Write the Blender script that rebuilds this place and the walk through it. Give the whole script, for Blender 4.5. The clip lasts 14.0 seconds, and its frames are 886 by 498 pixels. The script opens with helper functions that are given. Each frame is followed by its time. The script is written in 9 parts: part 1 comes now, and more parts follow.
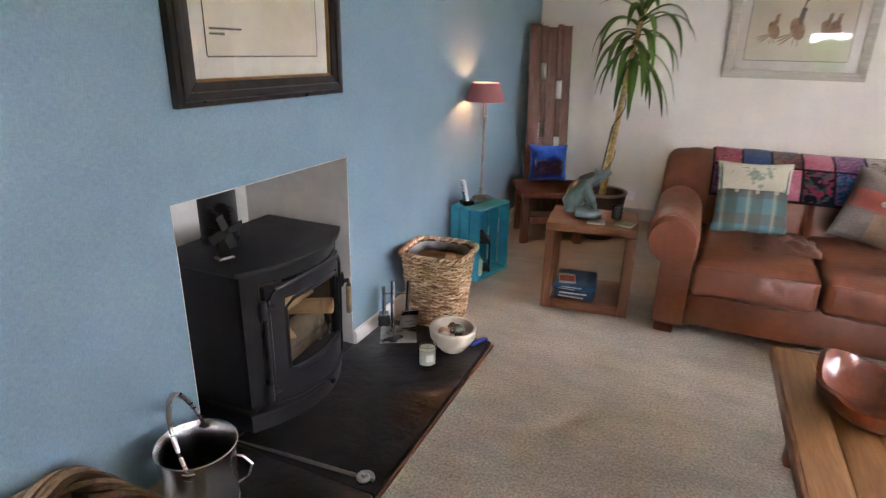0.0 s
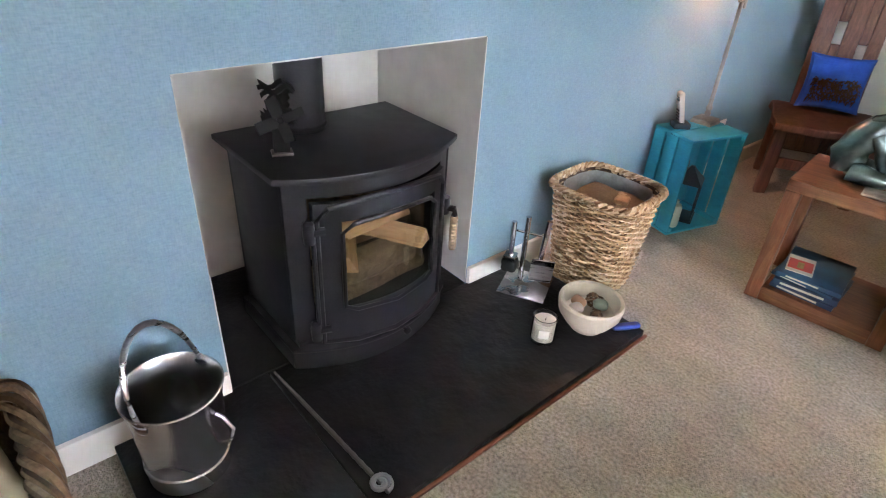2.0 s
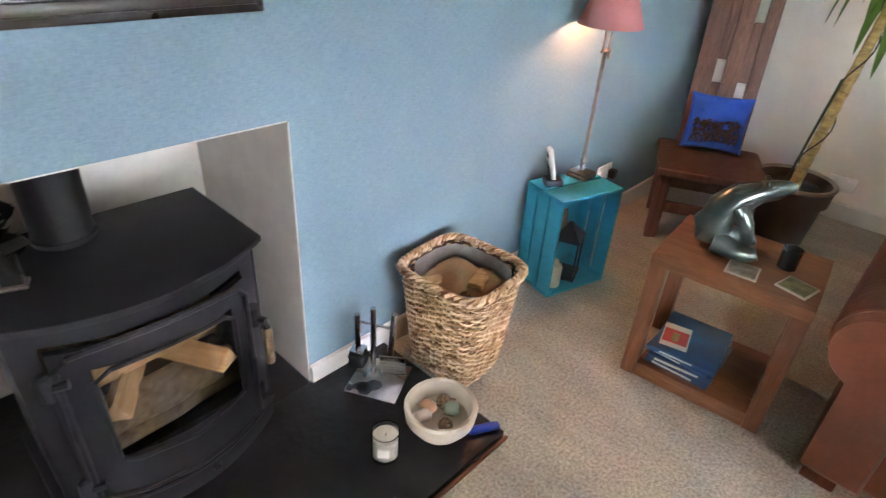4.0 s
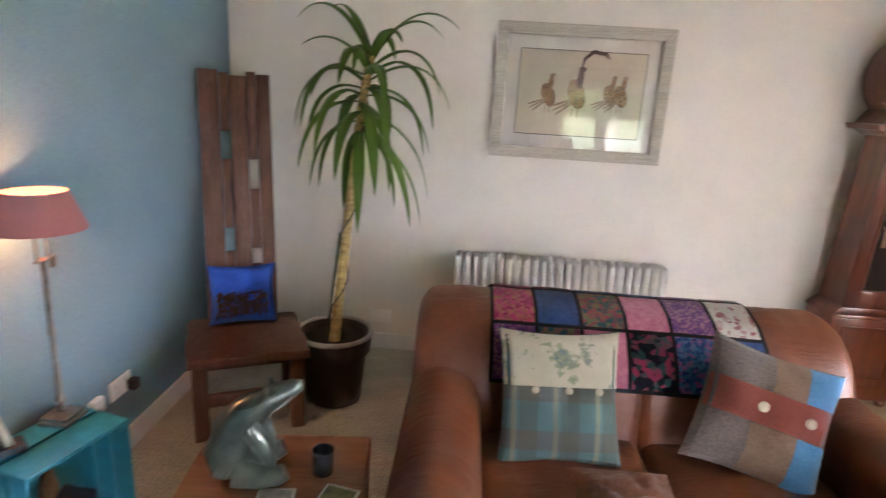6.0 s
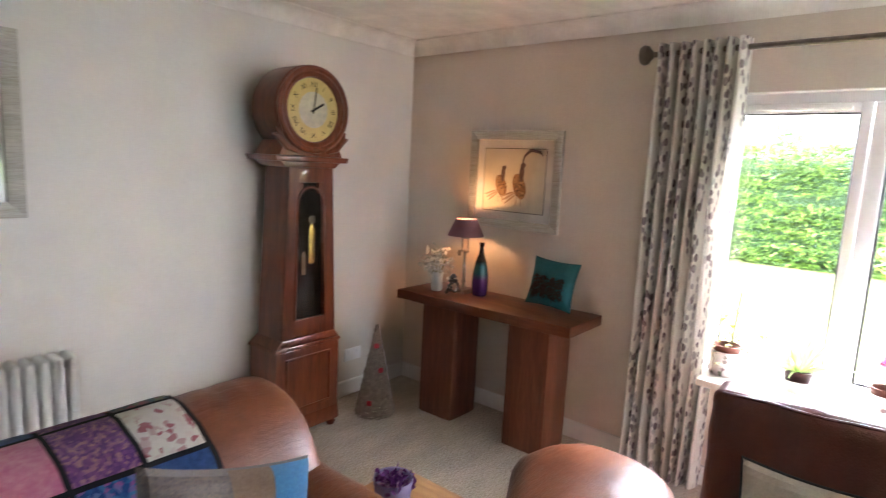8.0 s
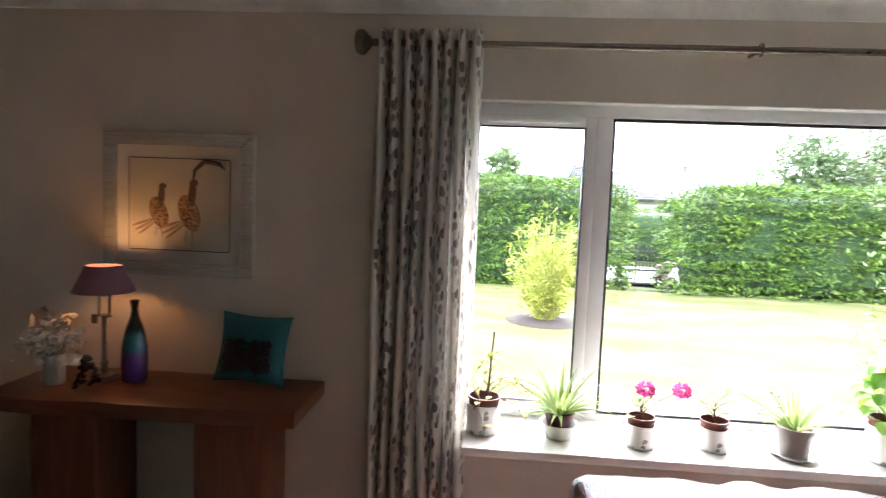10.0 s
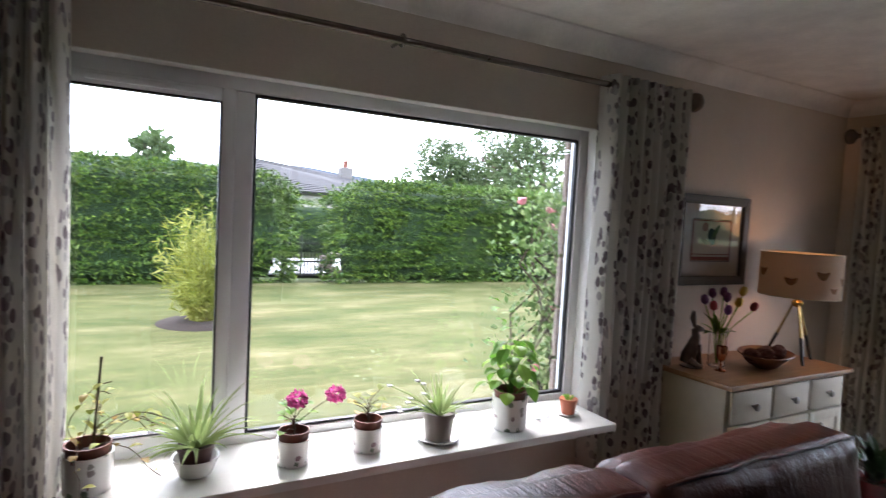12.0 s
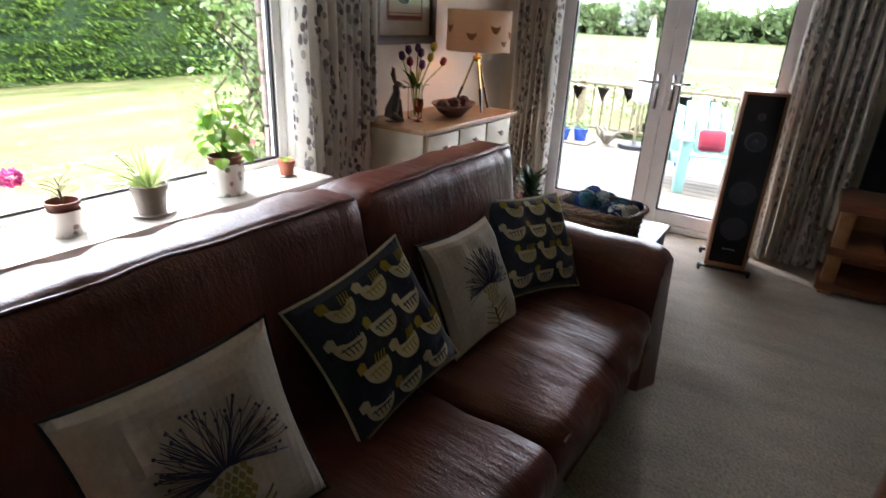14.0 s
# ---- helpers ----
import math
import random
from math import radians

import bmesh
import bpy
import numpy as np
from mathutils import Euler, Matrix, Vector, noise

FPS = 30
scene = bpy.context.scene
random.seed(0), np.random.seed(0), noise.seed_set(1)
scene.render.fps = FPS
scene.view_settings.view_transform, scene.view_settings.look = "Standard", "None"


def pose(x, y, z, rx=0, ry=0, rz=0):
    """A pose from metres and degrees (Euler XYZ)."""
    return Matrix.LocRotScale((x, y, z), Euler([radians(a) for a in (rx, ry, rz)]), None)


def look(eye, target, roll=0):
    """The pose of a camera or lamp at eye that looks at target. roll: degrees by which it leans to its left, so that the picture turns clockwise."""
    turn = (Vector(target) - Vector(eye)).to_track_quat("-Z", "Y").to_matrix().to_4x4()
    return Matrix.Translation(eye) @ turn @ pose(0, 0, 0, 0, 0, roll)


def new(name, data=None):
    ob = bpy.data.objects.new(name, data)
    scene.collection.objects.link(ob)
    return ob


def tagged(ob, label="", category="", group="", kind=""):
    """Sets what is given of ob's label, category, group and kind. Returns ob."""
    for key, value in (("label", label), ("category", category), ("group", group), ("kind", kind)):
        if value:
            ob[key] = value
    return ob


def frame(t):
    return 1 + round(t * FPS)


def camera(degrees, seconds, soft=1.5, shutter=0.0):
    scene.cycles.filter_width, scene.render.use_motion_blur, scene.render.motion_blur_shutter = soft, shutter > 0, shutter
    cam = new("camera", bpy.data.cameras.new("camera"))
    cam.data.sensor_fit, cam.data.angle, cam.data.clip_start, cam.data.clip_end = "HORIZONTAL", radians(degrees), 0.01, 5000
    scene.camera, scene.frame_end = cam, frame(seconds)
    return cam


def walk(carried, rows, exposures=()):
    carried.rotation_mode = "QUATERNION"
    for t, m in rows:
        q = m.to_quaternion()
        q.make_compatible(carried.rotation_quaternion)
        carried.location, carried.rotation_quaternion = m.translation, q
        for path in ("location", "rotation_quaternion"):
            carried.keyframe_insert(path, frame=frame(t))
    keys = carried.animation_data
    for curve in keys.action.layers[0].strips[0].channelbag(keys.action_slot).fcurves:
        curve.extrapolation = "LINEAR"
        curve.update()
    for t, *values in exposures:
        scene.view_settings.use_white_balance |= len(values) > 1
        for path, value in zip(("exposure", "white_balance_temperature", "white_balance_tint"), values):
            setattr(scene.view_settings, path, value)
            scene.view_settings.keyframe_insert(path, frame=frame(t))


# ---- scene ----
cam = camera(76.0, 14.0, soft=1.1, shutter=0.35)
PATH = [
    (0, (1.442, -2.178, 1.462), (0.685, -0.451, 0.796), 1.3),
    (0.5, (1.448, -1.917, 1.412), (0.513, -0.336, 0.62), 2.2),
    (1, (1.486, -1.684, 1.394), (0.364, -0.282, 0.515), 3.0),
    (1.5, (1.406, -1.515, 1.357), (0.188, -0.262, 0.385), 3.7),
    (2, (1.343, -1.352, 1.351), (0.08, -0.208, 0.303), 3.7),
    (2.2, (1.344, -1.294, 1.347), (0.068, -0.177, 0.286), 3.5),
    (4.5, (1.32, -0.68, 1.542), (0.297, 0.748, 0.586), 4.2),
    (5, (1.34, -0.545, 1.552), (0.56, 1.167, 0.875), 3.8),
    (5.5, (1.355, -0.378, 1.577), (0.901, 1.478, 0.988), 3.4),
    (6, (1.442, -0.205, 1.604), (1.367, 1.725, 1.087), 3.5),
    (6.5, (1.508, -0.053, 1.583), (1.839, 1.869, 1.142), 3.0),
    (7, (1.529, 0.113, 1.591), (2.394, 1.872, 1.193), 2.1),
    (7.5, (1.68, 0.268, 1.613), (2.952, 1.769, 1.256), 2.4),
    (8, (1.811, 0.379, 1.585), (3.347, 1.626, 1.295), 2.8),
    (8.2, (1.866, 0.443, 1.533), (3.489, 1.584, 1.283), 2.2),
    (10.5, (2.639, 1.04, 1.569), (4.627, 0.876, 1.416), 3.0),
    (11, (2.738, 0.987, 1.582), (4.676, 0.518, 1.431), 3.1),
    (11.5, (2.78, 0.884, 1.579), (4.645, 0.173, 1.449), 3.0),
    (12, (2.769, 0.854, 1.55), (4.521, -0.103, 1.427), 3.1),
    (12.5, (2.737, 0.883, 1.504), (4.326, -0.314, 1.301), 3.3),
    (13, (2.701, 0.897, 1.459), (4.095, -0.481, 1.062), 3.2),
    (13.5, (2.682, 0.911, 1.433), (3.861, -0.59, 0.835), 2.9),
    (14, (2.665, 0.896, 1.403), (3.659, -0.664, 0.641), 2.7),
]
EXPOSURE = [(0, 5.05, 6650, 21), (0.5, 5.15, 6650, 20), (1.5, 5.45, 6350, 18), (4.5, 5.45, 6750, 20), (5, 5.2, 6950, 21), (5.5, 5.15, 6850, 21), (6.5, 5.05, 6500, 21), (7.5, 4.85, 6200, 17), (8, 4.8, 6250, 17), (9.2, 3.8, 6200, 17), (10.5, 3.0, 6200, 16), (11, 2.6, 6050, 16), (11.5, 2.15, 6000, 17), (12, 1.9, 6050, 18), (12.5, 1.8, 6150, 17), (13, 1.8, 6300, 17), (13.5, 2.25, 6350, 16), (14, 2.95, 6400, 16)]
walk(cam, [(t, look(eye, target, roll)) for t, eye, target, roll in PATH], EXPOSURE)

# ---- daylight: bright thin overcast, soft sun from the east ----
SUN_EL, SUN_AZ = 48.0, 105.0
world = bpy.data.worlds.new("world")
scene.world = world
world.use_nodes = True
wn = world.node_tree.nodes
wl = world.node_tree.links
sky = wn.new("ShaderNodeTexSky")
sky.sky_type = "NISHITA"
sky.sun_disc = False
sky.sun_elevation = radians(SUN_EL)
sky.sun_rotation = radians(SUN_AZ)
sky.air_density, sky.dust_density, sky.ozone_density = 1.0, 1.0, 1.0
haze = wn.new("ShaderNodeMixRGB")
haze.inputs["Fac"].default_value = 0.75
haze.inputs["Color2"].default_value = (18.5, 20.0, 21.8, 1)
wl.new(sky.outputs["Color"], haze.inputs["Color1"])
wl.new(haze.outputs["Color"], wn["Background"].inputs["Color"])
wn["Background"].inputs["Strength"].default_value = 0.118

sun = new("sun", bpy.data.lights.new("sun", "SUN"))
sun.data.energy, sun.data.angle, sun.data.color = 1.1, radians(20), (1.0, 0.95, 0.88)
az, el = radians(SUN_AZ), radians(SUN_EL)
sun.matrix_world = look((math.sin(az) * math.cos(el) * 30, math.cos(az) * math.cos(el) * 30, math.sin(el) * 30), (0, 0, 0))


def bulb(name, x, y, z, watts, r=0.03, col=(1.0, 0.50, 0.19)):
    lamp = new(name, bpy.data.lights.new(name, "POINT"))
    lamp.data.energy, lamp.data.shadow_soft_size, lamp.data.color = watts, r, col
    lamp.location = (x, y, z)
    return lamp


bulb("bulb_crate_lamp", 0.146, 1.41, 1.20, 0.24)
bulb("bulb_console_lamp", 4.67, 2.52, 1.215, 0.17)
bulb("bulb_tripod_lamp", 4.575, -2.40, 1.32, 0.5)

# ---- materials ----

def rgba(c):
    return (c[0], c[1], c[2], 1.0)


class Nodes:
    """A small wrapper for one node material."""

    def __init__(self, name):
        self.m = bpy.data.materials.new(name)
        self.m.use_nodes = True
        self.n, self.l = self.m.node_tree.nodes, self.m.node_tree.links
        self.b = self.n["Principled BSDF"]
        self.c = self.n.new("ShaderNodeTexCoord")

    def add(self, kind, ins=None, **props):
        node = self.n.new(kind)
        for k, v in props.items():
            if k == "blend":
                node.blend_type = v
            elif k == "op":
                node.operation = v
            elif k == "feature":
                node.feature = v
            elif k == "wave":
                node.wave_type = v
            elif k == "bands":
                node.bands_direction = v
        for k, v in (ins or {}).items():
            if hasattr(v, "is_output"):
                self.l.new(v, node.inputs[k])
            else:
                node.inputs[k].default_value = v
        return node

    def coords(self, scale=(1, 1, 1), rot=(0, 0, 0)):
        return self.add("ShaderNodeMapping", {"Vector": self.c.outputs["Object"], "Scale": scale, "Rotation": rot}).outputs[0]

    def noise(self, vec, scale, detail=4, rough=0.6):
        return self.add("ShaderNodeTexNoise", {"Vector": vec, "Scale": scale, "Detail": detail, "Roughness": rough}).outputs["Fac"]

    def ramp(self, fac, stops):
        r = self.n.new("ShaderNodeValToRGB")
        e = r.color_ramp.elements
        e[0].position, e[0].color = stops[0][0], rgba(stops[0][1])
        e[1].position, e[1].color = stops[-1][0], rgba(stops[-1][1])
        for p, c in stops[1:-1]:
            k = e.new(p)
            k.color = rgba(c)
        self.l.new(fac, r.inputs["Fac"])
        return r.outputs["Color"]

    def mix(self, fac, a, b, blend="MIX"):
        node = self.add("ShaderNodeMixRGB", {}, blend=blend)
        for key, v in (("Fac", fac), ("Color1", a), ("Color2", b)):
            if hasattr(v, "is_output"):
                self.l.new(v, node.inputs[key])
            else:
                node.inputs[key].default_value = v if key == "Fac" else rgba(v)
        return node.outputs["Color"]

    def math(self, op, a, b=0.0):
        node = self.add("ShaderNodeMath", {}, op=op)
        for k, v in ((0, a), (1, b)):
            if hasattr(v, "is_output"):
                self.l.new(v, node.inputs[k])
            else:
                node.inputs[k].default_value = v
        return node.outputs[0]

    def done(self, color, rough=0.6, metal=0.0, bump=None, strength=0.2, dist=0.004, spec=0.5, sheen=0.0, coat=0.0):
        for key, v in (("Base Color", color), ("Roughness", rough), ("Metallic", metal)):
            if hasattr(v, "is_output"):
                self.l.new(v, self.b.inputs[key])
            else:
                self.b.inputs[key].default_value = rgba(v) if key == "Base Color" else v
        self.b.inputs["Specular IOR Level"].default_value = spec
        self.b.inputs["Sheen Weight"].default_value = sheen
        self.b.inputs["Coat Weight"].default_value = coat
        if bump is not None:
            bn = self.add("ShaderNodeBump", {"Height": bump, "Strength": strength, "Distance": dist})
            self.l.new(bn.outputs[0], self.b.inputs["Normal"])
        return self.m


def mat(name, c1, c2=None, scale=30.0, rough=0.6, metal=0.0, bump=0.15, dist=0.003, stretch=(1, 1, 1), spec=0.5, rand=0.0, sheen=0.0, coat=0.0):
    """Two-scale noise over a base colour, with fine relief."""
    k = Nodes(name)
    c2 = c2 or tuple(v * 0.78 for v in c1)
    v = k.coords(stretch)
    fine = k.noise(v, scale, 5)
    broad = k.noise(v, max(0.6, scale * 0.09), 3)
    col = k.mix(k.ramp(fine, [(0.3, (0, 0, 0)), (0.7, (1, 1, 1))]), c1, c2)
    dirt = k.ramp(broad, [(0.3, (0.86, 0.86, 0.86)), (0.7, (1.06, 1.06, 1.06))])
    col = k.mix(1.0, col, dirt, "MULTIPLY")
    if rand:
        info = k.n.new("ShaderNodeObjectInfo")
        t = k.ramp(info.outputs["Random"], [(0.0, (1 - rand,) * 3), (1.0, (1 + rand,) * 3)])
        col = k.mix(1.0, col, t, "MULTIPLY")
    r = k.add("ShaderNodeMapRange", {"Value": broad, "To Min": max(0.02, rough - 0.08), "To Max": min(1.0, rough + 0.08)}).outputs[0]
    return k.done(col, r, metal, fine, bump, dist, spec, sheen, coat)


def wood(name, dark, mid, light, axis=0, scale=1.0, rough=0.45, rand=0.0, coat=0.0):
    k = Nodes(name)
    s = [9.0 * scale] * 3
    s[axis] = 0.7 * scale
    v = k.coords(tuple(s))
    warp = k.noise(v, 1.3, 3)
    v2 = k.add("ShaderNodeVectorMath", {0: v, 1: k.mix(1.0, (2.2, 2.2, 2.2), warp, "MULTIPLY")}, op="ADD").outputs[0]
    grain = k.noise(v2, 2.4, 6, 0.7)
    pores = k.noise(k.coords(tuple(4.0 * q for q in s)), 6.0, 4)
    col = k.ramp(grain, [(0.25, dark), (0.5, mid), (0.75, light)])
    col = k.mix(0.35, col, k.ramp(pores, [(0.35, (0.45, 0.42, 0.4)), (0.6, (1, 1, 1))]), "MULTIPLY")
    if rand:
        info = k.n.new("ShaderNodeObjectInfo")
        col = k.mix(1.0, col, k.ramp(info.outputs["Random"], [(0.0, (1 - rand,) * 3), (1.0, (1 + rand,) * 3)]), "MULTIPLY")
    return k.done(col, rough, 0.0, pores, 0.12, 0.002, coat=coat)


def leather(name, dark, mid, worn, rough=0.34):
    k = Nodes(name)
    v = k.coords()
    broad = k.noise(v, 3.2, 5, 0.65)
    col = k.ramp(broad, [(0.3, dark), (0.52, mid), (0.75, worn)])
    grain = k.add("ShaderNodeTexVoronoi", {"Vector": v, "Scale": 190.0}, feature="F1").outputs["Distance"]
    crease = k.noise(k.coords((3, 14, 6)), 2.2, 6, 0.6)
    h = k.math("ADD", k.math("MULTIPLY", grain, 0.12), crease)
    scuff = k.noise(v, 28.0, 6, 0.7)
    col = k.mix(1.0, col, k.ramp(scuff, [(0.3, (0.86, 0.84, 0.82)), (0.66, (1.06, 1.06, 1.06))]), "MULTIPLY")
    r = k.add("ShaderNodeMapRange", {"Value": broad, "To Min": rough - 0.02, "To Max": rough + 0.09}).outputs[0]
    return k.done(col, r, 0.0, h, 0.38, 0.014, 0.5)


def glass(name, tint=(1, 1, 1), rough=0.0):
    k = Nodes(name)
    m = k.done(tint, rough)
    k.b.inputs["Transmission Weight"].default_value = 1.0
    k.b.inputs["IOR"].default_value = 1.45
    return m


def glow(name, col, strength, base=None):
    k = Nodes(name)
    m = k.done(base or col, 0.8)
    k.b.inputs["Emission Color"].default_value = rgba(col)
    k.b.inputs["Emission Strength"].default_value = strength
    return m


def wallpaper(name, c1, c2, bump=0.3):
    k = Nodes(name)
    weave = k.noise(k.coords((40, 40, 9)), 6.0, 4)
    cross = k.noise(k.coords((12, 12, 60)), 4.0, 3)
    broad = k.noise(k.coords(), 1.1, 4)
    fac = k.math("MULTIPLY", k.math("ADD", weave, cross), 0.5)
    col = k.ramp(fac, [(0.36, c1), (0.64, c2)])
    col = k.mix(1.0, col, k.ramp(broad, [(0.3, (0.88, 0.90, 0.92)), (0.7, (1.07, 1.05, 1.03))]), "MULTIPLY")
    return k.done(col, 0.75, 0, fac, bump, 0.0015, 0.3)


def carpet_mat():
    k = Nodes("carpet")
    v = k.coords()
    pile = k.add("ShaderNodeTexVoronoi", {"Vector": v, "Scale": 210.0}, feature="F1").outputs["Distance"]
    tuft = k.noise(v, 95.0, 5)
    sweep = k.noise(k.coords((1, 1.6, 1)), 2.3, 5, 0.62)
    track = k.noise(k.coords((0.8, 3.2, 1)), 3.1, 3)
    col = k.ramp(tuft, [(0.30, (0.21, 0.187, 0.150)), (0.5, (0.41, 0.367, 0.300)), (0.70, (0.58, 0.525, 0.44))])
    col = k.mix(1.0, col, k.ramp(sweep, [(0.3, (0.80, 0.80, 0.80)), (0.68, (1.12, 1.12, 1.12))]), "MULTIPLY")
    col = k.mix(0.5, col, k.ramp(track, [(0.38, (0.86, 0.86, 0.87)), (0.6, (1.1, 1.1, 1.1))]), "MULTIPLY")
    h = k.math("ADD", k.math("MULTIPLY", pile, 0.7), tuft)
    return k.done(col, 0.95, 0, h, 0.7, 0.006, 0.1, sheen=0.25)


def curtain_mat():
    """Off-white cotton with trailing sprigs of grey and mauve leaves."""
    k = Nodes("curtain_cloth")
    v = k.coords((1, 1, 1))
    sep = k.add("ShaderNodeSeparateXYZ", {"Vector": k.c.outputs["UV"]})
    u, w = sep.outputs[0], sep.outputs[1]
    uv = k.c.outputs["UV"]
    out = None
    leaves = []
    for s, off, th in ((17.0, 0.0, 0.29), (21.0, 5.3, 0.25)):
        mp = k.add("ShaderNodeMapping", {"Vector": uv, "Location": (off, off * 0.7, 0), "Rotation": (0, 0, 0.6 if off else -0.4), "Scale": (s * 1.2, s * 0.82, 1)}).outputs[0]
        vo = k.n.new("ShaderNodeTexVoronoi")
        vo.voronoi_dimensions = "2D"
        vo.inputs["Scale"].default_value = 1.0
        vo.inputs["Randomness"].default_value = 0.85
        k.l.new(mp, vo.inputs["Vector"])
        leaves.append((k.math("LESS_THAN", vo.outputs["Distance"], th), vo.outputs["Color"]))
    trail = k.math("SINE", k.math("ADD", k.math("MULTIPLY", u, 48.0), k.math("MULTIPLY", k.math("SINE", k.math("MULTIPLY", w, 8.0)), 1.3)))
    trail = k.add("ShaderNodeMapRange", {"Value": trail, "From Min": -0.25, "From Max": -0.05}).outputs[0]
    cloth = k.noise(k.coords((160, 160, 160)), 2.0, 3)
    col = k.ramp(cloth, [(0.3, (0.80, 0.78, 0.72)), (0.7, (0.87, 0.85, 0.80))])
    for fac, c in leaves:
        bw = k.add("ShaderNodeRGBToBW", {"Color": c}).outputs[0]
        tint = k.ramp(bw, [(0.25, (0.17, 0.13, 0.145)), (0.5, (0.33, 0.28, 0.295)), (0.75, (0.54, 0.53, 0.51))])
        col = k.mix(k.math("MULTIPLY", k.math("MULTIPLY", fac, trail), 0.92), col, tint)
    k.l.new(col, k.b.inputs["Base Color"])
    m = k.done(col, 0.9, 0, cloth, 0.2, 0.001, 0.2, sheen=0.2)
    # thin cloth lets some daylight through
    tr = k.n.new("ShaderNodeBsdfTranslucent")
    k.l.new(col, tr.inputs["Color"])
    mixs = k.n.new("ShaderNodeMixShader")
    mixs.inputs[0].default_value = 0.32
    k.l.new(k.b.outputs[0], mixs.inputs[1])
    k.l.new(tr.outputs[0], mixs.inputs[2])
    k.l.new(mixs.outputs[0], k.n["Material Output"].inputs["Surface"])
    return m


def leaf_mat(name, stops, rough=0.5, through_light=0.3):
    """Leaves that differ clump by clump, partly lit through."""
    k = Nodes(name)
    geo = k.n.new("ShaderNodeNewGeometry")
    col = k.ramp(geo.outputs["Random Per Island"], stops)
    broad = k.noise(k.coords(), 1.6, 4)
    col = k.mix(1.0, col, k.ramp(broad, [(0.3, (0.72, 0.74, 0.7)), (0.7, (1.15, 1.15, 1.05))]), "MULTIPLY")
    m = k.done(col, rough, 0, None, spec=0.3)
    tr = k.n.new("ShaderNodeBsdfTranslucent")
    k.l.new(col, tr.inputs["Color"])
    mixs = k.n.new("ShaderNodeMixShader")
    mixs.inputs[0].default_value = through_light
    k.l.new(k.b.outputs[0], mixs.inputs[1])
    k.l.new(tr.outputs[0], mixs.inputs[2])
    k.l.new(mixs.outputs[0], k.n["Material Output"].inputs["Surface"])
    return m


def grass_mat(name, a, b, c, s=1.0):
    k = Nodes(name)
    v = k.coords()
    patch = k.noise(k.coords((1.5 * s, 0.55 * s, 1)), 1.1, 6, 0.7)
    stripe = k.noise(k.coords((2.4 * s, 0.28 * s, 1)), 1.8, 4)
    fine = k.noise(v, 38.0, 6, 0.75)
    col = k.ramp(patch, [(0.34, a), (0.52, b), (0.68, c)])
    col = k.mix(1.0, col, k.ramp(stripe, [(0.35, (0.86, 0.9, 0.84)), (0.65, (1.12, 1.08, 1.05))]), "MULTIPLY")
    col = k.mix(1.0, col, k.ramp(fine, [(0.3, (0.62, 0.66, 0.6)), (0.7, (1.25, 1.22, 1.2))]), "MULTIPLY")
    return k.done(col, 0.9, 0, fine, 0.6, 0.02, 0.15)


M = {}
M["blue"] = wallpaper("blue_wallpaper", (0.160, 0.262, 0.338), (0.224, 0.345, 0.427), 0.4)
M["cream"] = wallpaper("cream_wall_paint", (0.70, 0.665, 0.61), (0.75, 0.715, 0.66), 0.08)
M["beige"] = wallpaper("warm_beige_wall_paint", (0.62, 0.54, 0.455), (0.67, 0.59, 0.50), 0.08)
M["white"] = mat("white_gloss_paint", (0.76, 0.75, 0.71), (0.70, 0.69, 0.65), 14, 0.35, bump=0.04)
M["ceiling"] = mat("ceiling_paint", (0.80, 0.77, 0.72), (0.74, 0.71, 0.66), 60, 0.9, bump=0.1)
M["carpet"] = carpet_mat()
M["upvc"] = mat("white_upvc", (0.87, 0.875, 0.88), (0.83, 0.835, 0.84), 8, 0.28, bump=0.02)
M["gasket"] = mat("black_gasket", (0.02, 0.02, 0.025), None, 40, 0.5)
M["glass"] = glass("window_glass")
M["plaster"] = mat("grey_plaster", (0.70, 0.69, 0.65), (0.60, 0.59, 0.56), 9, 0.85, bump=0.1)
M["soot"] = mat("sooty_panel", (0.010, 0.010, 0.011), (0.016, 0.016, 0.016), 12, 0.7, spec=0.2)
M["slate"] = mat("black_slate", (0.010, 0.010, 0.011), (0.022, 0.021, 0.021), 9, 0.32, bump=0.75, dist=0.010, spec=0.26)
M["iron"] = mat("matt_black_iron", (0.012, 0.013, 0.016), (0.019, 0.020, 0.024), 160, 0.44, bump=0.2, dist=0.001, spec=0.30)
M["steel"] = mat("brushed_steel", (0.55, 0.55, 0.56), (0.43, 0.43, 0.45), 30, 0.28, 1.0, 0.05, stretch=(1, 1, 18))
M["spun_steel"] = mat("spun_steel", (0.60, 0.60, 0.61), (0.55, 0.55, 0.56), 14, 0.27, 1.0, 0.0)
M["chrome"] = mat("chrome", (0.75, 0.75, 0.77), None, 20, 0.1, 1.0, 0.0)
M["nickel"] = mat("dark_nickel", (0.20, 0.17, 0.15), None, 40, 0.3, 1.0, 0.03)
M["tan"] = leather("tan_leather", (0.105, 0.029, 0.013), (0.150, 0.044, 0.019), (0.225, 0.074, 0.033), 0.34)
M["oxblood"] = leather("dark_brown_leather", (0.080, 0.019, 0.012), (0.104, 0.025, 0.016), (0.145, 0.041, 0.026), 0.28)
M["piping"] = mat("leather_piping", (0.19, 0.07, 0.035), None, 80, 0.45)


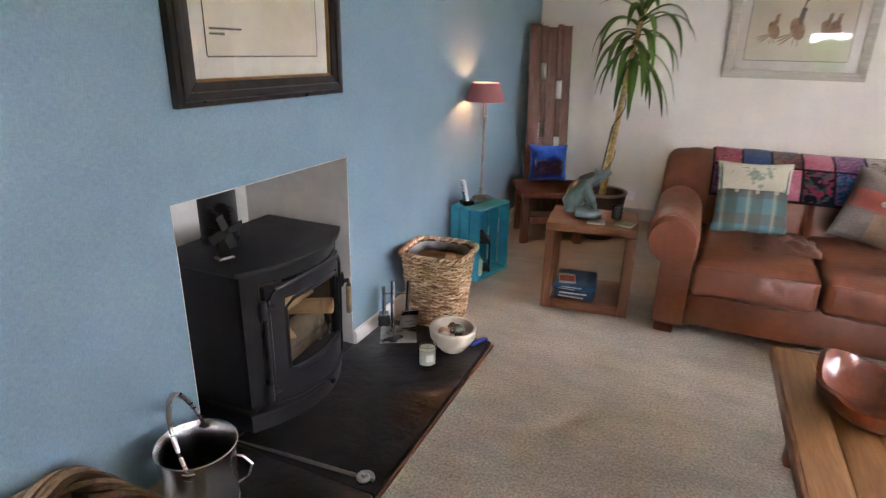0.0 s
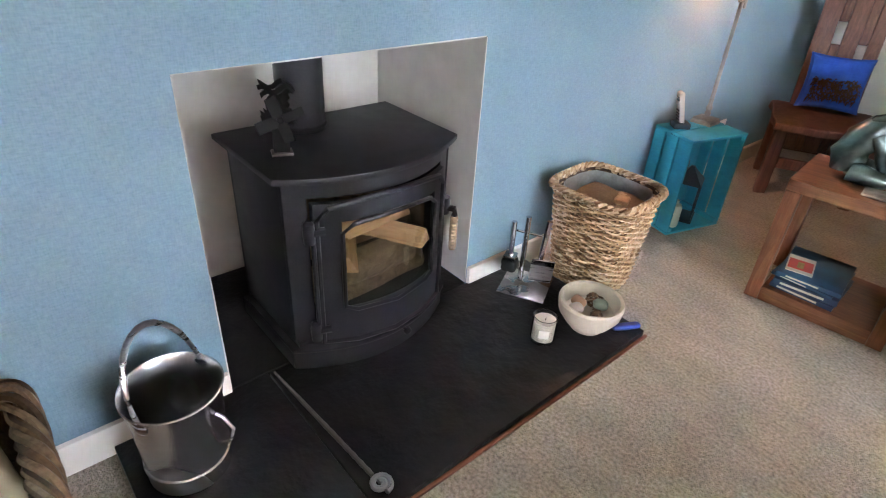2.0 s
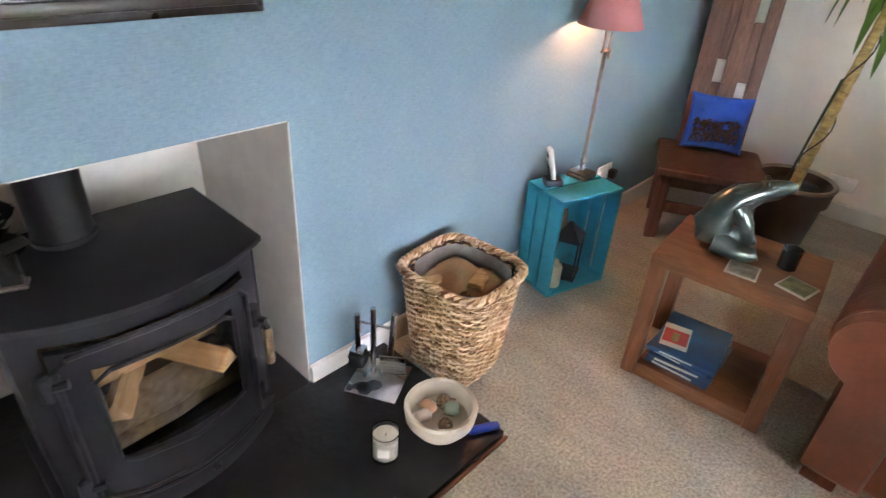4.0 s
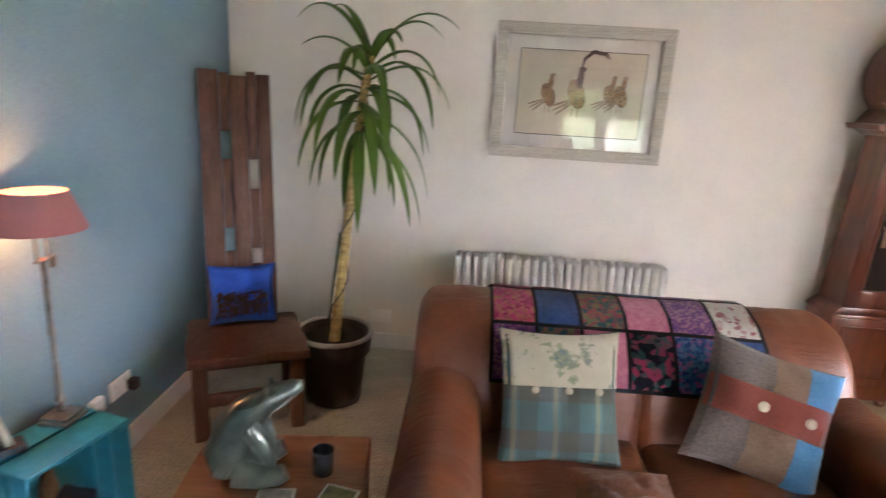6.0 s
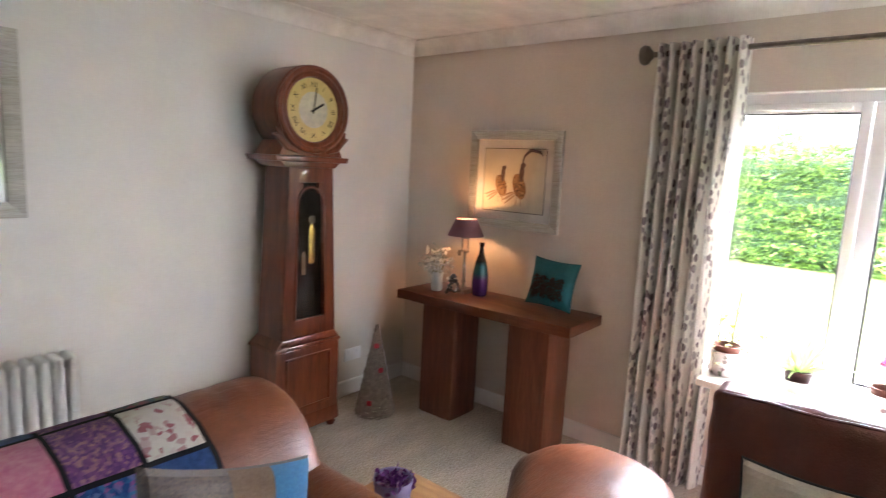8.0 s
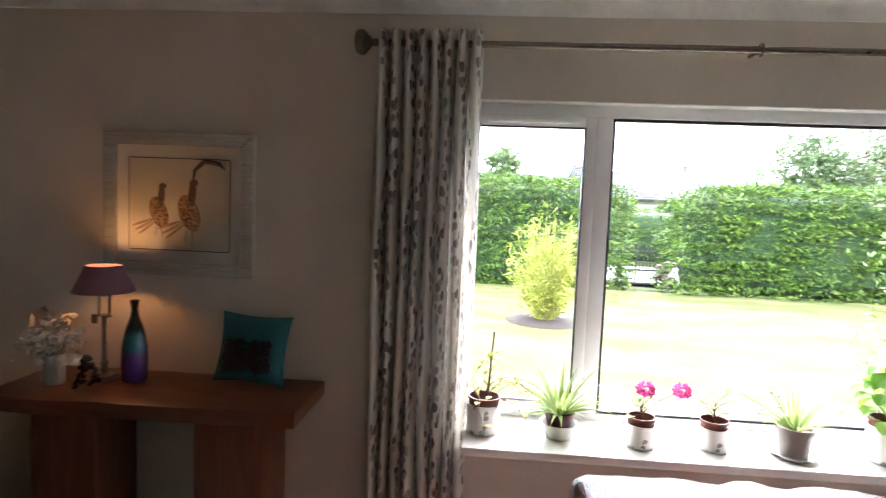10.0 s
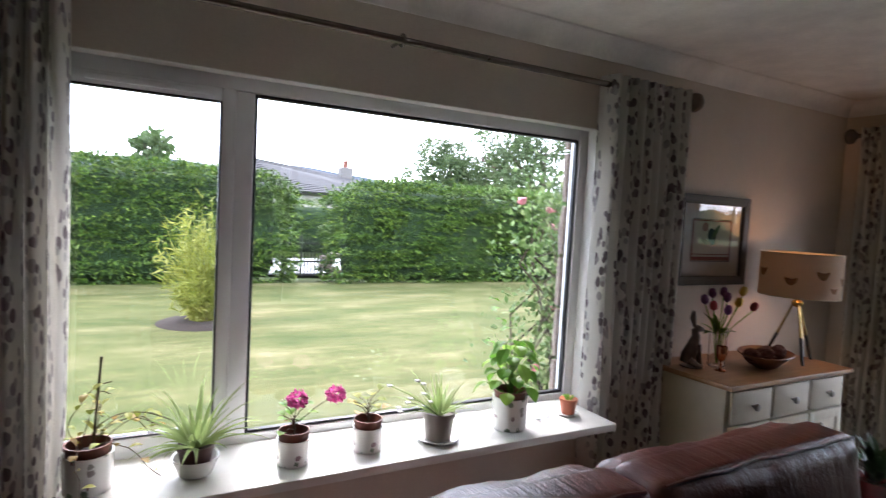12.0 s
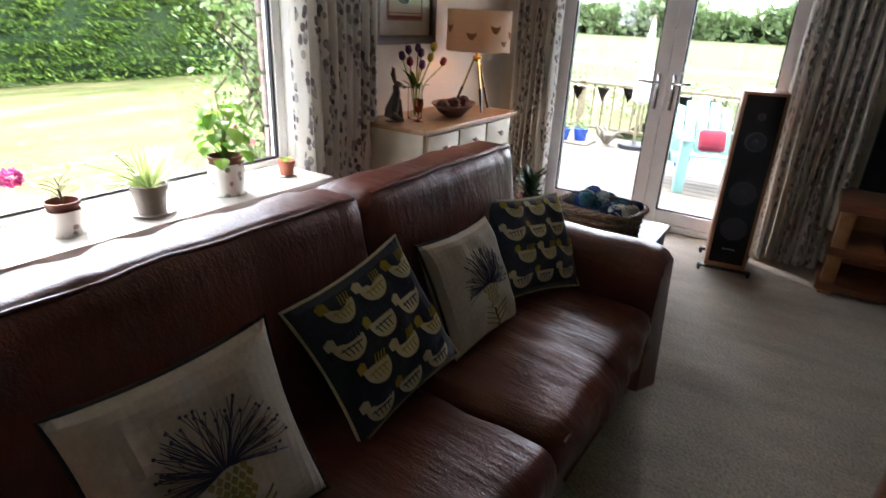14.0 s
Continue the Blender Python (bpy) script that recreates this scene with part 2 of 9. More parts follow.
def willow(name, stops, rough=0.55):
    """Peeled rods, each strand of its own tone, with streaks and scuffs along it."""
    k = Nodes(name)
    geo = k.n.new("ShaderNodeNewGeometry")
    col = k.ramp(geo.outputs["Random Per Island"], stops)
    streak = k.noise(k.coords((1, 1, 1)), 55.0, 5, 0.7)
    col = k.mix(1.0, col, k.ramp(streak, [(0.3, (0.62, 0.56, 0.50)), (0.62, (1.1, 1.08, 1.05))]), "MULTIPLY")
    return k.done(col, rough, 0.0, streak, 0.35, 0.002, 0.4)


M["wicker"] = willow("willow", [(0.0, (0.24, 0.135, 0.068)), (0.3, (0.42, 0.275, 0.15)), (0.65, (0.58, 0.42, 0.255)), (1.0, (0.72, 0.58, 0.41))])
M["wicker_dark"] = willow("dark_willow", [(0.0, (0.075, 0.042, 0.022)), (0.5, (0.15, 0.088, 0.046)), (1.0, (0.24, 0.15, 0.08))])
M["willow_rod"] = mat("stripped_willow_rod", (0.30, 0.195, 0.112), (0.13, 0.075, 0.042), 40, 0.6, bump=0.3, rand=0.45)
M["teal_paint"] = mat("turquoise_paint", (0.014, 0.25, 0.37), (0.02, 0.31, 0.44), 35, 0.5, bump=0.25, stretch=(1, 1, 5))
M["sheesham"] = wood("reddish_hardwood", (0.115, 0.042, 0.018), (0.22, 0.085, 0.034), (0.33, 0.15, 0.065), 0)
M["sheesham_z"] = wood("reddish_hardwood_upright", (0.115, 0.042, 0.018), (0.21, 0.08, 0.033), (0.31, 0.14, 0.06), 2)
M["sheesham_y"] = wood("reddish_hardwood_crosswise", (0.105, 0.036, 0.016), (0.20, 0.072, 0.03), (0.30, 0.125, 0.055), 1)
M["rustic"] = wood("rustic_dark_plank", (0.052, 0.019, 0.011), (0.118, 0.046, 0.026), (0.19, 0.084, 0.049), 2, 1.2, 0.55)
M["mahogany"] = wood("polished_mahogany", (0.058, 0.010, 0.004), (0.140, 0.028, 0.010), (0.235, 0.060, 0.021), 2, 1.0, 0.28, coat=0.3)
M["pine"] = wood("waxed_pine", (0.24, 0.115, 0.045), (0.37, 0.195, 0.08), (0.46, 0.27, 0.125), 1, 1.0, 0.4)
M["oak"] = wood("oiled_oak", (0.16, 0.068, 0.026), (0.28, 0.13, 0.05), (0.38, 0.20, 0.085), 1, 0.8, 0.4)
M["decking"] = wood("weathered_decking", (0.078, 0.066, 0.046), (0.112, 0.096, 0.070), (0.150, 0.131, 0.100), 0, 1.0, 0.75, rand=0.12)
M["rail_wood"] = wood("treated_softwood", (0.085, 0.070, 0.036), (0.125, 0.103, 0.055), (0.165, 0.136, 0.080), 2, 1.0, 0.75, rand=0.1)
M["curtain"] = curtain_mat()
M["lawn"] = grass_mat("lawn", (0.052, 0.070, 0.019), (0.096, 0.100, 0.037), (0.170, 0.150, 0.078))
M["field"] = grass_mat("field", (0.030, 0.050, 0.013), (0.048, 0.064, 0.019), (0.074, 0.078, 0.034), 0.12)
M["soil"] = mat("potting_soil", (0.035, 0.022, 0.014), (0.015, 0.010, 0.007), 60, 0.95, bump=0.8, dist=0.01)
M["terracotta"] = mat("terracotta_plastic", (0.20, 0.060, 0.032), (0.16, 0.045, 0.025), 20, 0.5, bump=0.05)
M["china"] = mat("white_china", (0.72, 0.71, 0.66), (0.67, 0.66, 0.61), 8, 0.22, bump=0.02, coat=0.3)
M["paper"] = mat("mount_board", (0.82, 0.79, 0.73), (0.79, 0.76, 0.70), 50, 0.85, bump=0.03)
M["print"] = mat("ivory_print_paper", (0.76, 0.70, 0.57), (0.73, 0.66, 0.53), 30, 0.85, bump=0.03)

M["pewter"] = mat("aged_pewter", (0.34, 0.32, 0.29), (0.24, 0.22, 0.20), 30, 0.35, 0.9)


# ---- mesh helpers ----
def link(name, bm, material, parent=None, label="", smooth=0.6):
    me = bpy.data.meshes.new(name)
    bm.normal_update()
    if smooth:
        for f in bm.faces:
            f.smooth = True
        for e in bm.edges:
            if len(e.link_faces) == 2 and e.calc_face_angle(0) > smooth:
                e.smooth = False
    bm.to_mesh(me)
    bm.free()
    for m in (material if isinstance(material, (list, tuple)) else (material,)):
        me.materials.append(m)
    ob = new(name, me)
    if parent is not None:
        ob.parent = parent
    if label:
        ob["label"] = label
    return ob


def part(name, bm, material, parent, label="", smooth=0.6):
    return link(name, bm, material, parent, label, smooth)


def thing(name, label, category, m=None, group=""):
    ob = new(name)
    ob.empty_display_size = 0.1
    if m is not None:
        ob.matrix_world = m
    return tagged(ob, label, category, group)


def structure(name, bm, material, label="", smooth=0.6):
    return tagged(link(name, bm, material, None, "", smooth), label, "", "", "structure")


def box(x0, x1, y0, y1, z0, z1, bev=0.0, seg=2, bm=None, m=None):
    """A box between two corners, its edges rounded by bev; added to bm if given."""
    b = bmesh.new()
    bmesh.ops.create_cube(b, size=1.0)
    for v in b.verts:
        v.co = Vector(((x0 + x1) / 2 + v.co.x * (x1 - x0), (y0 + y1) / 2 + v.co.y * (y1 - y0), (z0 + z1) / 2 + v.co.z * (z1 - z0)))
    if bev:
        bmesh.ops.bevel(b, geom=list(b.edges), offset=bev, segments=seg, profile=0.5, affect="EDGES")
    return merge(bm, b, m)


def merge(bm, b, m=None):
    if m is not None:
        bmesh.ops.transform(b, matrix=m, verts=b.verts)
    if bm is None:
        return b
    me = bpy.data.meshes.new("join")
    b.to_mesh(me)
    b.free()
    bm.from_mesh(me)
    bpy.data.meshes.remove(me)
    return bm


def lathe(profile, n=32, bm=None, m=None, cap=True):
    """Turns (radius, height) pairs round the z axis."""
    b = bmesh.new()
    rings = []
    for r, z in profile:
        rings.append([b.verts.new((r * math.cos(2 * math.pi * i / n), r * math.sin(2 * math.pi * i / n), z)) for i in range(n)])
    for p, q in zip(rings, rings[1:]):
        for i in range(n):
            b.faces.new((p[i], p[(i + 1) % n], q[(i + 1) % n], q[i]))
    if cap:
        b.faces.new(list(reversed(rings[0])))
        b.faces.new(rings[-1])
    bmesh.ops.recalc_face_normals(b, faces=b.faces)
    return merge(bm, b, m)


def tube(points, radius, n=8, bm=None, closed=False, m=None):
    """A round bar along points; radius is one number or one for each point."""
    b = bmesh.new()
    pts = [Vector(p) for p in points]
    rings = []
    up = Vector((0.12, 0.2, 1)).normalized()
    for i, p in enumerate(pts):
        a = pts[(i - 1) % len(pts)] if (closed or i) else p
        c = pts[(i + 1) % len(pts)] if (closed or i < len(pts) - 1) else p
        d = (c - a).normalized()
        s = d.cross(up)
        if s.length < 0.05:
            s = d.cross(Vector((1, 0.3, 0)))
        s.normalize()
        t = s.cross(d)
        r = radius[i] if isinstance(radius, (list, tuple)) else radius
        rings.append([b.verts.new(p + (s * math.cos(2 * math.pi * k / n) + t * math.sin(2 * math.pi * k / n)) * r) for k in range(n)])
    pairs = list(zip(rings, rings[1:])) + ([(rings[-1], rings[0])] if closed else [])
    for p, q in pairs:
        for k in range(n):
            b.faces.new((p[k], p[(k + 1) % n], q[(k + 1) % n], q[k]))
    if not closed:
        b.faces.new(rings[0])
        b.faces.new(list(reversed(rings[-1])))
    bmesh.ops.recalc_face_normals(b, faces=b.faces)
    return merge(bm, b, m)


def soft(x0, x1, y0, y1, z0, z1, r, puff=(0, 0, 0), wrinkle=0.0, cuts=11, freq=6.0, bm=None, m=None, seed=0.0, fold=(1.0, 1.0, 1.0)):
    """An upholstered block: rounded by r, bulging by puff along each axis, with shallow creases; fold stretches them."""
    b = bmesh.new()
    bmesh.ops.create_cube(b, size=2.0)
    bmesh.ops.subdivide_edges(b, edges=list(b.edges), cuts=cuts, use_grid_fill=True)
    h = Vector(((x1 - x0) / 2, (y1 - y0) / 2, (z1 - z0) / 2))
    c = Vector(((x0 + x1) / 2, (y0 + y1) / 2, (z0 + z1) / 2))
    for v in b.verts:
        u = v.co.copy()
        q = Vector((u.x * h.x, u.y * h.y, u.z * h.z))
        inner = Vector((max(-h.x + r, min(h.x - r, q.x)), max(-h.y + r, min(h.y - r, q.y)), max(-h.z + r, min(h.z - r, q.z))))
        d = q - inner
        if d.length > 1e-6:
            q = inner + d.normalized() * r
        fx, fy, fz = (1 - u.y ** 2) * (1 - u.z ** 2), (1 - u.x ** 2) * (1 - u.z ** 2), (1 - u.x ** 2) * (1 - u.y ** 2)
        q += Vector((u.x * puff[0] * fx, u.y * puff[1] * fy, u.z * puff[2] * fz))
        if wrinkle:
            w = q + c
            n1 = noise.noise(Vector((w.x * freq * fold[0] + seed, w.y * freq * fold[1], w.z * freq * fold[2])))
            n2 = noise.noise(Vector((w.x * freq * 2.7 * fold[0] + seed, w.y * freq * 2.7 * fold[1], w.z * freq * 2.7 * fold[2])))
            q += q.normalized() * wrinkle * (n1 + 0.5 * n2)
        v.co = q + c
    return merge(bm, b, m)


def sheet(rows, bm=None, uvs=None):
    """A surface through a grid of points."""
    b = bmesh.new()
    g = [[b.verts.new(p) for p in row] for row in rows]
    uv = b.loops.layers.uv.new("UVMap") if uvs else None
    for i in range(len(g) - 1):
        for j in range(len(g[0]) - 1):
            f = b.faces.new((g[i][j], g[i][j + 1], g[i + 1][j + 1], g[i + 1][j]))
            if uv:
                for lp, (a, c) in zip(f.loops, ((i, j), (i, j + 1), (i + 1, j + 1), (i + 1, j))):
                    lp[uv].uv = uvs[a][c]
    return merge(bm, b)


def thicken(bm, t):
    bmesh.ops.solidify(bm, geom=list(bm.faces), thickness=t)
    return bm


def extrude_profile(profile, p0, p1, side, bm=None):
    """Sweeps (out, z) pairs straight from p0 to p1; side is the direction of out."""
    b = bmesh.new()
    ends = []
    for p in (p0, p1):
        ends.append([b.verts.new((p[0] + side[0] * o, p[1] + side[1] * o, z)) for o, z in profile])
    n = len(profile)
    for i in range(n):
        b.faces.new((ends[0][i], ends[0][(i + 1) % n], ends[1][(i + 1) % n], ends[1][i]))
    b.faces.new(ends[0])
    b.faces.new(list(reversed(ends[1])))
    bmesh.ops.recalc_face_normals(b, faces=b.faces)
    return merge(bm, b)


def quads(name, verts, faces, material, parent=None, label="", kind=""):
    """One mesh straight from arrays, for leaves and other small stuff."""
    me = bpy.data.meshes.new(name)
    me.from_pydata(verts, [], faces)
    me.materials.append(material)
    ob = new(name, me)
    if parent is not None:
        ob.parent = parent
    return tagged(ob, label, "", "", kind)


def leaf_cloud(points, normals, length, width, rng, droop=0.3, flat=0.5):
    """Small folded leaves at points, turned roughly along normals: vertices and faces."""
    verts, faces = [], []
    for p, n in zip(points, normals):
        d = n * flat + rng.normal(size=3) * 0.55
        d[2] -= droop * rng.random()
        d /= np.linalg.norm(d) + 1e-9
        s = np.cross(d, rng.normal(size=3))
        s /= np.linalg.norm(s) + 1e-9
        L, W = length * rng.uniform(0.6, 1.3), width * rng.uniform(0.7, 1.3)
        up = np.cross(s, d)
        k = len(verts)
        verts += [tuple(p), tuple(p + d * L * 0.5 + s * W * 0.5 + up * W * 0.15), tuple(p + d * L), tuple(p + d * L * 0.5 - s * W * 0.5 + up * W * 0.15)]
        faces.append((k, k + 1, k + 2, k + 3))
    return verts, faces

# ---- the room ----
X1, Y0, Y1, CEIL = 4.86, -3.30, 3.20, 2.42
XO, YO = 5.05, -3.60
WIN_Y0, WIN_Y1, WIN_Z0, WIN_Z1 = -1.11, 1.15, 0.62, 2.0
DOOR_X0, DOOR_X1, DOOR_Z1 = 2.80, 4.45, 1.99

structure("floor", box(-0.3, 5.16, -3.6, 3.5, -0.12, 0.0), M["carpet"], "fitted beige carpet, faintly tracked and worn")
structure("ceiling", box(-0.3, 5.16, -3.6, 3.5, CEIL, CEIL + 0.15), M["ceiling"], "plain white plaster ceiling")
b = box(-0.3, 0.0, -3.6, -0.98, 0.0, CEIL)
box(-0.3, 0.0, 0.0, 3.5, 0.0, CEIL, bm=b)
box(-0.3, 0.0, -0.98, 0.0, 0.99, CEIL, bm=b)
structure("wall_west", b, M["blue"], "chimney wall papered in textured blue", 0)
structure("wall_north", box(0.0, 5.16, 3.2, 3.5, 0.0, CEIL), M["cream"], "plain cream painted wall", 0)
b = box(X1, XO, -3.6, WIN_Y0, 0.0, CEIL)
box(X1, XO, WIN_Y1, 3.2, 0.0, CEIL, bm=b)
box(X1, XO, WIN_Y0, WIN_Y1, 0.0, WIN_Z0, bm=b)
box(X1, XO, WIN_Y0, WIN_Y1, WIN_Z1, CEIL, bm=b)
structure("wall_east", b, M["beige"], "warm beige painted window wall", 0)
b = box(0.0, DOOR_X0, YO, Y0, 0.0, CEIL)
box(DOOR_X1, X1, YO, Y0, 0.0, CEIL, bm=b)
box(DOOR_X0, DOOR_X1, YO, Y0, DOOR_Z1, CEIL, bm=b)
structure("wall_south", b, M["beige"], "warm beige painted wall round the garden doors", 0)

# fireplace recess behind the blue wall
structure("recess_cheek", box(-0.62, -0.301, -1.06, -0.98, 0.0, 1.07), M["plaster"], "grey plastered side of the fireplace recess", 0)
structure("recess_cheek", box(-0.62, -0.301, 0.0, 0.08, 0.0, 1.07), M["plaster"], "grey plastered side of the fireplace recess", 0)
structure("recess_back", box(-0.70, -0.62, -1.06, 0.08, 0.0, 1.07), M["plaster"], "grey plastered back of the fireplace recess", 0)
structure("recess_top", box(-0.62, -0.301, -0.98, 0.0, 0.99, 1.07), M["plaster"], "grey plastered top of the fireplace recess", 0)
for y in (-0.98, 0.0):
    y0, y1 = (y, y + 0.004) if y < -0.5 else (y - 0.004, y)
    structure("recess_lining", box(-0.30, -0.001, y0, y1, 0.03, 0.985), M["plaster"], "grey plastered reveal of the fireplace", 0)
structure("recess_lining", box(-0.30, -0.001, -0.975, -0.005, 0.986, 0.99), M["plaster"], "grey plastered head of the fireplace", 0)

# hearth: two slabs with a joint across
hearth = thing("hearth", "black riven slate hearth slab on the carpet before the stove", "hearth")
part("slab", box(0.004, 0.625, -1.315, -0.86, 0.0, 0.03, 0.004), M["slate"], hearth)
part("slab", box(0.004, 0.625, -0.856, 0.334, 0.0, 0.03, 0.004), M["slate"], hearth)
part("slab", box(-0.618, 0.0, -0.976, -0.004, 0.0, 0.03, 0.003), M["slate"], hearth)
part("edge_strip", box(0.627, 0.640, -1.32, 0.34, 0.0, 0.012, 0.003), M["sheesham_y"], hearth, "thin wooden edging strip")

# skirting boards
SK = [(0.0, 0.0), (0.017, 0.0), (0.017, 0.085), (0.012, 0.098), (0.0, 0.102)]
b = extrude_profile(SK, (0.0, 0.002), (0.0, Y1), (1, 0))
extrude_profile(SK, (0.0, -3.3), (0.0, -0.982), (1, 0), b)
extrude_profile(SK, (0.017, Y1), (X1, Y1), (0, -1), b)
extrude_profile(SK, (X1, Y1 - 0.017), (X1, Y0), (-1, 0), b)
extrude_profile(SK, (0.017, Y0), (DOOR_X0 - 0.06, Y0), (0, 1), b)
structure("baseboard", b, M["white"], "white painted skirting board")

# plaster coving
CV = [(0.0, CEIL - 0.09), (0.008, CEIL - 0.09)] + [(0.01 + 0.08 * (1 - math.cos(a)), CEIL - 0.085 + 0.078 * math.sin(a)) for a in [i * math.pi / 16 for i in range(9)]] + [(0.095, CEIL), (0.0, CEIL)]
b = extrude_profile(CV, (0.0, Y0), (0.0, Y1), (1, 0))
extrude_profile(CV, (0.0, Y1), (X1, Y1), (0, -1), b)
extrude_profile(CV, (X1, Y1), (X1, Y0), (-1, 0), b)
extrude_profile(CV, (0.0, Y0), (X1, Y0), (0, 1), b)
structure("trim", b, M["ceiling"], "white plaster coving between walls and ceiling")


def bar_frame(name, axis, p, a0, a1, z0, z1, w, d, parent, material, label=""):
    """Four bars round an opening in a wall across x or y; p is the middle of their depth."""
    def bx(u0, u1, v0, v1):
        if axis == "x":
            return box(p - d / 2, p + d / 2, u0, u1, v0, v1, 0.006)
        return box(u0, u1, p - d / 2, p + d / 2, v0, v1, 0.006)
    for u0, u1, v0, v1 in ((a0, a0 + w, z0, z1), (a1 - w, a1, z0, z1), (a0 + w, a1 - w, z0, z0 + w), (a0 + w, a1 - w, z1 - w, z1)):
        part(name, bx(u0, u1, v0, v1), material, parent, label)


def pane(axis, p, a0, a1, z0, z1, parent):
    bm = box(p - 0.003, p + 0.003, a0, a1, z0, z1) if axis == "x" else box(a0, a1, p - 0.003, p + 0.003, z0, z1)
    ob = part("pane", bm, M["glass"], parent, "clear glass")
    ob.visible_shadow = False
    return ob


# picture window
win = tagged(thing("window_1", "wide white picture window with a side casement", "window"), kind="structure")
GX = 4.96
bar_frame("window_frame", "x", GX, WIN_Y0, WIN_Y1, 0.635, 2.0, 0.052, 0.07, win, M["upvc"])
part("mullion", box(GX - 0.035, GX + 0.035, 0.478, 0.545, 0.687, 1.948, 0.008), M["upvc"], win)
bar_frame("casement", "x", GX - 0.022, 0.547, 1.096, 0.688, 1.947, 0.045, 0.06, win, M["upvc"])
pane("x", GX, -1.055, 0.475, 0.69, 1.945, win)
pane("x", GX - 0.02, 0.594, 1.05, 0.735, 1.90, win)
bar_frame("gasket", "x", GX - 0.012, -1.057, 0.478, 0.688, 1.947, 0.012, 0.03, win, M["gasket"], "black rubber gasket")
bar_frame("gasket", "x", GX - 0.035, 0.590, 1.053, 0.732, 1.904, 0.008, 0.03, win, M["gasket"], "black rubber gasket")
part("trickle_vent", box(4.895, 4.91, 0.62, 1.0, 1.915, 1.935, 0.004), M["upvc"], win)
part("casement_handle", box(4.88, 4.905, 0.60, 0.70, 0.715, 0.73, 0.005), M["upvc"], win)
structure("window_sill", box(4.555, 4.925, -1.055, 1.045, 0.625, 0.66, 0.007), M["white"], "deep white gloss window board")
structure("window_reveal", box(4.861, 4.924, WIN_Y0 + 0.001, WIN_Y0 + 0.004, 0.66, 1.995), M["white"], "white side reveal of the window", 0)
structure("window_reveal", box(4.861, 4.924, WIN_Y1 - 0.004, WIN_Y1 - 0.001, 0.66, 1.995), M["white"], "white side reveal of the window", 0)
structure("window_reveal", box(4.861, 5.04, WIN_Y0, WIN_Y1, 1.996, 1.999), M["white"], "white reveal over the window", 0)

# garden doors
fd = tagged(thing("door_1", "closed pair of white glazed garden doors", "door"), kind="structure")
DY = -3.36
bar_frame("door_frame", "y", DY, DOOR_X0, DOOR_X1, 0.0, DOOR_Z1, 0.05, 0.08, fd, M["upvc"])
for x0, x1, hx in ((3.605, 4.40, 3.655), (2.85, 3.60, 3.55)):
    leaf = thing("door_leaf", "", "")
    leaf.parent = fd
    def lb(a, c, z, w):
        return box(a, c, DY - 0.03, DY + 0.035, z, w, 0.006)
    part("stile", lb(x0, x0 + 0.085, 0.052, 1.938), M["upvc"], leaf)
    part("stile", lb(x1 - 0.085, x1, 0.052, 1.938), M["upvc"], leaf)
    part("rail", lb(x0 + 0.085, x1 - 0.085, 0.052, 0.145), M["upvc"], leaf)
    part("rail", lb(x0 + 0.085, x1 - 0.085, 1.85, 1.938), M["upvc"], leaf)
    pane("y", DY, x0 + 0.082, x1 - 0.082, 0.14, 1.853, leaf)
    for u0, u1, v0, v1 in ((x0 + 0.085, x0 + 0.095, 0.145, 1.85), (x1 - 0.095, x1 - 0.085, 0.145, 1.85), (x0 + 0.095, x1 - 0.095, 0.145, 0.155), (x0 + 0.095, x1 - 0.095, 1.84, 1.85)):
        part("gasket", box(u0, u1, DY - 0.015, DY + 0.024, v0, v1), M["gasket"], leaf)
    hb = box(hx - 0.014, hx + 0.014, DY + 0.036, DY + 0.046, 0.86, 1.10, 0.004)
    sgn = -1 if hx > 3.6 else 1
    tube([(hx, DY + 0.045, 1.04), (hx, DY + 0.09, 1.04), (hx - sgn * 0.02, DY + 0.095, 1.04), (hx - sgn * 0.12, DY + 0.095, 1.045)], 0.009, 8, hb)
    part("handle", hb, M["chrome"], leaf, "chrome lever handle")


# curtains on poles
def curtain(name, axis, wall, a0, a1, z0, z1, folds, depth, seed, label):
    th = thing(name, label, "curtain", group="leaf-print curtains")
    rng = random.Random(seed)
    ph = [rng.uniform(-1, 1) for _ in range(folds + 2)]
    face = -1 if axis == "x" else 1
    rows, uvs = [], []
    nu, nz = folds * 14, 26
    run = [0.0]
    for i in range(nz + 1):
        f = i / nz
        z = z0 + (z1 - z0) * f
        row = []
        for j in range(nu + 1):
            s = j / nu
            k = min(s * folds, folds - 1e-6)
            w = 2.0 * abs(math.sin(math.pi * k)) ** 0.62 - 1.0
            amp = depth * (0.9 + 0.22 * ph[int(k)] * (1 - 0.6 * f) + 0.10 * math.sin(f * 7 + seed + s * 5))
            sway = (0.012 * math.sin(f * 5 + s * 9 + seed) + 0.008 * ph[int(k)]) * (1 - f)
            a = a0 + (a1 - a0) * s + sway
            o = wall + face * amp * w
            row.append((o, a, z) if axis == "x" else (a, o, z))
        if i == 0:
            for p, q in zip(row, row[1:]):
                run.append(run[-1] + math.dist(p, q))
        rows.append(row)
        uvs.append([(u, z) for u in run])
    part("cloth", thicken(sheet(rows, uvs=uvs), 0.003), M["curtain"], th, "", 1.4)
    return th


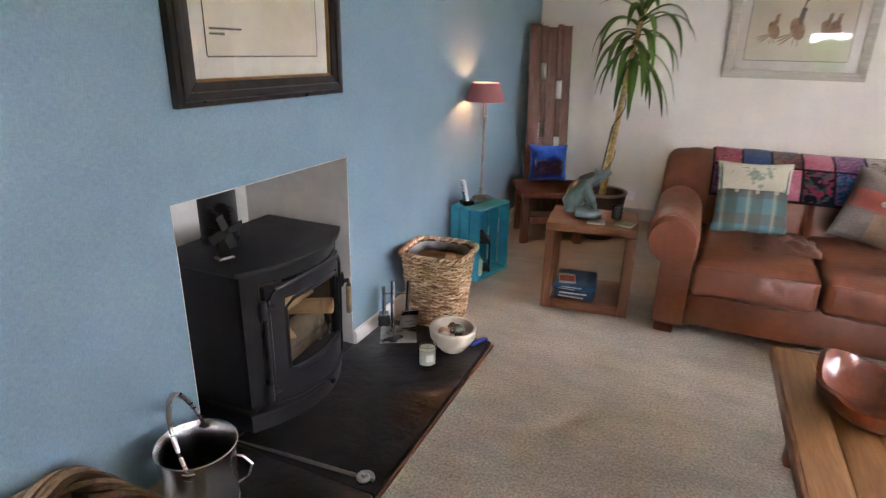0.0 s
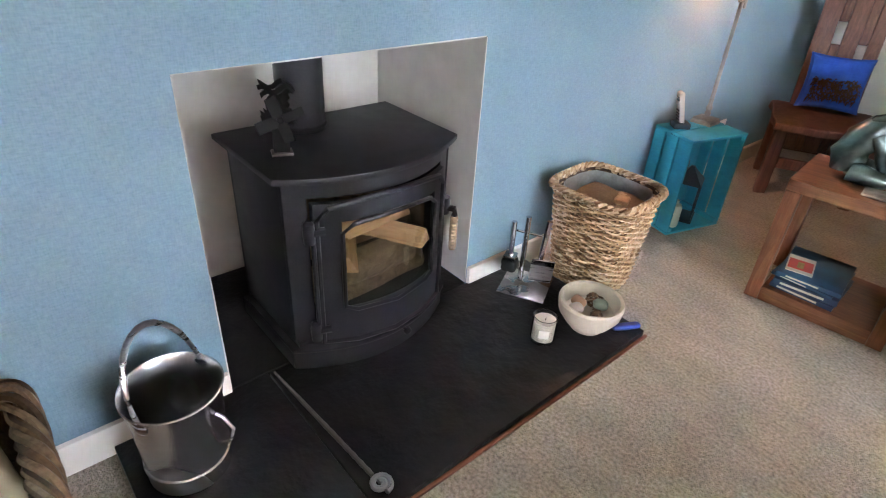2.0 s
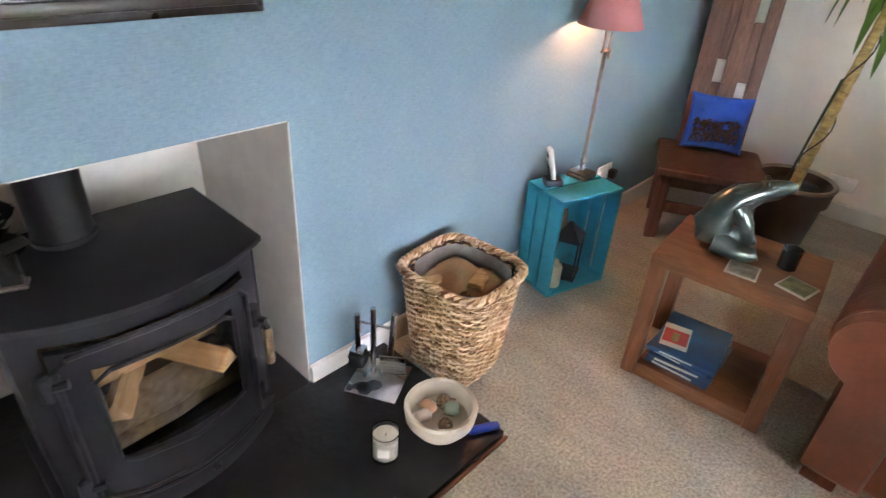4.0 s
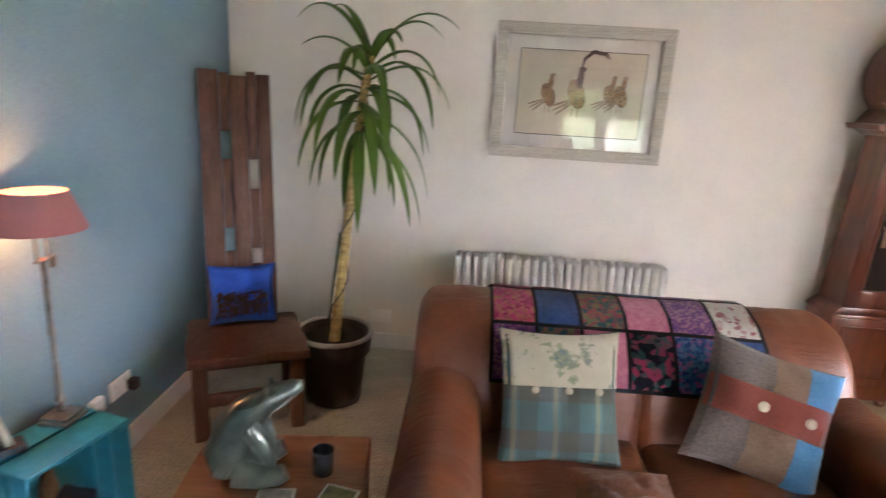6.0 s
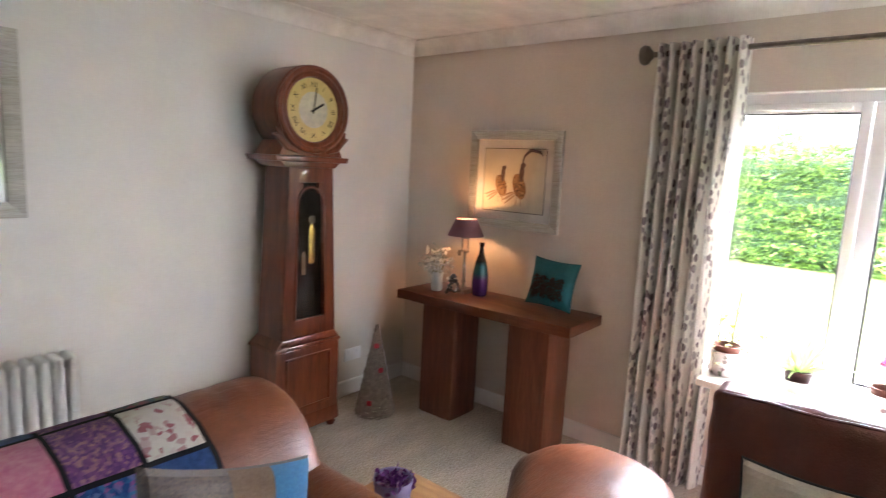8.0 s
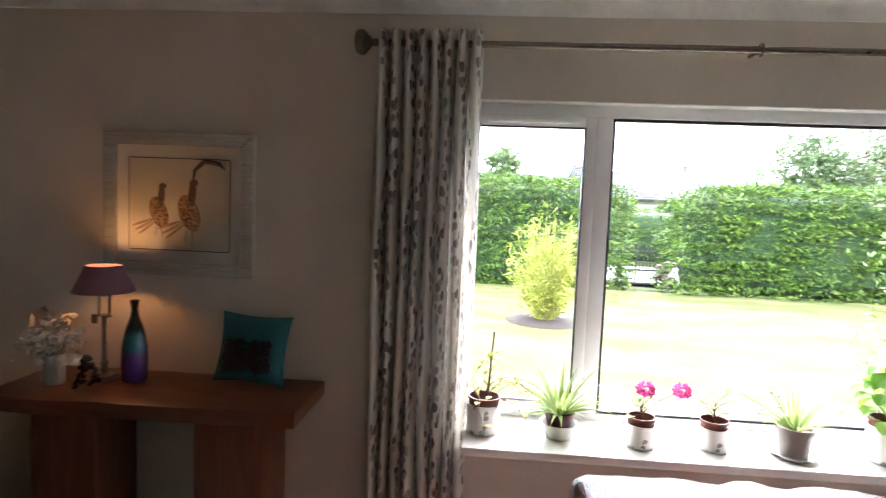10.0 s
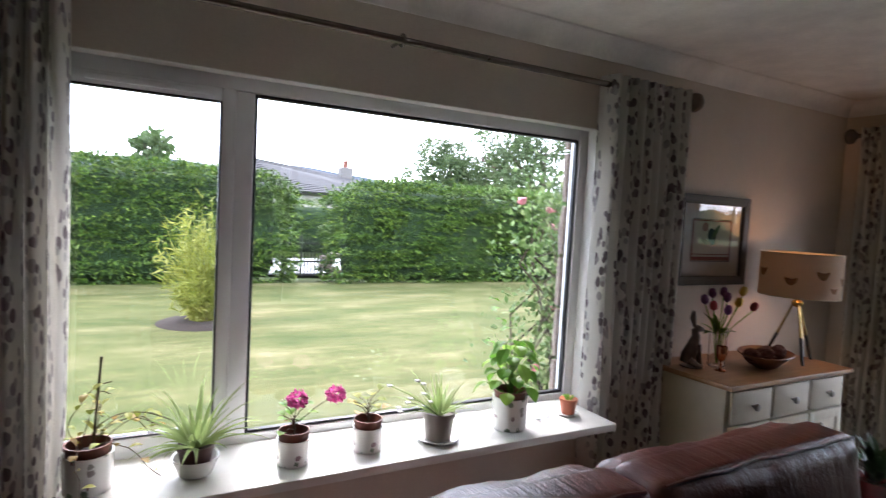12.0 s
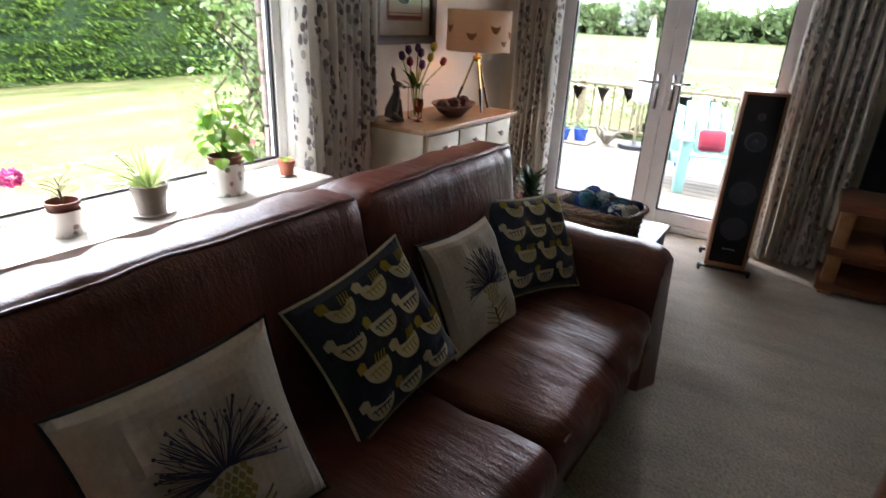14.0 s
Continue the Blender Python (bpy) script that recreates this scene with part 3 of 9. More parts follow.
def pole(name, axis, wall, a0, a1, z, brackets, face, label):
    th = thing(name, label, "curtain pole")
    at = (lambda a, o=0.0, dz=0.0: (wall + o, a, z + dz)) if axis == "x" else (lambda a, o=0.0, dz=0.0: (a, wall + o, z + dz))
    part("rod", tube([at(a0), at(a1)], 0.014, 14), M["nickel"], th)
    for a in (a0, a1):
        s = -1 if a == min(a0, a1) else 1
        prof = [(0.004, 0.0), (0.02, 0.004), (0.03, 0.016), (0.046, 0.028), (0.05, 0.045), (0.044, 0.06), (0.02, 0.07), (0.002, 0.072)]
        rot = pose(0, 0, 0, -90 * s, 0, 0) if axis == "x" else pose(0, 0, 0, 0, 90 * s, 0)
        part("finial", lathe(prof, 20, m=Matrix.Translation(at(a)) @ rot), M["nickel"], th, "turned finial")
    for a in brackets:
        bb = tube([at(a), at(a, face * 0.5), at(a, face)], 0.008, 8)
        ring = [at(a + 0.0, 0.021 * math.cos(q), 0.021 * math.sin(q)) for q in [i * math.pi / 8 for i in range(16)]]
        tube(ring, 0.006, 6, bb, closed=True)
        part("bracket", bb, M["nickel"], th)
    return th


curtain("curtain", "x", 4.765, 1.03, 1.45, 0.015, 2.235, 8, 0.052, 1, "long off-white leaf-print curtain drawn back beside the picture window")
curtain("curtain", "x", 4.765, -1.60, -1.06, 0.015, 2.235, 9, 0.052, 2, "long off-white leaf-print curtain drawn back beside the sideboard")
curtain("curtain", "y", -3.20, 4.37, 4.72, 0.015, 2.235, 7, 0.05, 3, "long off-white leaf-print curtain gathered beside the garden doors")
curtain("curtain", "y", -3.20, 2.42, 2.86, 0.015, 2.235, 8, 0.055, 4, "long off-white leaf-print curtain gathered behind the loudspeaker")
pole("curtain_pole", "x", 4.765, -1.62, 1.47, 2.19, (-0.015, -1.56, 1.42), 0.095, "dark metal curtain pole over the picture window")
pole("curtain_pole", "y", -3.20, 2.36, 4.74, 2.19, (3.55, 2.40, 4.70), -0.10, "dark metal curtain pole over the garden doors")

# ---- garden seen through the window and doors ----
rng = np.random.default_rng(4)
b = bmesh.new()
bmesh.ops.create_grid(b, x_segments=60, y_segments=60, size=600)
for v in b.verts:
    d = math.hypot(v.co.x - 5, v.co.y)
    south = max(0.0, min(1.0, (-v.co.y - 9) / 25.0))
    v.co.z = -0.25 - 1.2 * south * (1 if d < 200 else 1)
tagged(link("ground", b, M["field"], None), "rough pasture reaching to the horizon", "", "", "structure")
structure("lawn", box(5.3, 15.9, -14.0, 14.0, -0.245, -0.235), M["lawn"], "mown lawn with straw-coloured patches", 0)
structure("road", box(17.6, 22.0, -40, 40, -0.246, -0.21), mat("pale_asphalt", (0.30, 0.30, 0.30), None, 20, 0.9), "pale road beyond the garden gate", 0)

M["hedge"] = leaf_mat("hedge_leaves", [(0.0, (0.014, 0.036, 0.006)), (0.45, (0.045, 0.098, 0.011)), (0.8, (0.095, 0.165, 0.020)), (1.0, (0.18, 0.245, 0.040))], 0.5, 0.15)
# near-black green standing in for the shade deep inside foliage
M["foliage_shade"] = mat("hedge_shade", (0.012, 0.03, 0.008), (0.02, 0.045, 0.012), 12, 0.95, bump=0.5)
M["bamboo"] = leaf_mat("golden_leaves", [(0.0, (0.14, 0.17, 0.02)), (0.5, (0.25, 0.27, 0.05)), (1.0, (0.36, 0.36, 0.11))])
M["tree"] = leaf_mat("tree_leaves", [(0.0, (0.05, 0.085, 0.03)), (0.5, (0.085, 0.13, 0.05)), (1.0, (0.13, 0.18, 0.08))])
M["copper_tree"] = leaf_mat("copper_leaves", [(0.0, (0.05, 0.018, 0.022)), (1.0, (0.11, 0.04, 0.045))])
M["rose"] = leaf_mat("climber_leaves", [(0.0, (0.09, 0.16, 0.05)), (0.5, (0.16, 0.25, 0.09)), (1.0, (0.27, 0.34, 0.16))])
M["bark"] = mat("bark", (0.12, 0.09, 0.065), (0.06, 0.045, 0.035), 18, 0.9, bump=0.6, dist=0.02, stretch=(1, 1, 0.2))


def hedge(label, x0, x1, y0, y1, top, n):
    th = thing("hedge", label, "hedge", group="garden hedges")
    # dark block whose colour supplies the shade seen between the sprays
    part("core", soft(x0 + 0.30, x1 - 0.2, y0 + 0.3, y1 - 0.3, -0.25, top - 0.20, 0.40, wrinkle=0.10, freq=1.5), M["foliage_shade"], th)
    P, N = [], []
    per = 22
    for _ in range(n // per):
        r = rng.random()
        y, layer = rng.uniform(y0, y1), rng.integers(0, int((top + 0.25) / 0.19) + 1)
        tp = top - 0.5 * max(0.0, 1 - min(y - y0, y1 - y) / 0.9) ** 2
        z = min(tp, -0.18 + layer * 0.19 + 0.10 * noise.noise(Vector((y * 1.7, layer * 3.1, 1))) + rng.normal() * 0.025)
        if r < 0.70:
            bulge = 0.12 * noise.noise(Vector((y * 1.3, z * 1.8, 2))) + 0.10 * noise.noise(Vector((y * 4, z * 6, 5)))
            if z > tp - 0.35:
                bulge -= (z - tp + 0.35) ** 2 * 1.2
            c, d, spread = (x0 + 0.14 - bulge, y, z), (-1.0, 0.0, -0.15), (0.06, 0.17, 0.040)
        elif r < 0.90:
            x = rng.uniform(x0 + 0.05, x1)
            c, d, spread = (x, y, tp - 0.08 + 0.16 * noise.noise(Vector((x, y * 1.1, 9))) + 0.14 * noise.noise(Vector((x * 3, y * 4, 3)))), (-0.35, 0, 1.0), (0.12, 0.12, 0.06)
        else:
            e = y0 if rng.random() < 0.5 else y1
            c, d, spread = (rng.uniform(x0, x1), e, min(z, top - 0.5)), (-0.2, -1.0 if e == y0 else 1.0, 0.0), (0.15, 0.06, 0.04)
        for _ in range(per):
            o = rng.normal(size=3) * np.array(spread)
            o[0] += abs(o[2]) * 1.5 if d[0] < -0.9 else 0.0
            P.append(np.array(c) + o); N.append((d[0] + o[0] * 2, d[1] + o[1] * 4, d[2] + o[2] * 3))
    v, f = leaf_cloud(np.array(P), np.array(N, float), 0.115, 0.040, rng, 0.5, 0.9)
    quads("foliage", v, f, M["hedge"], th, "dense bright green conifer sprays", "stuff")
    return th


hedge("tall clipped green conifer hedge at the end of the lawn", 15.9, 17.3, -2.35, 7.5, 2.32, 30000)
hedge("tall clipped green conifer hedge beyond the garden gate", 15.6, 17.2, -13.0, -3.45, 2.25, 32000)


hedge("clipped green hedge across the road", 24.0, 25.0, -9.0, 1.0, 1.75, 8000)


def tree(label, x, y, height, spread, n, material, base=-0.3, trunk=0.16, size=0.3, crown=0.62):
    th = thing("tree", label, "tree")
    tk = tube([(x, y, base), (x + 0.1, y, base + height * 0.35), (x, y + 0.1, base + height * 0.8)], [trunk, trunk * 0.7, trunk * 0.25], 8)
    lobes = []
    for i in range(9):
        a, q = rng.uniform(0, 6.28), rng.uniform(0.25, 0.75)
        c = (x + math.cos(a) * spread * q, y + math.sin(a) * spread * q, base + height * rng.uniform(1 - crown, 0.9))
        lobes.append((c, spread * rng.uniform(0.3, 0.5)))
        tube([(x, y, base + height * 0.4), c], [trunk * 0.4, trunk * 0.1], 5, tk)
    lobes.append(((x, y, base + height * 0.88), spread * 0.35))
    part("trunk", tk, M["bark"], th)
    P, N = [], []
    for _ in range(n):
        c, r = lobes[rng.integers(len(lobes))]
        d = rng.normal(size=3); d /= np.linalg.norm(d)
        P.append(np.array(c) + d * r * (0.6 + 0.5 * rng.random()) * np.array((1, 1, 0.85))); N.append(d)
    v, f = leaf_cloud(np.array(P), np.array(N), size, size * 0.6, rng, 0.3, 0.5)
    quads("crown", v, f, material, th, "", "stuff")


tree("broad feathery tree behind the hedge", 30, -14.3, 5.8, 2.6, 7000, M["tree"], trunk=0.2, size=0.2)
tree("small tree behind the hedge", 27, 0.2, 4.6, 1.1, 900, M["tree"])
tree("copper-leaved tree behind the hedge", 34, -20.0, 5.6, 2.0, 1500, M["copper_tree"])
tree("large green tree behind the hedge", 24, -16.0, 6.2, 3.2, 8000, M["tree"], trunk=0.2, size=0.2)
tree("young green tree behind the hedge", 38, 6.0, 5.2, 1.6, 900, M["tree"])

# golden bush in a ring of bare earth
bush = thing("bush", "golden-green feathery bamboo bush standing in a bare patch of lawn", "bush")
P, N, bs = [], [], bmesh.new()
for i in range(150):
    a, lean = rng.uniform(0, 6.28), rng.uniform(0.05, 0.62)
    h = rng.uniform(0.6, 1.78) * (1.15 - 0.5 * lean)
    tip = np.array((11.68 + math.cos(a) * lean, -0.04 + math.sin(a) * lean, -0.25 + h))
    root = np.array((11.68 + math.cos(a) * 0.14, -0.04 + math.sin(a) * 0.14, -0.25))
    tube([root, root * 0.45 + tip * 0.55 + np.array((0, 0, 0.1)), tip], [0.006, 0.005, 0.002], 4, bs)
    for k in range(22):
        s = rng.uniform(0.22, 1.0)
        P.append(root * (1 - s) + tip * s + rng.normal(size=3) * 0.035); N.append((math.cos(a), math.sin(a), 0.5))
part("stems", bs, M["bamboo"], bush)
v, f = leaf_cloud(np.array(P), np.array(N, float), 0.15, 0.021, rng, 0.1, 0.7)
quads("leaves", v, f, M["bamboo"], bush, "", "stuff")
bed = lathe([(0.62, -0.234), (0.58, -0.215), (0.3, -0.19), (0.05, -0.185)], 28, m=Matrix.Translation((11.68, -0.04, 0)))
tagged(link("earth_patch", bed, M["soil"]), "ring of bare brown earth round the bush", "earth", "", "structure")

# iron garden gate between the hedges, with stone stubs
M["black_metal"] = mat("black_painted_iron", (0.015, 0.015, 0.016), None, 60, 0.5)
gate = thing("garden_gate", "black wrought iron garden gate between the hedges", "gate")
for z in (-0.18, 0.16, 0.62):
    part("rail", box(16.99, 17.02, -3.38, -2.42, z - 0.02, z + 0.02), M["black_metal"], gate)
for i in range(12):
    y = -3.38 + i * 0.0873
    part("bar", tube([(17.005, y, -0.22), (17.005, y, 0.70 + 0.12 * math.sin(i / 11 * math.pi))], 0.012 if i not in (0, 6, 11) else 0.026, 6), M["black_metal"], gate)
M["stone"] = mat("granite_stone", (0.30, 0.24, 0.20), (0.20, 0.165, 0.15), 14, 0.9, bump=0.5, dist=0.02)
wall = thing("stone_stub", "low rough stone pier beside the garden gate", "wall")
for i in range(9):
    y, z = -3.46 - rng.uniform(0, 0.3), -0.22 + i * 0.07
    part("stone", soft(16.8, 17.1, y - 0.14, y + 0.14, z - 0.05, z + 0.06, 0.04, wrinkle=0.02, cuts=3), M["stone"], wall)

# neighbour's house beyond the hedge
house = thing("house", "low house with grey tiled roof and chimney behind the hedge", "house")
part("wall", box(27, 35, -9.4, -3.5, -0.25, 2.2), mat("harling", (0.5, 0.47, 0.42), None, 30, 0.9), house)
b = bmesh.new()
RIDGE = ((-9.7, 2.95), (-3.2, 3.78))
ends = [[b.verts.new((x, y, z)) for x, z in ((26.5, 2.1), (31, top), (35.5, 2.1))] for y, top in RIDGE]
for i in (0, 1):
    b.faces.new((ends[0][i], ends[0][i + 1], ends[1][i + 1], ends[1][i]))
b.faces.new(ends[0]); b.faces.new(ends[1]); b.faces.new((ends[0][0], ends[0][2], ends[1][2], ends[1][0]))
M["slates"] = mat("roof_tiles", (0.068, 0.066, 0.068), (0.042, 0.041, 0.043), 6, 0.85, spec=0.2)
roof = part("roof", b, M["slates"], house, "", 0)
PITCH = math.degrees(math.atan2(RIDGE[1][1] - RIDGE[0][1], RIDGE[1][0] - RIDGE[0][0]))
for i in range(16):
    f = (i + 0.5) / 16
    top = (RIDGE[0][1] + RIDGE[1][1]) / 2
    part("tile_course", box(-0.15, 0.15, -3.27, 3.27, 0.0, 0.05, m=pose(26.5 + 4.5 * f, -6.45, 2.14 + f * (top - 2.1), PITCH * f, -12, 0)), M["slates"], house)
part("chimney", box(30.5, 31.2, -8.85, -8.25, 2.6, 3.62, 0.03), mat("render_grey", (0.17, 0.16, 0.15), None, 20, 0.9), house)
part("chimney_pot", lathe([(0.14, 3.62), (0.11, 3.92), (0.13, 3.97)], 12, m=Matrix.Translation((30.85, -8.55, 0))), M["terracotta"], house)

# far hills, the farther one blue with distance haze put into its colour
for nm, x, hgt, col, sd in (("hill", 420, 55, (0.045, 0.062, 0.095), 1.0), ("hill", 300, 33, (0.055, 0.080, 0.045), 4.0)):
    rows = []
    for k in range(2):
        rows.append([(x + k * 60, -330 + i * 11, (-2 if k == 0 else hgt * (0.57 + 0.16 * noise.noise(Vector((i * 0.13, sd, 0)))) )) for i in range(60)])
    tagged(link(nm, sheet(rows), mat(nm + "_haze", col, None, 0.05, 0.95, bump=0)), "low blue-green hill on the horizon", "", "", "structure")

# climber on the outer wall beside the window, with pink flowers
climber = thing("climbing_rose", "leafy climber with pink blooms beside the window", "plant")
P, N, st = [], [], bmesh.new()
for i in range(26):
    y, x = -1.56 + rng.normal() * 0.11, 5.50 + rng.normal() * 0.12
    pts = [(x, y, -0.24)]
    for s in range(1, 7):
        pts.append((x + rng.normal() * 0.10, y + rng.normal() * 0.12 + (0.02 * s if i % 3 == 0 else 0), -0.24 + s * (0.27 + 0.05 * rng.random())))
    tube(pts, [0.008] * 6 + [0.003], 5, st)
    for q in pts[1:]:
        for k in range(18):
            P.append(np.array(q) + rng.normal(size=3) * np.array((0.10, 0.12, 0.13))); N.append((-0.4, 0.5, 0.5))
part("stems", st, M["bark"], climber)
v, f = leaf_cloud(np.array(P), np.array(N, float), 0.052, 0.034, rng, 0.3, 0.5)
quads("leaves", v, f, M["rose"], climber, "", "stuff")
M["bloom"] = mat("pink_petals", (0.62, 0.16, 0.22), (0.72, 0.30, 0.36), 60, 0.6)
for i in range(24):
    q = P[rng.integers(len(P))]
    part("bloom", soft(q[0] - 0.06, q[0] - 0.01, q[1] - 0.025, q[1] + 0.025, q[2] - 0.02, q[2] + 0.025, 0.02, wrinkle=0.012, cuts=3, freq=40), M["bloom"], climber)
pier = thing("stone_quoin", "pink granite corner stones at the window's outer edge", "wall")
for i in range(9):
    part("stone", soft(5.055, 5.09, -1.75, -1.095, -0.25 + i * 0.27, 0.01 + i * 0.27, 0.02, wrinkle=0.01, cuts=3), M["stone"], pier)

# ---- decking, railing and what stands on it ----
deck = tagged(thing("decking", "sun-bleached timber decking outside the garden doors", "decking"), kind="structure")
plank = box(-3.2, 3.2, -0.069, 0.069, -0.03, 0.0, 0.004)
first = part("plank", plank, M["decking"], deck)
first.location = (4.6, -3.72, -0.10)
for i in range(1, 24):
    ob = new("plank", first.data)
    ob.parent = deck
    ob.location = (4.6, -3.72 - i * 0.147, -0.10)
rail = thing("railing", "turned timber balustrade round the decking", "railing")
RY = -7.12
part("handrail", box(1.4, 7.8, RY - 0.045, RY + 0.045, 0.60, 0.64, 0.008), M["rail_wood"], rail)
part("bottom_rail", box(1.4, 7.8, RY - 0.03, RY + 0.03, 0.0, 0.04, 0.006), M["rail_wood"], rail)
sp = lathe([(0.018, 0.04), (0.018, 0.14), (0.012, 0.16), (0.022, 0.22), (0.014, 0.30), (0.019, 0.36), (0.013, 0.42), (0.02, 0.48), (0.016, 0.60)], 8)
s0 = part("spindle", sp, M["rail_wood"], rail)
s0.location = (1.55, RY, 0)
for i in range(1, 44):
    ob = new("spindle", s0.data)
    ob.parent = rail
    ob.location = (1.55 + i * 0.142, RY, 0)
for x in (1.45, 3.45, 5.55, 7.7):
    part("post", box(x - 0.045, x + 0.045, RY - 0.045, RY + 0.045, -0.25, 0.66, 0.008), M["rail_wood"], rail)
flags = [mat("navy_flag", (0.02, 0.03, 0.07), None, 60, 0.9), mat("white_flag", (0.55, 0.55, 0.54), None, 60, 0.9), mat("striped_flag", (0.42, 0.42, 0.5), None, 60, 0.9)]
bunt = thing("bunting", "navy and white bunting strung along the railing", "bunting")
for i in range(16):
    x = 2.0 + i * 0.36
    z = 0.60 - 0.05 * math.sin((i % 8) / 8 * math.pi)
    bb = bmesh.new()
    tri = [bb.verts.new((x + dx, RY + 0.06 + 0.008 * math.sin(i), z + dz)) for dx, dz in ((-0.09, 0), (0.09, 0), (0, -0.19))]
    bb.faces.new(tri)
    part("flag", thicken(bb, 0.003), flags[(1, 1, 0)[i % 3]] if i % 7 else flags[2], bunt)
part("cord", tube([(1.9 + i * 0.25, RY + 0.06, 0.605 - 0.05 * math.sin((i % 8) / 8 * math.pi)) for i in range(24)], 0.004, 5), flags[1], bunt)

M["aqua"] = mat("pale_aqua_paint", (0.16, 0.33, 0.31), (0.13, 0.28, 0.265), 20, 0.6)
ad = thing("garden_chair", "pale aqua slatted garden armchair on the decking", "chair", pose(3.52, -5.30, -0.10, 0, 0, 24))
for s in (-0.30, 0.30):
    part("arm", box(s - 0.06, s + 0.06, -0.28, 0.42, 0.50, 0.525, 0.008), M["aqua"], ad)
    part("leg", box(s - 0.045, s + 0.045, 0.28, 0.36, 0.0, 0.50, 0.006), M["aqua"], ad)
    part("side_rail", box(s - 0.02, s + 0.02, -0.42, 0.36, 0.16, 0.27, 0.006, m=pose(0, 0, 0.06, 9, 0, 0)), M["aqua"], ad)
for i in range(5):
    part("seat_slat", box(-0.28, 0.28, 0.24 - i * 0.115, 0.34 - i * 0.115, 0.35 - i * 0.02, 0.37 - i * 0.02, 0.006), M["aqua"], ad)
    x = -0.24 + i * 0.12
    part("back_slat", box(x - 0.052, x + 0.052, -0.012, 0.012, 0.0, 0.60 - 0.05 * abs(i - 2), 0.006, m=pose(0, -0.28, 0.27, 22, 0, 0)), M["aqua"], ad)
part("back_rail", box(-0.30, 0.30, -0.02, 0.02, 0.0, 0.05, 0.006, m=pose(0, -0.42, 0.58, 22, 0, 0)), M["aqua"], ad)
tagged(link("cushion", soft(-0.13, 0.13, -0.04, 0.04, 0.0, 0.22, 0.04, (0, 0.03, 0), cuts=6, m=pose(3.50, -5.38, 0.24, 20, 0, 24)), mat("crimson_cloth", (0.20, 0.008, 0.025), None, 60, 0.9)), "crimson cushion on the garden chair", "cushion")
st = thing("log_stump", "sawn log stump standing on the decking", "stump", pose(4.02, -5.30, -0.10))
part("bark", lathe([(0.13, 0.0), (0.125, 0.15), (0.12, 0.34), (0.11, 0.345)], 18), M["bark"], st)
part("sawn_top", lathe([(0.112, 0.346), (0.01, 0.348)], 18), M["pine"], st)
M["blue_glaze"] = mat("cobalt_glaze", (0.01, 0.05, 0.28), None, 15, 0.15, bump=0.02)
for x, y in ((5.30, -6.55), (5.50, -6.42), (3.86, -5.95)):
    pt = thing("flower_pot", "cobalt blue glazed pot with a small plant on the decking", "plant pot", pose(x, y, -0.075), "blue garden pots")
    part("pot", lathe([(0.07, 0.0), (0.10, 0.15), (0.108, 0.155), (0.10, 0.16), (0.085, 0.13), (0.01, 0.125)], 18), M["blue_glaze"], pt)
    pp = rng.normal(size=(70, 3)) * np.array((0.06, 0.06, 0.05)) + np.array((0, 0, 0.22))
    v, f = leaf_cloud(pp, pp * 3, 0.06, 0.03, rng)
    quads("leaves", v, f, M["rose"], pt, "", "stuff")
tagged(link("plank_stand", box(5.12, 5.70, -6.68, -6.30, -0.10, -0.075, 0.005), M["decking"]), "low board under the blue pots", "board")
drift = bmesh.new()
for i in range(7):
    a = rng.uniform(0, 6.28)
    tube([(4.95, -6.6, -0.06), (4.95 + 0.12 * math.cos(a), -6.6 + 0.1 * math.sin(a), 0.05), (4.95 + 0.22 * math.cos(a + 0.4), -6.6 + 0.15 * math.sin(a), 0.05 + 0.12 * rng.random())], [0.04, 0.03, 0.008], 7, drift)
tagged(link("driftwood", drift, M["decking"]), "pale twisted driftwood on the decking", "driftwood")
ps = thing("parasol", "folded white parasol standing on the decking", "parasol", pose(4.62, -6.7, -0.10))
part("pole", tube([(0, 0, 0), (0, 0, 1.62)], 0.02, 8), M["rail_wood"], ps)
part("canopy", lathe([(0.03, 0.55), (0.11, 0.62), (0.12, 0.75), (0.07, 1.2), (0.015, 1.6)], 10), flags[1], ps)
part("base", lathe([(0.2, 0.0), (0.2, 0.05), (0.03, 0.09)], 16), M["iron"], ps)

# field, lane, low bushes and a distant belt of trees to the south
structure("lane", box(-30, 90, -46.5, -43.0, -1.452, -1.43), mat("lane_asphalt", (0.34, 0.35, 0.36), None, 8, 0.9), "pale lane across the field", 0)
for i in range(16):
    x, y = -2 + i * 0.85 + rng.normal() * 0.3, -10.2 + rng.normal() * 0.3
    th = thing("shrub", "low green shrub beyond the railing", "shrub", None, "shrubs beyond the railing")
    pp = rng.normal(size=(260, 3)) * np.array((0.38, 0.3, 0.24)) + np.array((x, y, 0.0 + 0.12 * rng.normal()))
    v, f = leaf_cloud(pp, pp - np.array((x, y, -0.2)), 0.12, 0.06, rng)
    quads("leaves", v, f, M["rose"], th, "", "stuff")
    part("trunk", tube([(x, y, -0.4), (x, y, 0.1)], 0.03, 5), M["bark"], th)
P, N = [], []
for i in range(26000):
    x = rng.uniform(-110, 190)
    y = -150 - rng.uniform(0, 14) + 0.0009 * (x - 40) ** 2
    top = 6.5 + 3.5 * noise.noise(Vector((x * 0.06, 1, 0))) + 2.2 * noise.noise(Vector((x * 0.25, 7, 0)))
    P.append((x, y, -1.45 + top * rng.random() ** 0.7)); N.append((0, 0.6, 0.5))
v, f = leaf_cloud(np.array(P), np.array(N, float), 2.2, 1.5, rng)
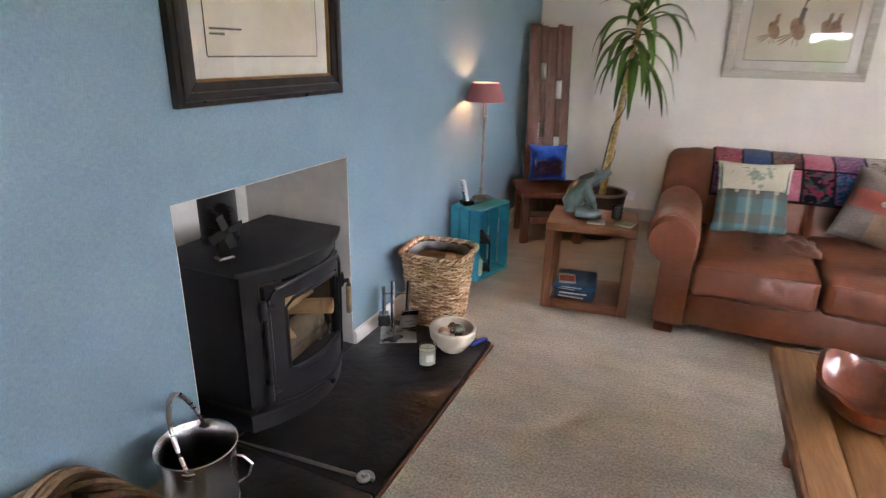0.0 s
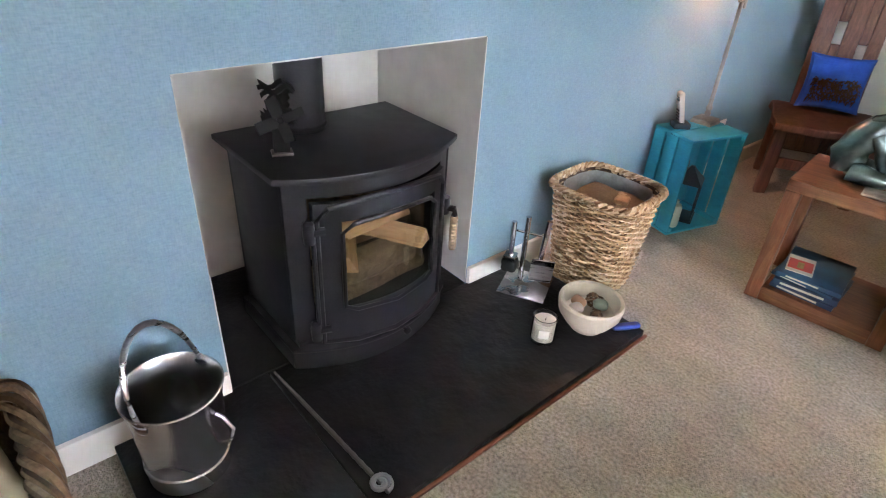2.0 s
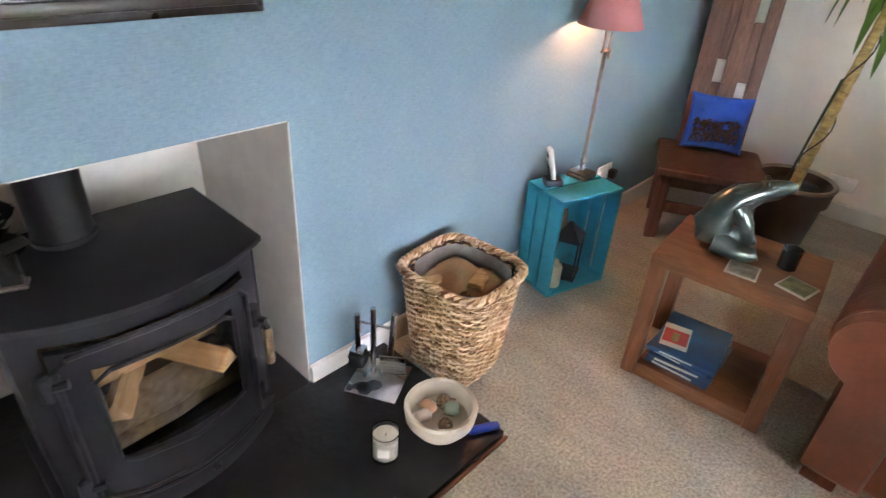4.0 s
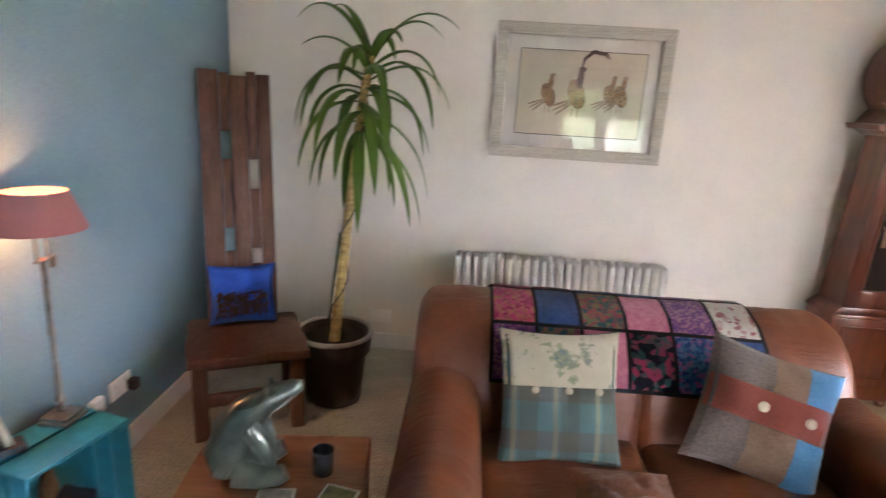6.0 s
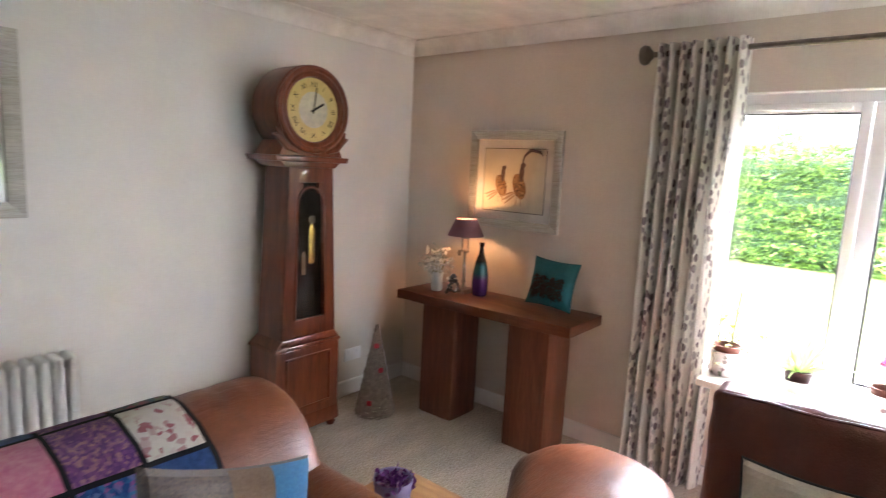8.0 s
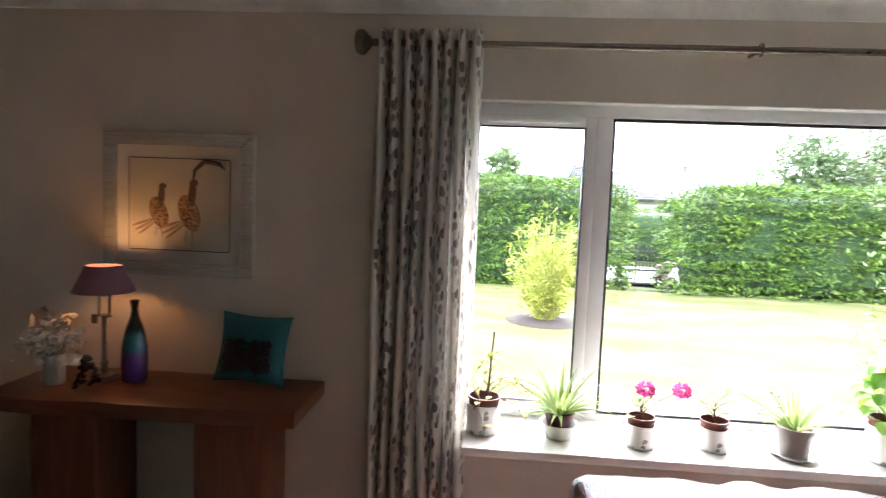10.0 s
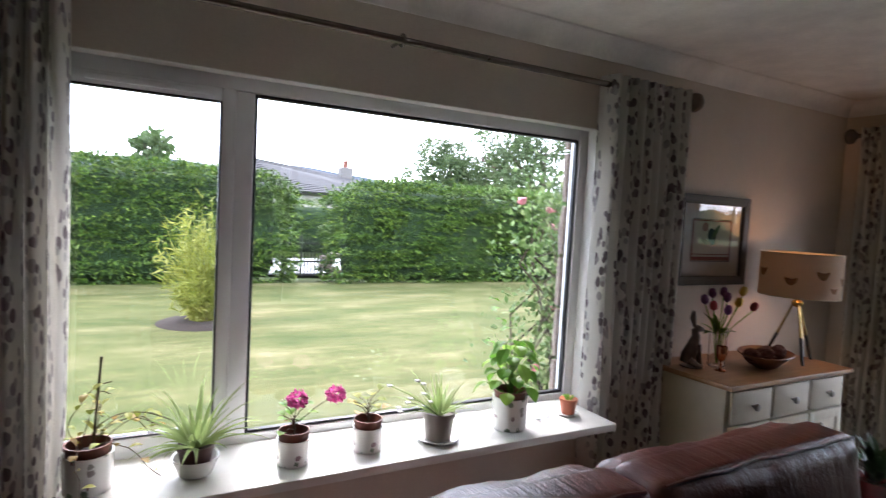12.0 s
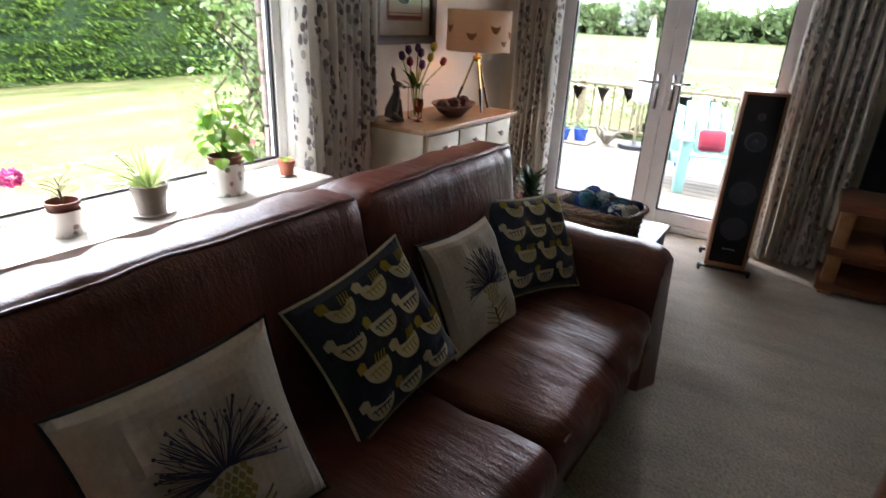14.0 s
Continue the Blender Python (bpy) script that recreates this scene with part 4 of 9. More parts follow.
far = quads("tree_belt", v, f, M["tree"], None, "belt of distant trees beyond the field", "stuff")
far["category"] = "trees"
# upright dark sheet behind the leaves, added as painted shade
structure("tree_belt_shade", sheet([[(-120, -163, -2), (200, -163, -2)], [(-120, -163, 4), (200, -163, 4)]]), M["foliage_shade"], "dark sheet painted as the shade inside the distant trees", 0)
sign = thing("road_sign", "small white sign on a post by the lane", "sign")
part("post", tube([(26, -52, -1.45), (26, -52, 1.2)], 0.05, 6), M["rail_wood"], sign)
part("board", box(25.5, 26.5, -52.05, -51.98, 0.4, 1.4, 0.02), flags[1], sign)


# ---- upholstery ----
def pillow_point(u, v, w, h, t, side):
    """A point of a scatter cushion, with pulled-in edges and pinched corners."""
    x = w / 2 * u * (1 - 0.085 * (1 - v * v) * abs(u))
    y = h / 2 * v * (1 - 0.085 * (1 - u * u) * abs(v))
    f = max(0.0, (1 - u ** 4) * (1 - v ** 4)) ** 0.55
    z = side * t / 2 * f + 0.018 * f * noise.noise(Vector((u * 2.3 + w * 31, v * 2.3 + t * 17, side)))
    return Vector((x, y, z))


def pillow_mesh(w, h, t, n=22, u0=-1, u1=1, v0=-1, v1=1):
    b = bmesh.new()
    for side in (1, -1):
        rows = [[pillow_point(u0 + (u1 - u0) * i / n, v0 + (v1 - v0) * j / n, w, h, t, side) for i in range(n + 1)] for j in range(n + 1)]
        sheet(rows, b)
    bmesh.ops.remove_doubles(b, verts=b.verts, dist=0.0004)
    bmesh.ops.recalc_face_normals(b, faces=b.faces)
    return b


def cushion(label, m, w, h, t, material, piping=None, category="cushion"):
    th = thing("cushion", label, category, m)
    part("cover", pillow_mesh(w, h, t), material, th, "", 0)
    if piping:
        ring = []
        for a, c, d in ((-1, -1, 0), (1, -1, 1), (1, 1, 2), (-1, 1, 3)):
            for i in range(10):
                s = -1 + 2 * i / 10
                u, v = ((s, -1), (1, s), (-s, 1), (-1, -s))[d]
                ring.append(pillow_point(u, v, w, h, t, 1))
        part("piping", tube(ring, 0.005, 6, closed=True), piping, th)
    return th


def lean(x, y, z, yaw, tilt, spin):
    """A cushion that faces along yaw, leans back by tilt, and is turned in its own plane by spin."""
    return Matrix.Translation((x, y, z)) @ Matrix.Rotation(radians(yaw), 4, "Z") @ Matrix.Rotation(radians(90 - tilt), 4, "X") @ Matrix.Rotation(radians(spin), 4, "Z")


def patch_on(w, h, t, u0, u1, v0, v1, lift=0.003, n=8):
    """A piece of cloth sewn on the face of a cushion."""
    rows = [[pillow_point(u0 + (u1 - u0) * i / n, v0 + (v1 - v0) * j / n, w, h, t, 1) + Vector((0, 0, lift)) for i in range(n + 1)] for j in range(n + 1)]
    return thicken(sheet(rows), 0.002)


def blob_on(w, h, t, pts, lift=0.003):
    """A flat printed shape on the face of a cushion, from an outline in cushion units."""
    b = bmesh.new()
    cx, cy = sum(p[0] for p in pts) / len(pts), sum(p[1] for p in pts) / len(pts)
    rings = [[b.verts.new(pillow_point(cx + (x - cx) * s, cy + (y - cy) * s, w, h, t, 1) + Vector((0, 0, lift))) for x, y in pts] for s in (1.0, 0.66, 0.33)]
    mid = b.verts.new(pillow_point(cx, cy, w, h, t, 1) + Vector((0, 0, lift)))
    n = len(pts)
    for p, q in zip(rings, rings[1:]):
        for i in range(n):
            b.faces.new((p[i], p[(i + 1) % n], q[(i + 1) % n], q[i]))
    for i in range(n):
        b.faces.new((rings[-1][i], rings[-1][(i + 1) % n], mid))
    return b


def stroke_on(w, h, t, p, q, r, bm, lift=0.002, bend=0.0):
    n = 6
    pts = []
    for i in range(n + 1):
        s = i / n
        u, v = p[0] * (1 - s) + q[0] * s + bend * math.sin(math.pi * s), p[1] * (1 - s) + q[1] * s
        pts.append(pillow_point(u, v, w, h, t, 1) + Vector((0, 0, lift)))
    tube(pts, r, 4, bm)


def scroll_arm(x0, x1, y0, y1, top, r, bm=None):
    """A padded sofa arm with a fat rolled top that overhangs its outer side; x0 is the inner face, x1 the outer."""
    s = 1 if x1 > x0 else -1
    cr = x1 - s * r
    prof = [(x0, 0.06), (x0, top - 1.9 * r)]
    for i in range(19):
        a = math.pi * (-0.06 + 1.36 * i / 18)
        prof.append((cr - s * r * math.cos(a), top - r + r * math.sin(a)))
    prof += [(x1 - s * 0.085, top - 1.95 * r), (x1 - s * 0.085, 0.06)]
    cx = (x0 + x1) / 2
    rows = []
    ny = 44
    for k in range(ny + 1):
        s = k / ny
        y = y0 + (y1 - y0) * s
        e = min(1.0, min(s, 1 - s) * 22)
        g = 0.90 + 0.10 * math.sqrt(max(0.0, 1 - (1 - e) ** 2))
        cz = top * 0.5
        rows.append([(cx + (x - cx) * g, y, cz + (z - cz) * g + 0.006 * noise.noise(Vector((x * 9, y * 7, z * 7)))) for x, z in prof])
    b = bmesh.new()
    grid = [[b.verts.new(p) for p in row] for row in rows]
    for i in range(ny):
        for j in range(len(prof) - 1):
            b.faces.new((grid[i][j], grid[i][j + 1], grid[i + 1][j + 1], grid[i + 1][j]))
        b.faces.new((grid[i][-1], grid[i][0], grid[i + 1][0], grid[i + 1][-1]))
    b.faces.new(grid[0])
    b.faces.new(list(reversed(grid[-1])))
    bmesh.ops.recalc_face_normals(b, faces=b.faces)
    return merge(bm, b)


# two-seat sofa before the radiator
sofa = thing("sofa", "worn tan leather two-seat sofa with rolled arms and a patchwork throw", "sofa", None, "leather sofas")
part("base", soft(1.50, 2.70, 0.90, 1.98, 0.07, 0.31, 0.03, (0, 0.015, 0), 0.004), M["tan"], sofa)
for x0, x1 in ((1.535, 1.278), (2.665, 2.922)):
    arm = part("arm", scroll_arm(x0, x1, 0.875, 1.85, 0.685, 0.13), M["tan"], sofa)
    sg = 1 if x1 > x0 else -1
    rim = [(x1 - sg * (0.13 + 0.122 * math.cos(a)), 0.893, 0.555 + 0.122 * math.sin(a)) for a in [math.pi * (-0.05 + 1.3 * i / 20) for i in range(21)]]
    part("piping", tube(rim, 0.0045, 6), M["piping"], arm, "pale piped seam")
for i, (x0, x1) in enumerate(((1.532, 2.098), (2.108, 2.668))):
    sc = part("seat_cushion", soft(x0, x1, 0.805, 1.66, 0.285, 0.478, 0.045, (0, 0.018, 0.03), 0.016, 26, 5.0, seed=i * 5, fold=(2.4, 1.0, 1.0)), M["tan"], sofa)
    for z in (0.318, 0.452):
        part("piping", tube([(x0 + 0.02 + (x1 - x0 - 0.04) * k / 8, 0.800 + 0.012 * abs(k - 4) / 4 - (0.006 if z > 0.4 else 0.0), z + 0.004 * math.sin(k * 1.3 + i)) for k in range(9)], 0.0045, 6), M["piping"], sc, "pale piped seam")
BACK = [(1.56, 0.42), (1.575, 0.52), (1.60, 0.62), (1.64, 0.72), (1.70, 0.80), (1.78, 0.855), (1.88, 0.883), (1.96, 0.88), (2.03, 0.85), (2.075, 0.78), (2.09, 0.60), (2.09, 0.09)]


def back_roll(x0, x1, seam, n=60):
    """The sofa's padded back, swept along x, rounded at its ends and pinched at the middle seam."""
    b = bmesh.new()
    rows = []
    for i in range(n + 1):
        s = i / n
        x = x0 + (x1 - x0) * s
        e = min(1.0, min(x - x0, x1 - x) / 0.11)
        g = 0.62 + 0.38 * math.sqrt(max(0.0, 1 - (1 - e) ** 2))
        pinch = 0.022 * math.exp(-((x - seam) / 0.018) ** 2)
        row = []
        for y, z in BACK:
            yy = 1.90 + (y - 1.90) * (1 - (1 - g) * 0.6)
            zz = z if z < 0.5 else 0.5 + (z - 0.5) * (1 - (1 - g) * 0.45)
            w = 0.012 * noise.noise(Vector((x * 6, y * 5, z * 5))) + 0.009 * noise.noise(Vector((x * 17, y * 6 + z * 4, z * 6)))
            row.append(b.verts.new((x, yy + (w + pinch) * (1 if y < 1.92 else -1), zz - pinch * 0.8 + w)))
        rows.append(row)
    for p, q in zip(rows, rows[1:]):
        for j in range(len(BACK) - 1):
            b.faces.new((p[j], p[j + 1], q[j + 1], q[j]))
    b.faces.new(rows[0])
    b.faces.new(list(reversed(rows[-1])))
    bmesh.ops.recalc_face_normals(b, faces=b.faces)
    bmesh.ops.subdivide_edges(b, edges=[e for e in b.edges if len(e.link_faces) == 2], cuts=1, use_grid_fill=True, smooth=0.4)
    return b


part("back", back_roll(1.285, 2.865, 2.10), M["tan"], sofa)
for x in (1.43, 2.77):
    for y in (0.97, 1.98):
        part("foot", box(x - 0.05, x + 0.05, y - 0.05, y + 0.05, 0.0, 0.065, 0.006), M["mahogany"], sofa, "dark wooden foot")

# patchwork throw over the back of the sofa
def cloth_mat(name, stops, scale=40, kind="noise", stretch=(1, 1, 1)):
    k = Nodes(name)
    v = k.coords(stretch)
    if kind == "noise":
        f = k.noise(v, scale, 4, 0.7)
    else:
        vo = k.add("ShaderNodeTexVoronoi", {"Vector": v, "Scale": scale}, feature="F1")
        f = k.add("ShaderNodeRGBToBW", {"Color": vo.outputs["Color"]}).outputs[0]
    col = k.ramp(f, stops)
    weave = k.noise(k.coords((300, 300, 300)), 2.0, 2)
    return k.done(col, 0.92, 0, weave, 0.25, 0.002, 0.15, sheen=0.3)


Q = [cloth_mat("pink_speckle", [(0.3, (0.32, 0.02, 0.10)), (0.5, (0.42, 0.16, 0.10)), (0.7, (0.50, 0.05, 0.16))], 70, "v"),
     cloth_mat("denim_blue", [(0.3, (0.015, 0.04, 0.14)), (0.7, (0.03, 0.085, 0.25))], 50),
     cloth_mat("red_teal_floral", [(0.25, (0.03, 0.08, 0.09)), (0.5, (0.30, 0.05, 0.07)), (0.75, (0.14, 0.16, 0.08))], 55, "v"),
     cloth_mat("rose_pink", [(0.3, (0.55, 0.13, 0.24)), (0.7, (0.68, 0.30, 0.36))], 45),
     cloth_mat("mauve_dots", [(0.3, (0.14, 0.05, 0.20)), (0.6, (0.24, 0.09, 0.26)), (0.8, (0.40, 0.2, 0.25))], 120, "v"),
     cloth_mat("white_sprigs", [(0.35, (0.66, 0.62, 0.56)), (0.6, (0.70, 0.66, 0.60)), (0.85, (0.40, 0.14, 0.16))], 60, "v")]
Q2 = [Q[4], Q[2], Q[3], cloth_mat("dark_floral", [(0.3, (0.008, 0.01, 0.025)), (0.55, (0.03, 0.10, 0.10)), (0.75, (0.30, 0.04, 0.10))], 48, "v"),
      cloth_mat("blue_fleck", [(0.3, (0.02, 0.06, 0.22)), (0.6, (0.06, 0.20, 0.42)), (0.8, (0.30, 0.10, 0.30))], 80, "v"), Q[1]]
M["quilt_border"] = mat("black_quilt_border", (0.012, 0.012, 0.018), None, 90, 0.9)


def quilt_path(s):
    """A place over the sofa's back, s metres along from behind to in front."""
    pts = [(y, z) for y, z in reversed(BACK)][1:]
    acc = 0.0
    for (y0, z0), (y1, z1) in zip(pts, pts[1:]):
        d = math.hypot(y1 - y0, z1 - z0)
        if s <= acc + d:
            f = (s - acc) / d
            return y0 + (y1 - y0) * f, z0 + (z1 - z0) * f
        acc += d
    return pts[-1]


def quilt_piece(x0, x1, s0, s1, lift, n=7):
    rows = []
    for i in range(n + 1):
        s = s0 + (s1 - s0) * i / n
        y, z = quilt_path(s)
        y2, z2 = quilt_path(s + 0.01)
        d = math.hypot(y2 - y, z2 - z) or 1
        ny, nz = (z2 - z) / d, -(y2 - y) / d
        row = []
        for j in range(n + 1):
            x = x0 + (x1 - x0) * j / n
            w = 0.006 * noise.noise(Vector((x * 7, s * 7, 0)))
            row.append((x + 0.02 * (s - 0.45), y - abs(ny) * (lift + w), z + abs(nz) * (lift + w)))
        rows.append(row)
    return thicken(sheet(rows), 0.004)


quilt = thing("patchwork_throw", "patchwork quilt of coloured squares edged in black, over the sofa back", "throw")
part("backing", quilt_piece(1.553, 2.535, 0.10, 0.80, 0.012, 30), M["quilt_border"], quilt, "black cotton backing")
for i in range(6):
    x0 = 1.565 + i * 0.161
    for r, (s0, s1) in enumerate(((0.20, 0.375), (0.39, 0.58), (0.595, 0.785))):
        m = Q2[(i + 2) % 6] if r == 0 else (Q[i] if r == 1 else Q2[i])
        part("square", quilt_piece(x0, x0 + 0.147, s0, s1, 0.018), m, quilt)

# scatter cushions on the tan sofa
def plaid(name):
    k = Nodes(name)
    sep = k.add("ShaderNodeSeparateXYZ", {"Vector": k.c.outputs["Object"]})
    def band(ch, freq, off, th):
        s = k.math("SINE", k.math("ADD", k.math("MULTIPLY", sep.outputs[ch], freq), off))
        return k.math("MULTIPLY", k.math("GREATER_THAN", s, th), 0.55)
    col = k.mix(band(0, 48, 0.4, 0.2), (0.070, 0.145, 0.160), (0.050, 0.062, 0.040))
    col = k.mix(band(1, 42, 0.9, 0.3), col, (0.085, 0.062, 0.045))
    col = k.mix(band(0, 48, 2.6, 0.93), col, (0.24, 0.22, 0.15))
    weave = k.noise(k.coords((250, 250, 250)), 2.0, 2)
    return k.done(col, 0.95, 0, weave, 0.3, 0.002, 0.1, sheen=0.12)


M["plaid"] = plaid("teal_plaid_wool")
M["sprig"] = cloth_mat("cream_botanical_print", [(0.35, (0.62, 0.58, 0.45)), (0.55, (0.66, 0.62, 0.50)), (0.60, (0.36, 0.40, 0.26)), (0.70, (0.20, 0.26, 0.30))], 11)
M["button"] = mat("horn_button", (0.55, 0.50, 0.38), (0.4, 0.35, 0.25), 60, 0.3)
M["tweed"] = cloth_mat("brown_grey_tweed", [(0.3, (0.07, 0.055, 0.05)), (0.5, (0.12, 0.10, 0.09)), (0.7, (0.17, 0.125, 0.09))], 130)
M["tweed_brown"] = cloth_mat("brown_tweed", [(0.3, (0.15, 0.09, 0.055)), (0.7, (0.23, 0.15, 0.10))], 130)
M["tweed_blue"] = cloth_mat("blue_wool", [(0.3, (0.05, 0.17, 0.33)), (0.7, (0.08, 0.25, 0.44))], 130)
M["brick_wool"] = cloth_mat("brick_red_wool", [(0.3, (0.25, 0.065, 0.045)), (0.7, (0.33, 0.09, 0.065))], 130)

W, H, T = 0.40, 0.44, 0.14
cu = cushion("teal plaid wool cushion with a cream printed flap, on the sofa", lean(1.785, 1.485, 0.68, 0, 26, 2), W, H, T, M["plaid"])
part("flap", patch_on(W, H, T, -0.99, 0.99, 0.15, 0.985, 0.004, 12), M["sprig"], cu, "cream botanical print flap")
for u in (-0.45, 0.1, 0.6):
    p = pillow_point(u, 0.10, W, H, T, 1)
    part("button", lathe([(0.011, 0.0), (0.012, 0.004), (0.008, 0.007), (0.002, 0.007)], 12, m=Matrix.Translation(p + Vector((0, 0, 0.004)))), M["button"], cu)
W, H, T = 0.42, 0.42, 0.14
cu = cushion("patched tweed cushion with a brick-red band and two buttons", lean(2.43, 1.47, 0.68, -4, 26, -15), W, H, T, M["tweed"])
part("band", patch_on(W, H, T, -0.985, 0.985, -0.16, 0.36, 0.004, 12), M["brick_wool"], cu, "brick-red wool band")
part("patch", patch_on(W, H, T, 0.42, 0.975, 0.37, 0.97, 0.004), M["tweed_blue"], cu, "blue wool patch")
part("patch", patch_on(W, H, T, -0.08, 0.41, 0.37, 0.97, 0.004), M["tweed_brown"], cu, "brown tweed patch")
part("patch", patch_on(W, H, T, 0.42, 0.975, -0.97, -0.17, 0.004), M["tweed_blue"], cu, "blue wool patch")
part("patch", patch_on(W, H, T, -0.25, 0.41, -0.97, -0.17, 0.004), M["tweed_brown"], cu, "brown tweed patch")
for u in (-0.15, 0.55):
    p = pillow_point(u, 0.10, W, H, T, 1)
    part("button", lathe([(0.015, 0.0), (0.017, 0.005), (0.012, 0.011), (0.002, 0.012)], 14, m=Matrix.Translation(p + Vector((0, 0, 0.005)))), M["button"], cu)
rows = []
for i in range(25):
    row = []
    for j in range(25):
        x, y = 1.80 + i * 0.0135, 1.06 + j * 0.013
        e = min(i, j, 24 - i, 24 - j) / 12.0
        z = 0.498 + 0.055 * min(1, e * 2.2) * (0.45 + 0.75 * abs(noise.noise(Vector((x * 13, y * 9, 4)))) + 0.4 * abs(noise.noise(Vector((x * 26, y * 31, 8)))))
        row.append((x + 0.02 * noise.noise(Vector((x * 9, y * 9, 0))), y + 0.02 * noise.noise(Vector((x * 9, y * 9, 6))), z))
    rows.append(row)
tagged(link("crumpled_throw", thicken(sheet(rows), 0.008), cloth_mat("soft_brown_throw", [(0.3, (0.16, 0.065, 0.035)), (0.7, (0.25, 0.11, 0.06))], 60), None, "", 1.5), "crumpled brown throw lying on the sofa seat", "throw")

# three-seat-deep dark sofa with its back to the window
sofa2 = thing("sofa", "dark brown leather sofa with its back to the window", "sofa", None, "leather sofas")
part("base", soft(3.04, 3.80, -1.12, 0.74, 0.07, 0.31, 0.03, (0.012, 0, 0), 0.004), M["oxblood"], sofa2)
for i, (y0, y1) in enumerate(((-1.07, -0.205), (-0.195, 0.77))):
    sc = part("seat_cushion", soft(2.99, 3.66, y0, y1, 0.28, 0.455, 0.055, (0.02, 0, 0.03), 0.017, 30, 4.2, seed=9 + i, fold=(0.8, 2.6, 1.0)), M["oxblood"], sofa2)
    for z in (0.315, 0.425):
        part("piping", tube([(2.985 + 0.010 * abs(k - 5) / 5 - (0.012 if z < 0.4 else -0.005), y0 + 0.03 + (y1 - y0 - 0.06) * k / 10, z) for k in range(11)], 0.0045, 6), M["piping"], sc, "pale piped seam")
    part("back_cushion", soft(3.53, 3.79, y0 + 0.004, y1 - 0.004, 0.40, 0.953, 0.05, (0.03, 0, 0.006), 0.013, 24, 4.0, fold=(1.0, 2.2, 0.9), m=Matrix.Translation((3.65, 0, 0.4)) @ Matrix.Rotation(radians(8), 4, "Y") @ Matrix.Translation((-3.65, 0, -0.4)), seed=20 + i), M["oxblood"], sofa2)
    part("back_cap", soft(3.615, 3.775, y0 + 0.002, y1 - 0.002, 0.885, 0.958, 0.032, (0, 0, 0.006), 0.0045, 22, 5.0, seed=33 + i, fold=(1.0, 2.6, 1.0)), M["oxblood"], sofa2, "flat padded top of the back")
    part("piping", tube([(3.624 + 0.004 * math.sin(k), y0 + 0.03 + (y1 - y0 - 0.06) * k / 14, 0.951 + 0.003 * math.sin(k * 1.7) + 0.006 * (1 - (k / 7 - 1) ** 2)) for k in range(15)], 0.005, 6), M["oxblood"], sofa2)
part("back_panel", soft(3.70, 3.83, -1.13, 0.765, 0.07, 0.92, 0.05, (0, 0, 0.01), 0.006), M["oxblood"], sofa2)
def side_arm(y_in, front_w, back_w, x1=3.75, round_off=8.0, bm=None):
    """A broad padded arm that swells outwards and falls to the seat; widths are signed, away from the seat."""
    rows = []
    for k in range(19):
        f = k / 18
        x = 3.00 + (x1 - 3.00) * f
        w = front_w + (back_w - front_w) * min(1.0, f / 0.6)
        prof = [(0.0, 0.08), (0.0, 0.50), (0.06 * w, 0.585), (0.22 * w, 0.63), (0.5 * w, 0.645), (0.8 * w, 0.63), (0.95 * w, 0.585), (w, 0.50), (0.96 * w, 0.38), (0.88 * w, 0.08)]
        e, e2 = min(1.0, f * 8), min(1.0, (1 - f) * round_off)
        g = 0.93 + 0.07 * math.sqrt(max(0.0, 1 - (1 - e) ** 2))
        g2 = 0.55 + 0.45 * math.sqrt(max(0.0, 1 - (1 - e2) ** 2)) if round_off < 5 else 0.93 + 0.07 * math.sqrt(max(0.0, 1 - (1 - e2) ** 2))
        rows.append([(x, y_in + (w / 2 + (o - w / 2) * g * g2), 0.08 + (z - 0.08) * g * (0.75 + 0.25 * g2) + 0.006 * noise.noise(Vector((x * 7, o * 9, z * 5)))) for o, z in prof])
    b = bmesh.new()
    grid = [[b.verts.new(p) for p in row] for row in rows]
    for i in range(18):
        for j in range(9):
            b.faces.new((grid[i][j], grid[i][j + 1], grid[i + 1][j + 1], grid[i + 1][j]))
    b.faces.new(grid[0])
    b.faces.new(grid[-1])
    bmesh.ops.recalc_face_normals(b, faces=b.faces)
    bmesh.ops.subdivide_edges(b, edges=list(b.edges), cuts=1, use_grid_fill=True, smooth=0.6)
    return merge(bm, b)


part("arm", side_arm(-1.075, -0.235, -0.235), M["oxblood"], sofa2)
# this arm matches the dark sofa; tan leather puts sunlight into its colour
part("arm", side_arm(0.78, 0.34, 0.56, 3.72, 2.4), M["tan"], sofa2, "broad leather arm, sunlight painted in as tan")
for x in (3.10, 3.72):
    for y in (-1.2, 0.85):
        part("foot", box(x - 0.05, x + 0.05, y - 0.05, y + 0.05, 0.0, 0.085, 0.006), M["mahogany"], sofa2, "dark wooden foot")

M["navy_cloth"] = cloth_mat("navy_cotton", [(0.3, (0.022, 0.030, 0.055)), (0.7, (0.036, 0.048, 0.082))], 60)
M["linen"] = cloth_mat("natural_linen", [(0.3, (0.44, 0.385, 0.325)), (0.7, (0.54, 0.48, 0.41))], 90)
M["cream_print"] = cloth_mat("cream_print", [(0.3, (0.52, 0.48, 0.30)), (0.7, (0.60, 0.56, 0.38))], 40)
M["mustard"] = cloth_mat("mustard_print", [(0.3, (0.33, 0.25, 0.03)), (0.7, (0.42, 0.33, 0.06))], 40)
M["ink"] = mat("indigo_ink", (0.060, 0.060, 0.135), None, 50, 0.9)
M["olive"] = cloth_mat("olive_print", [(0.3, (0.20, 0.16, 0.04)), (0.7, (0.34, 0.27, 0.085))], 60)
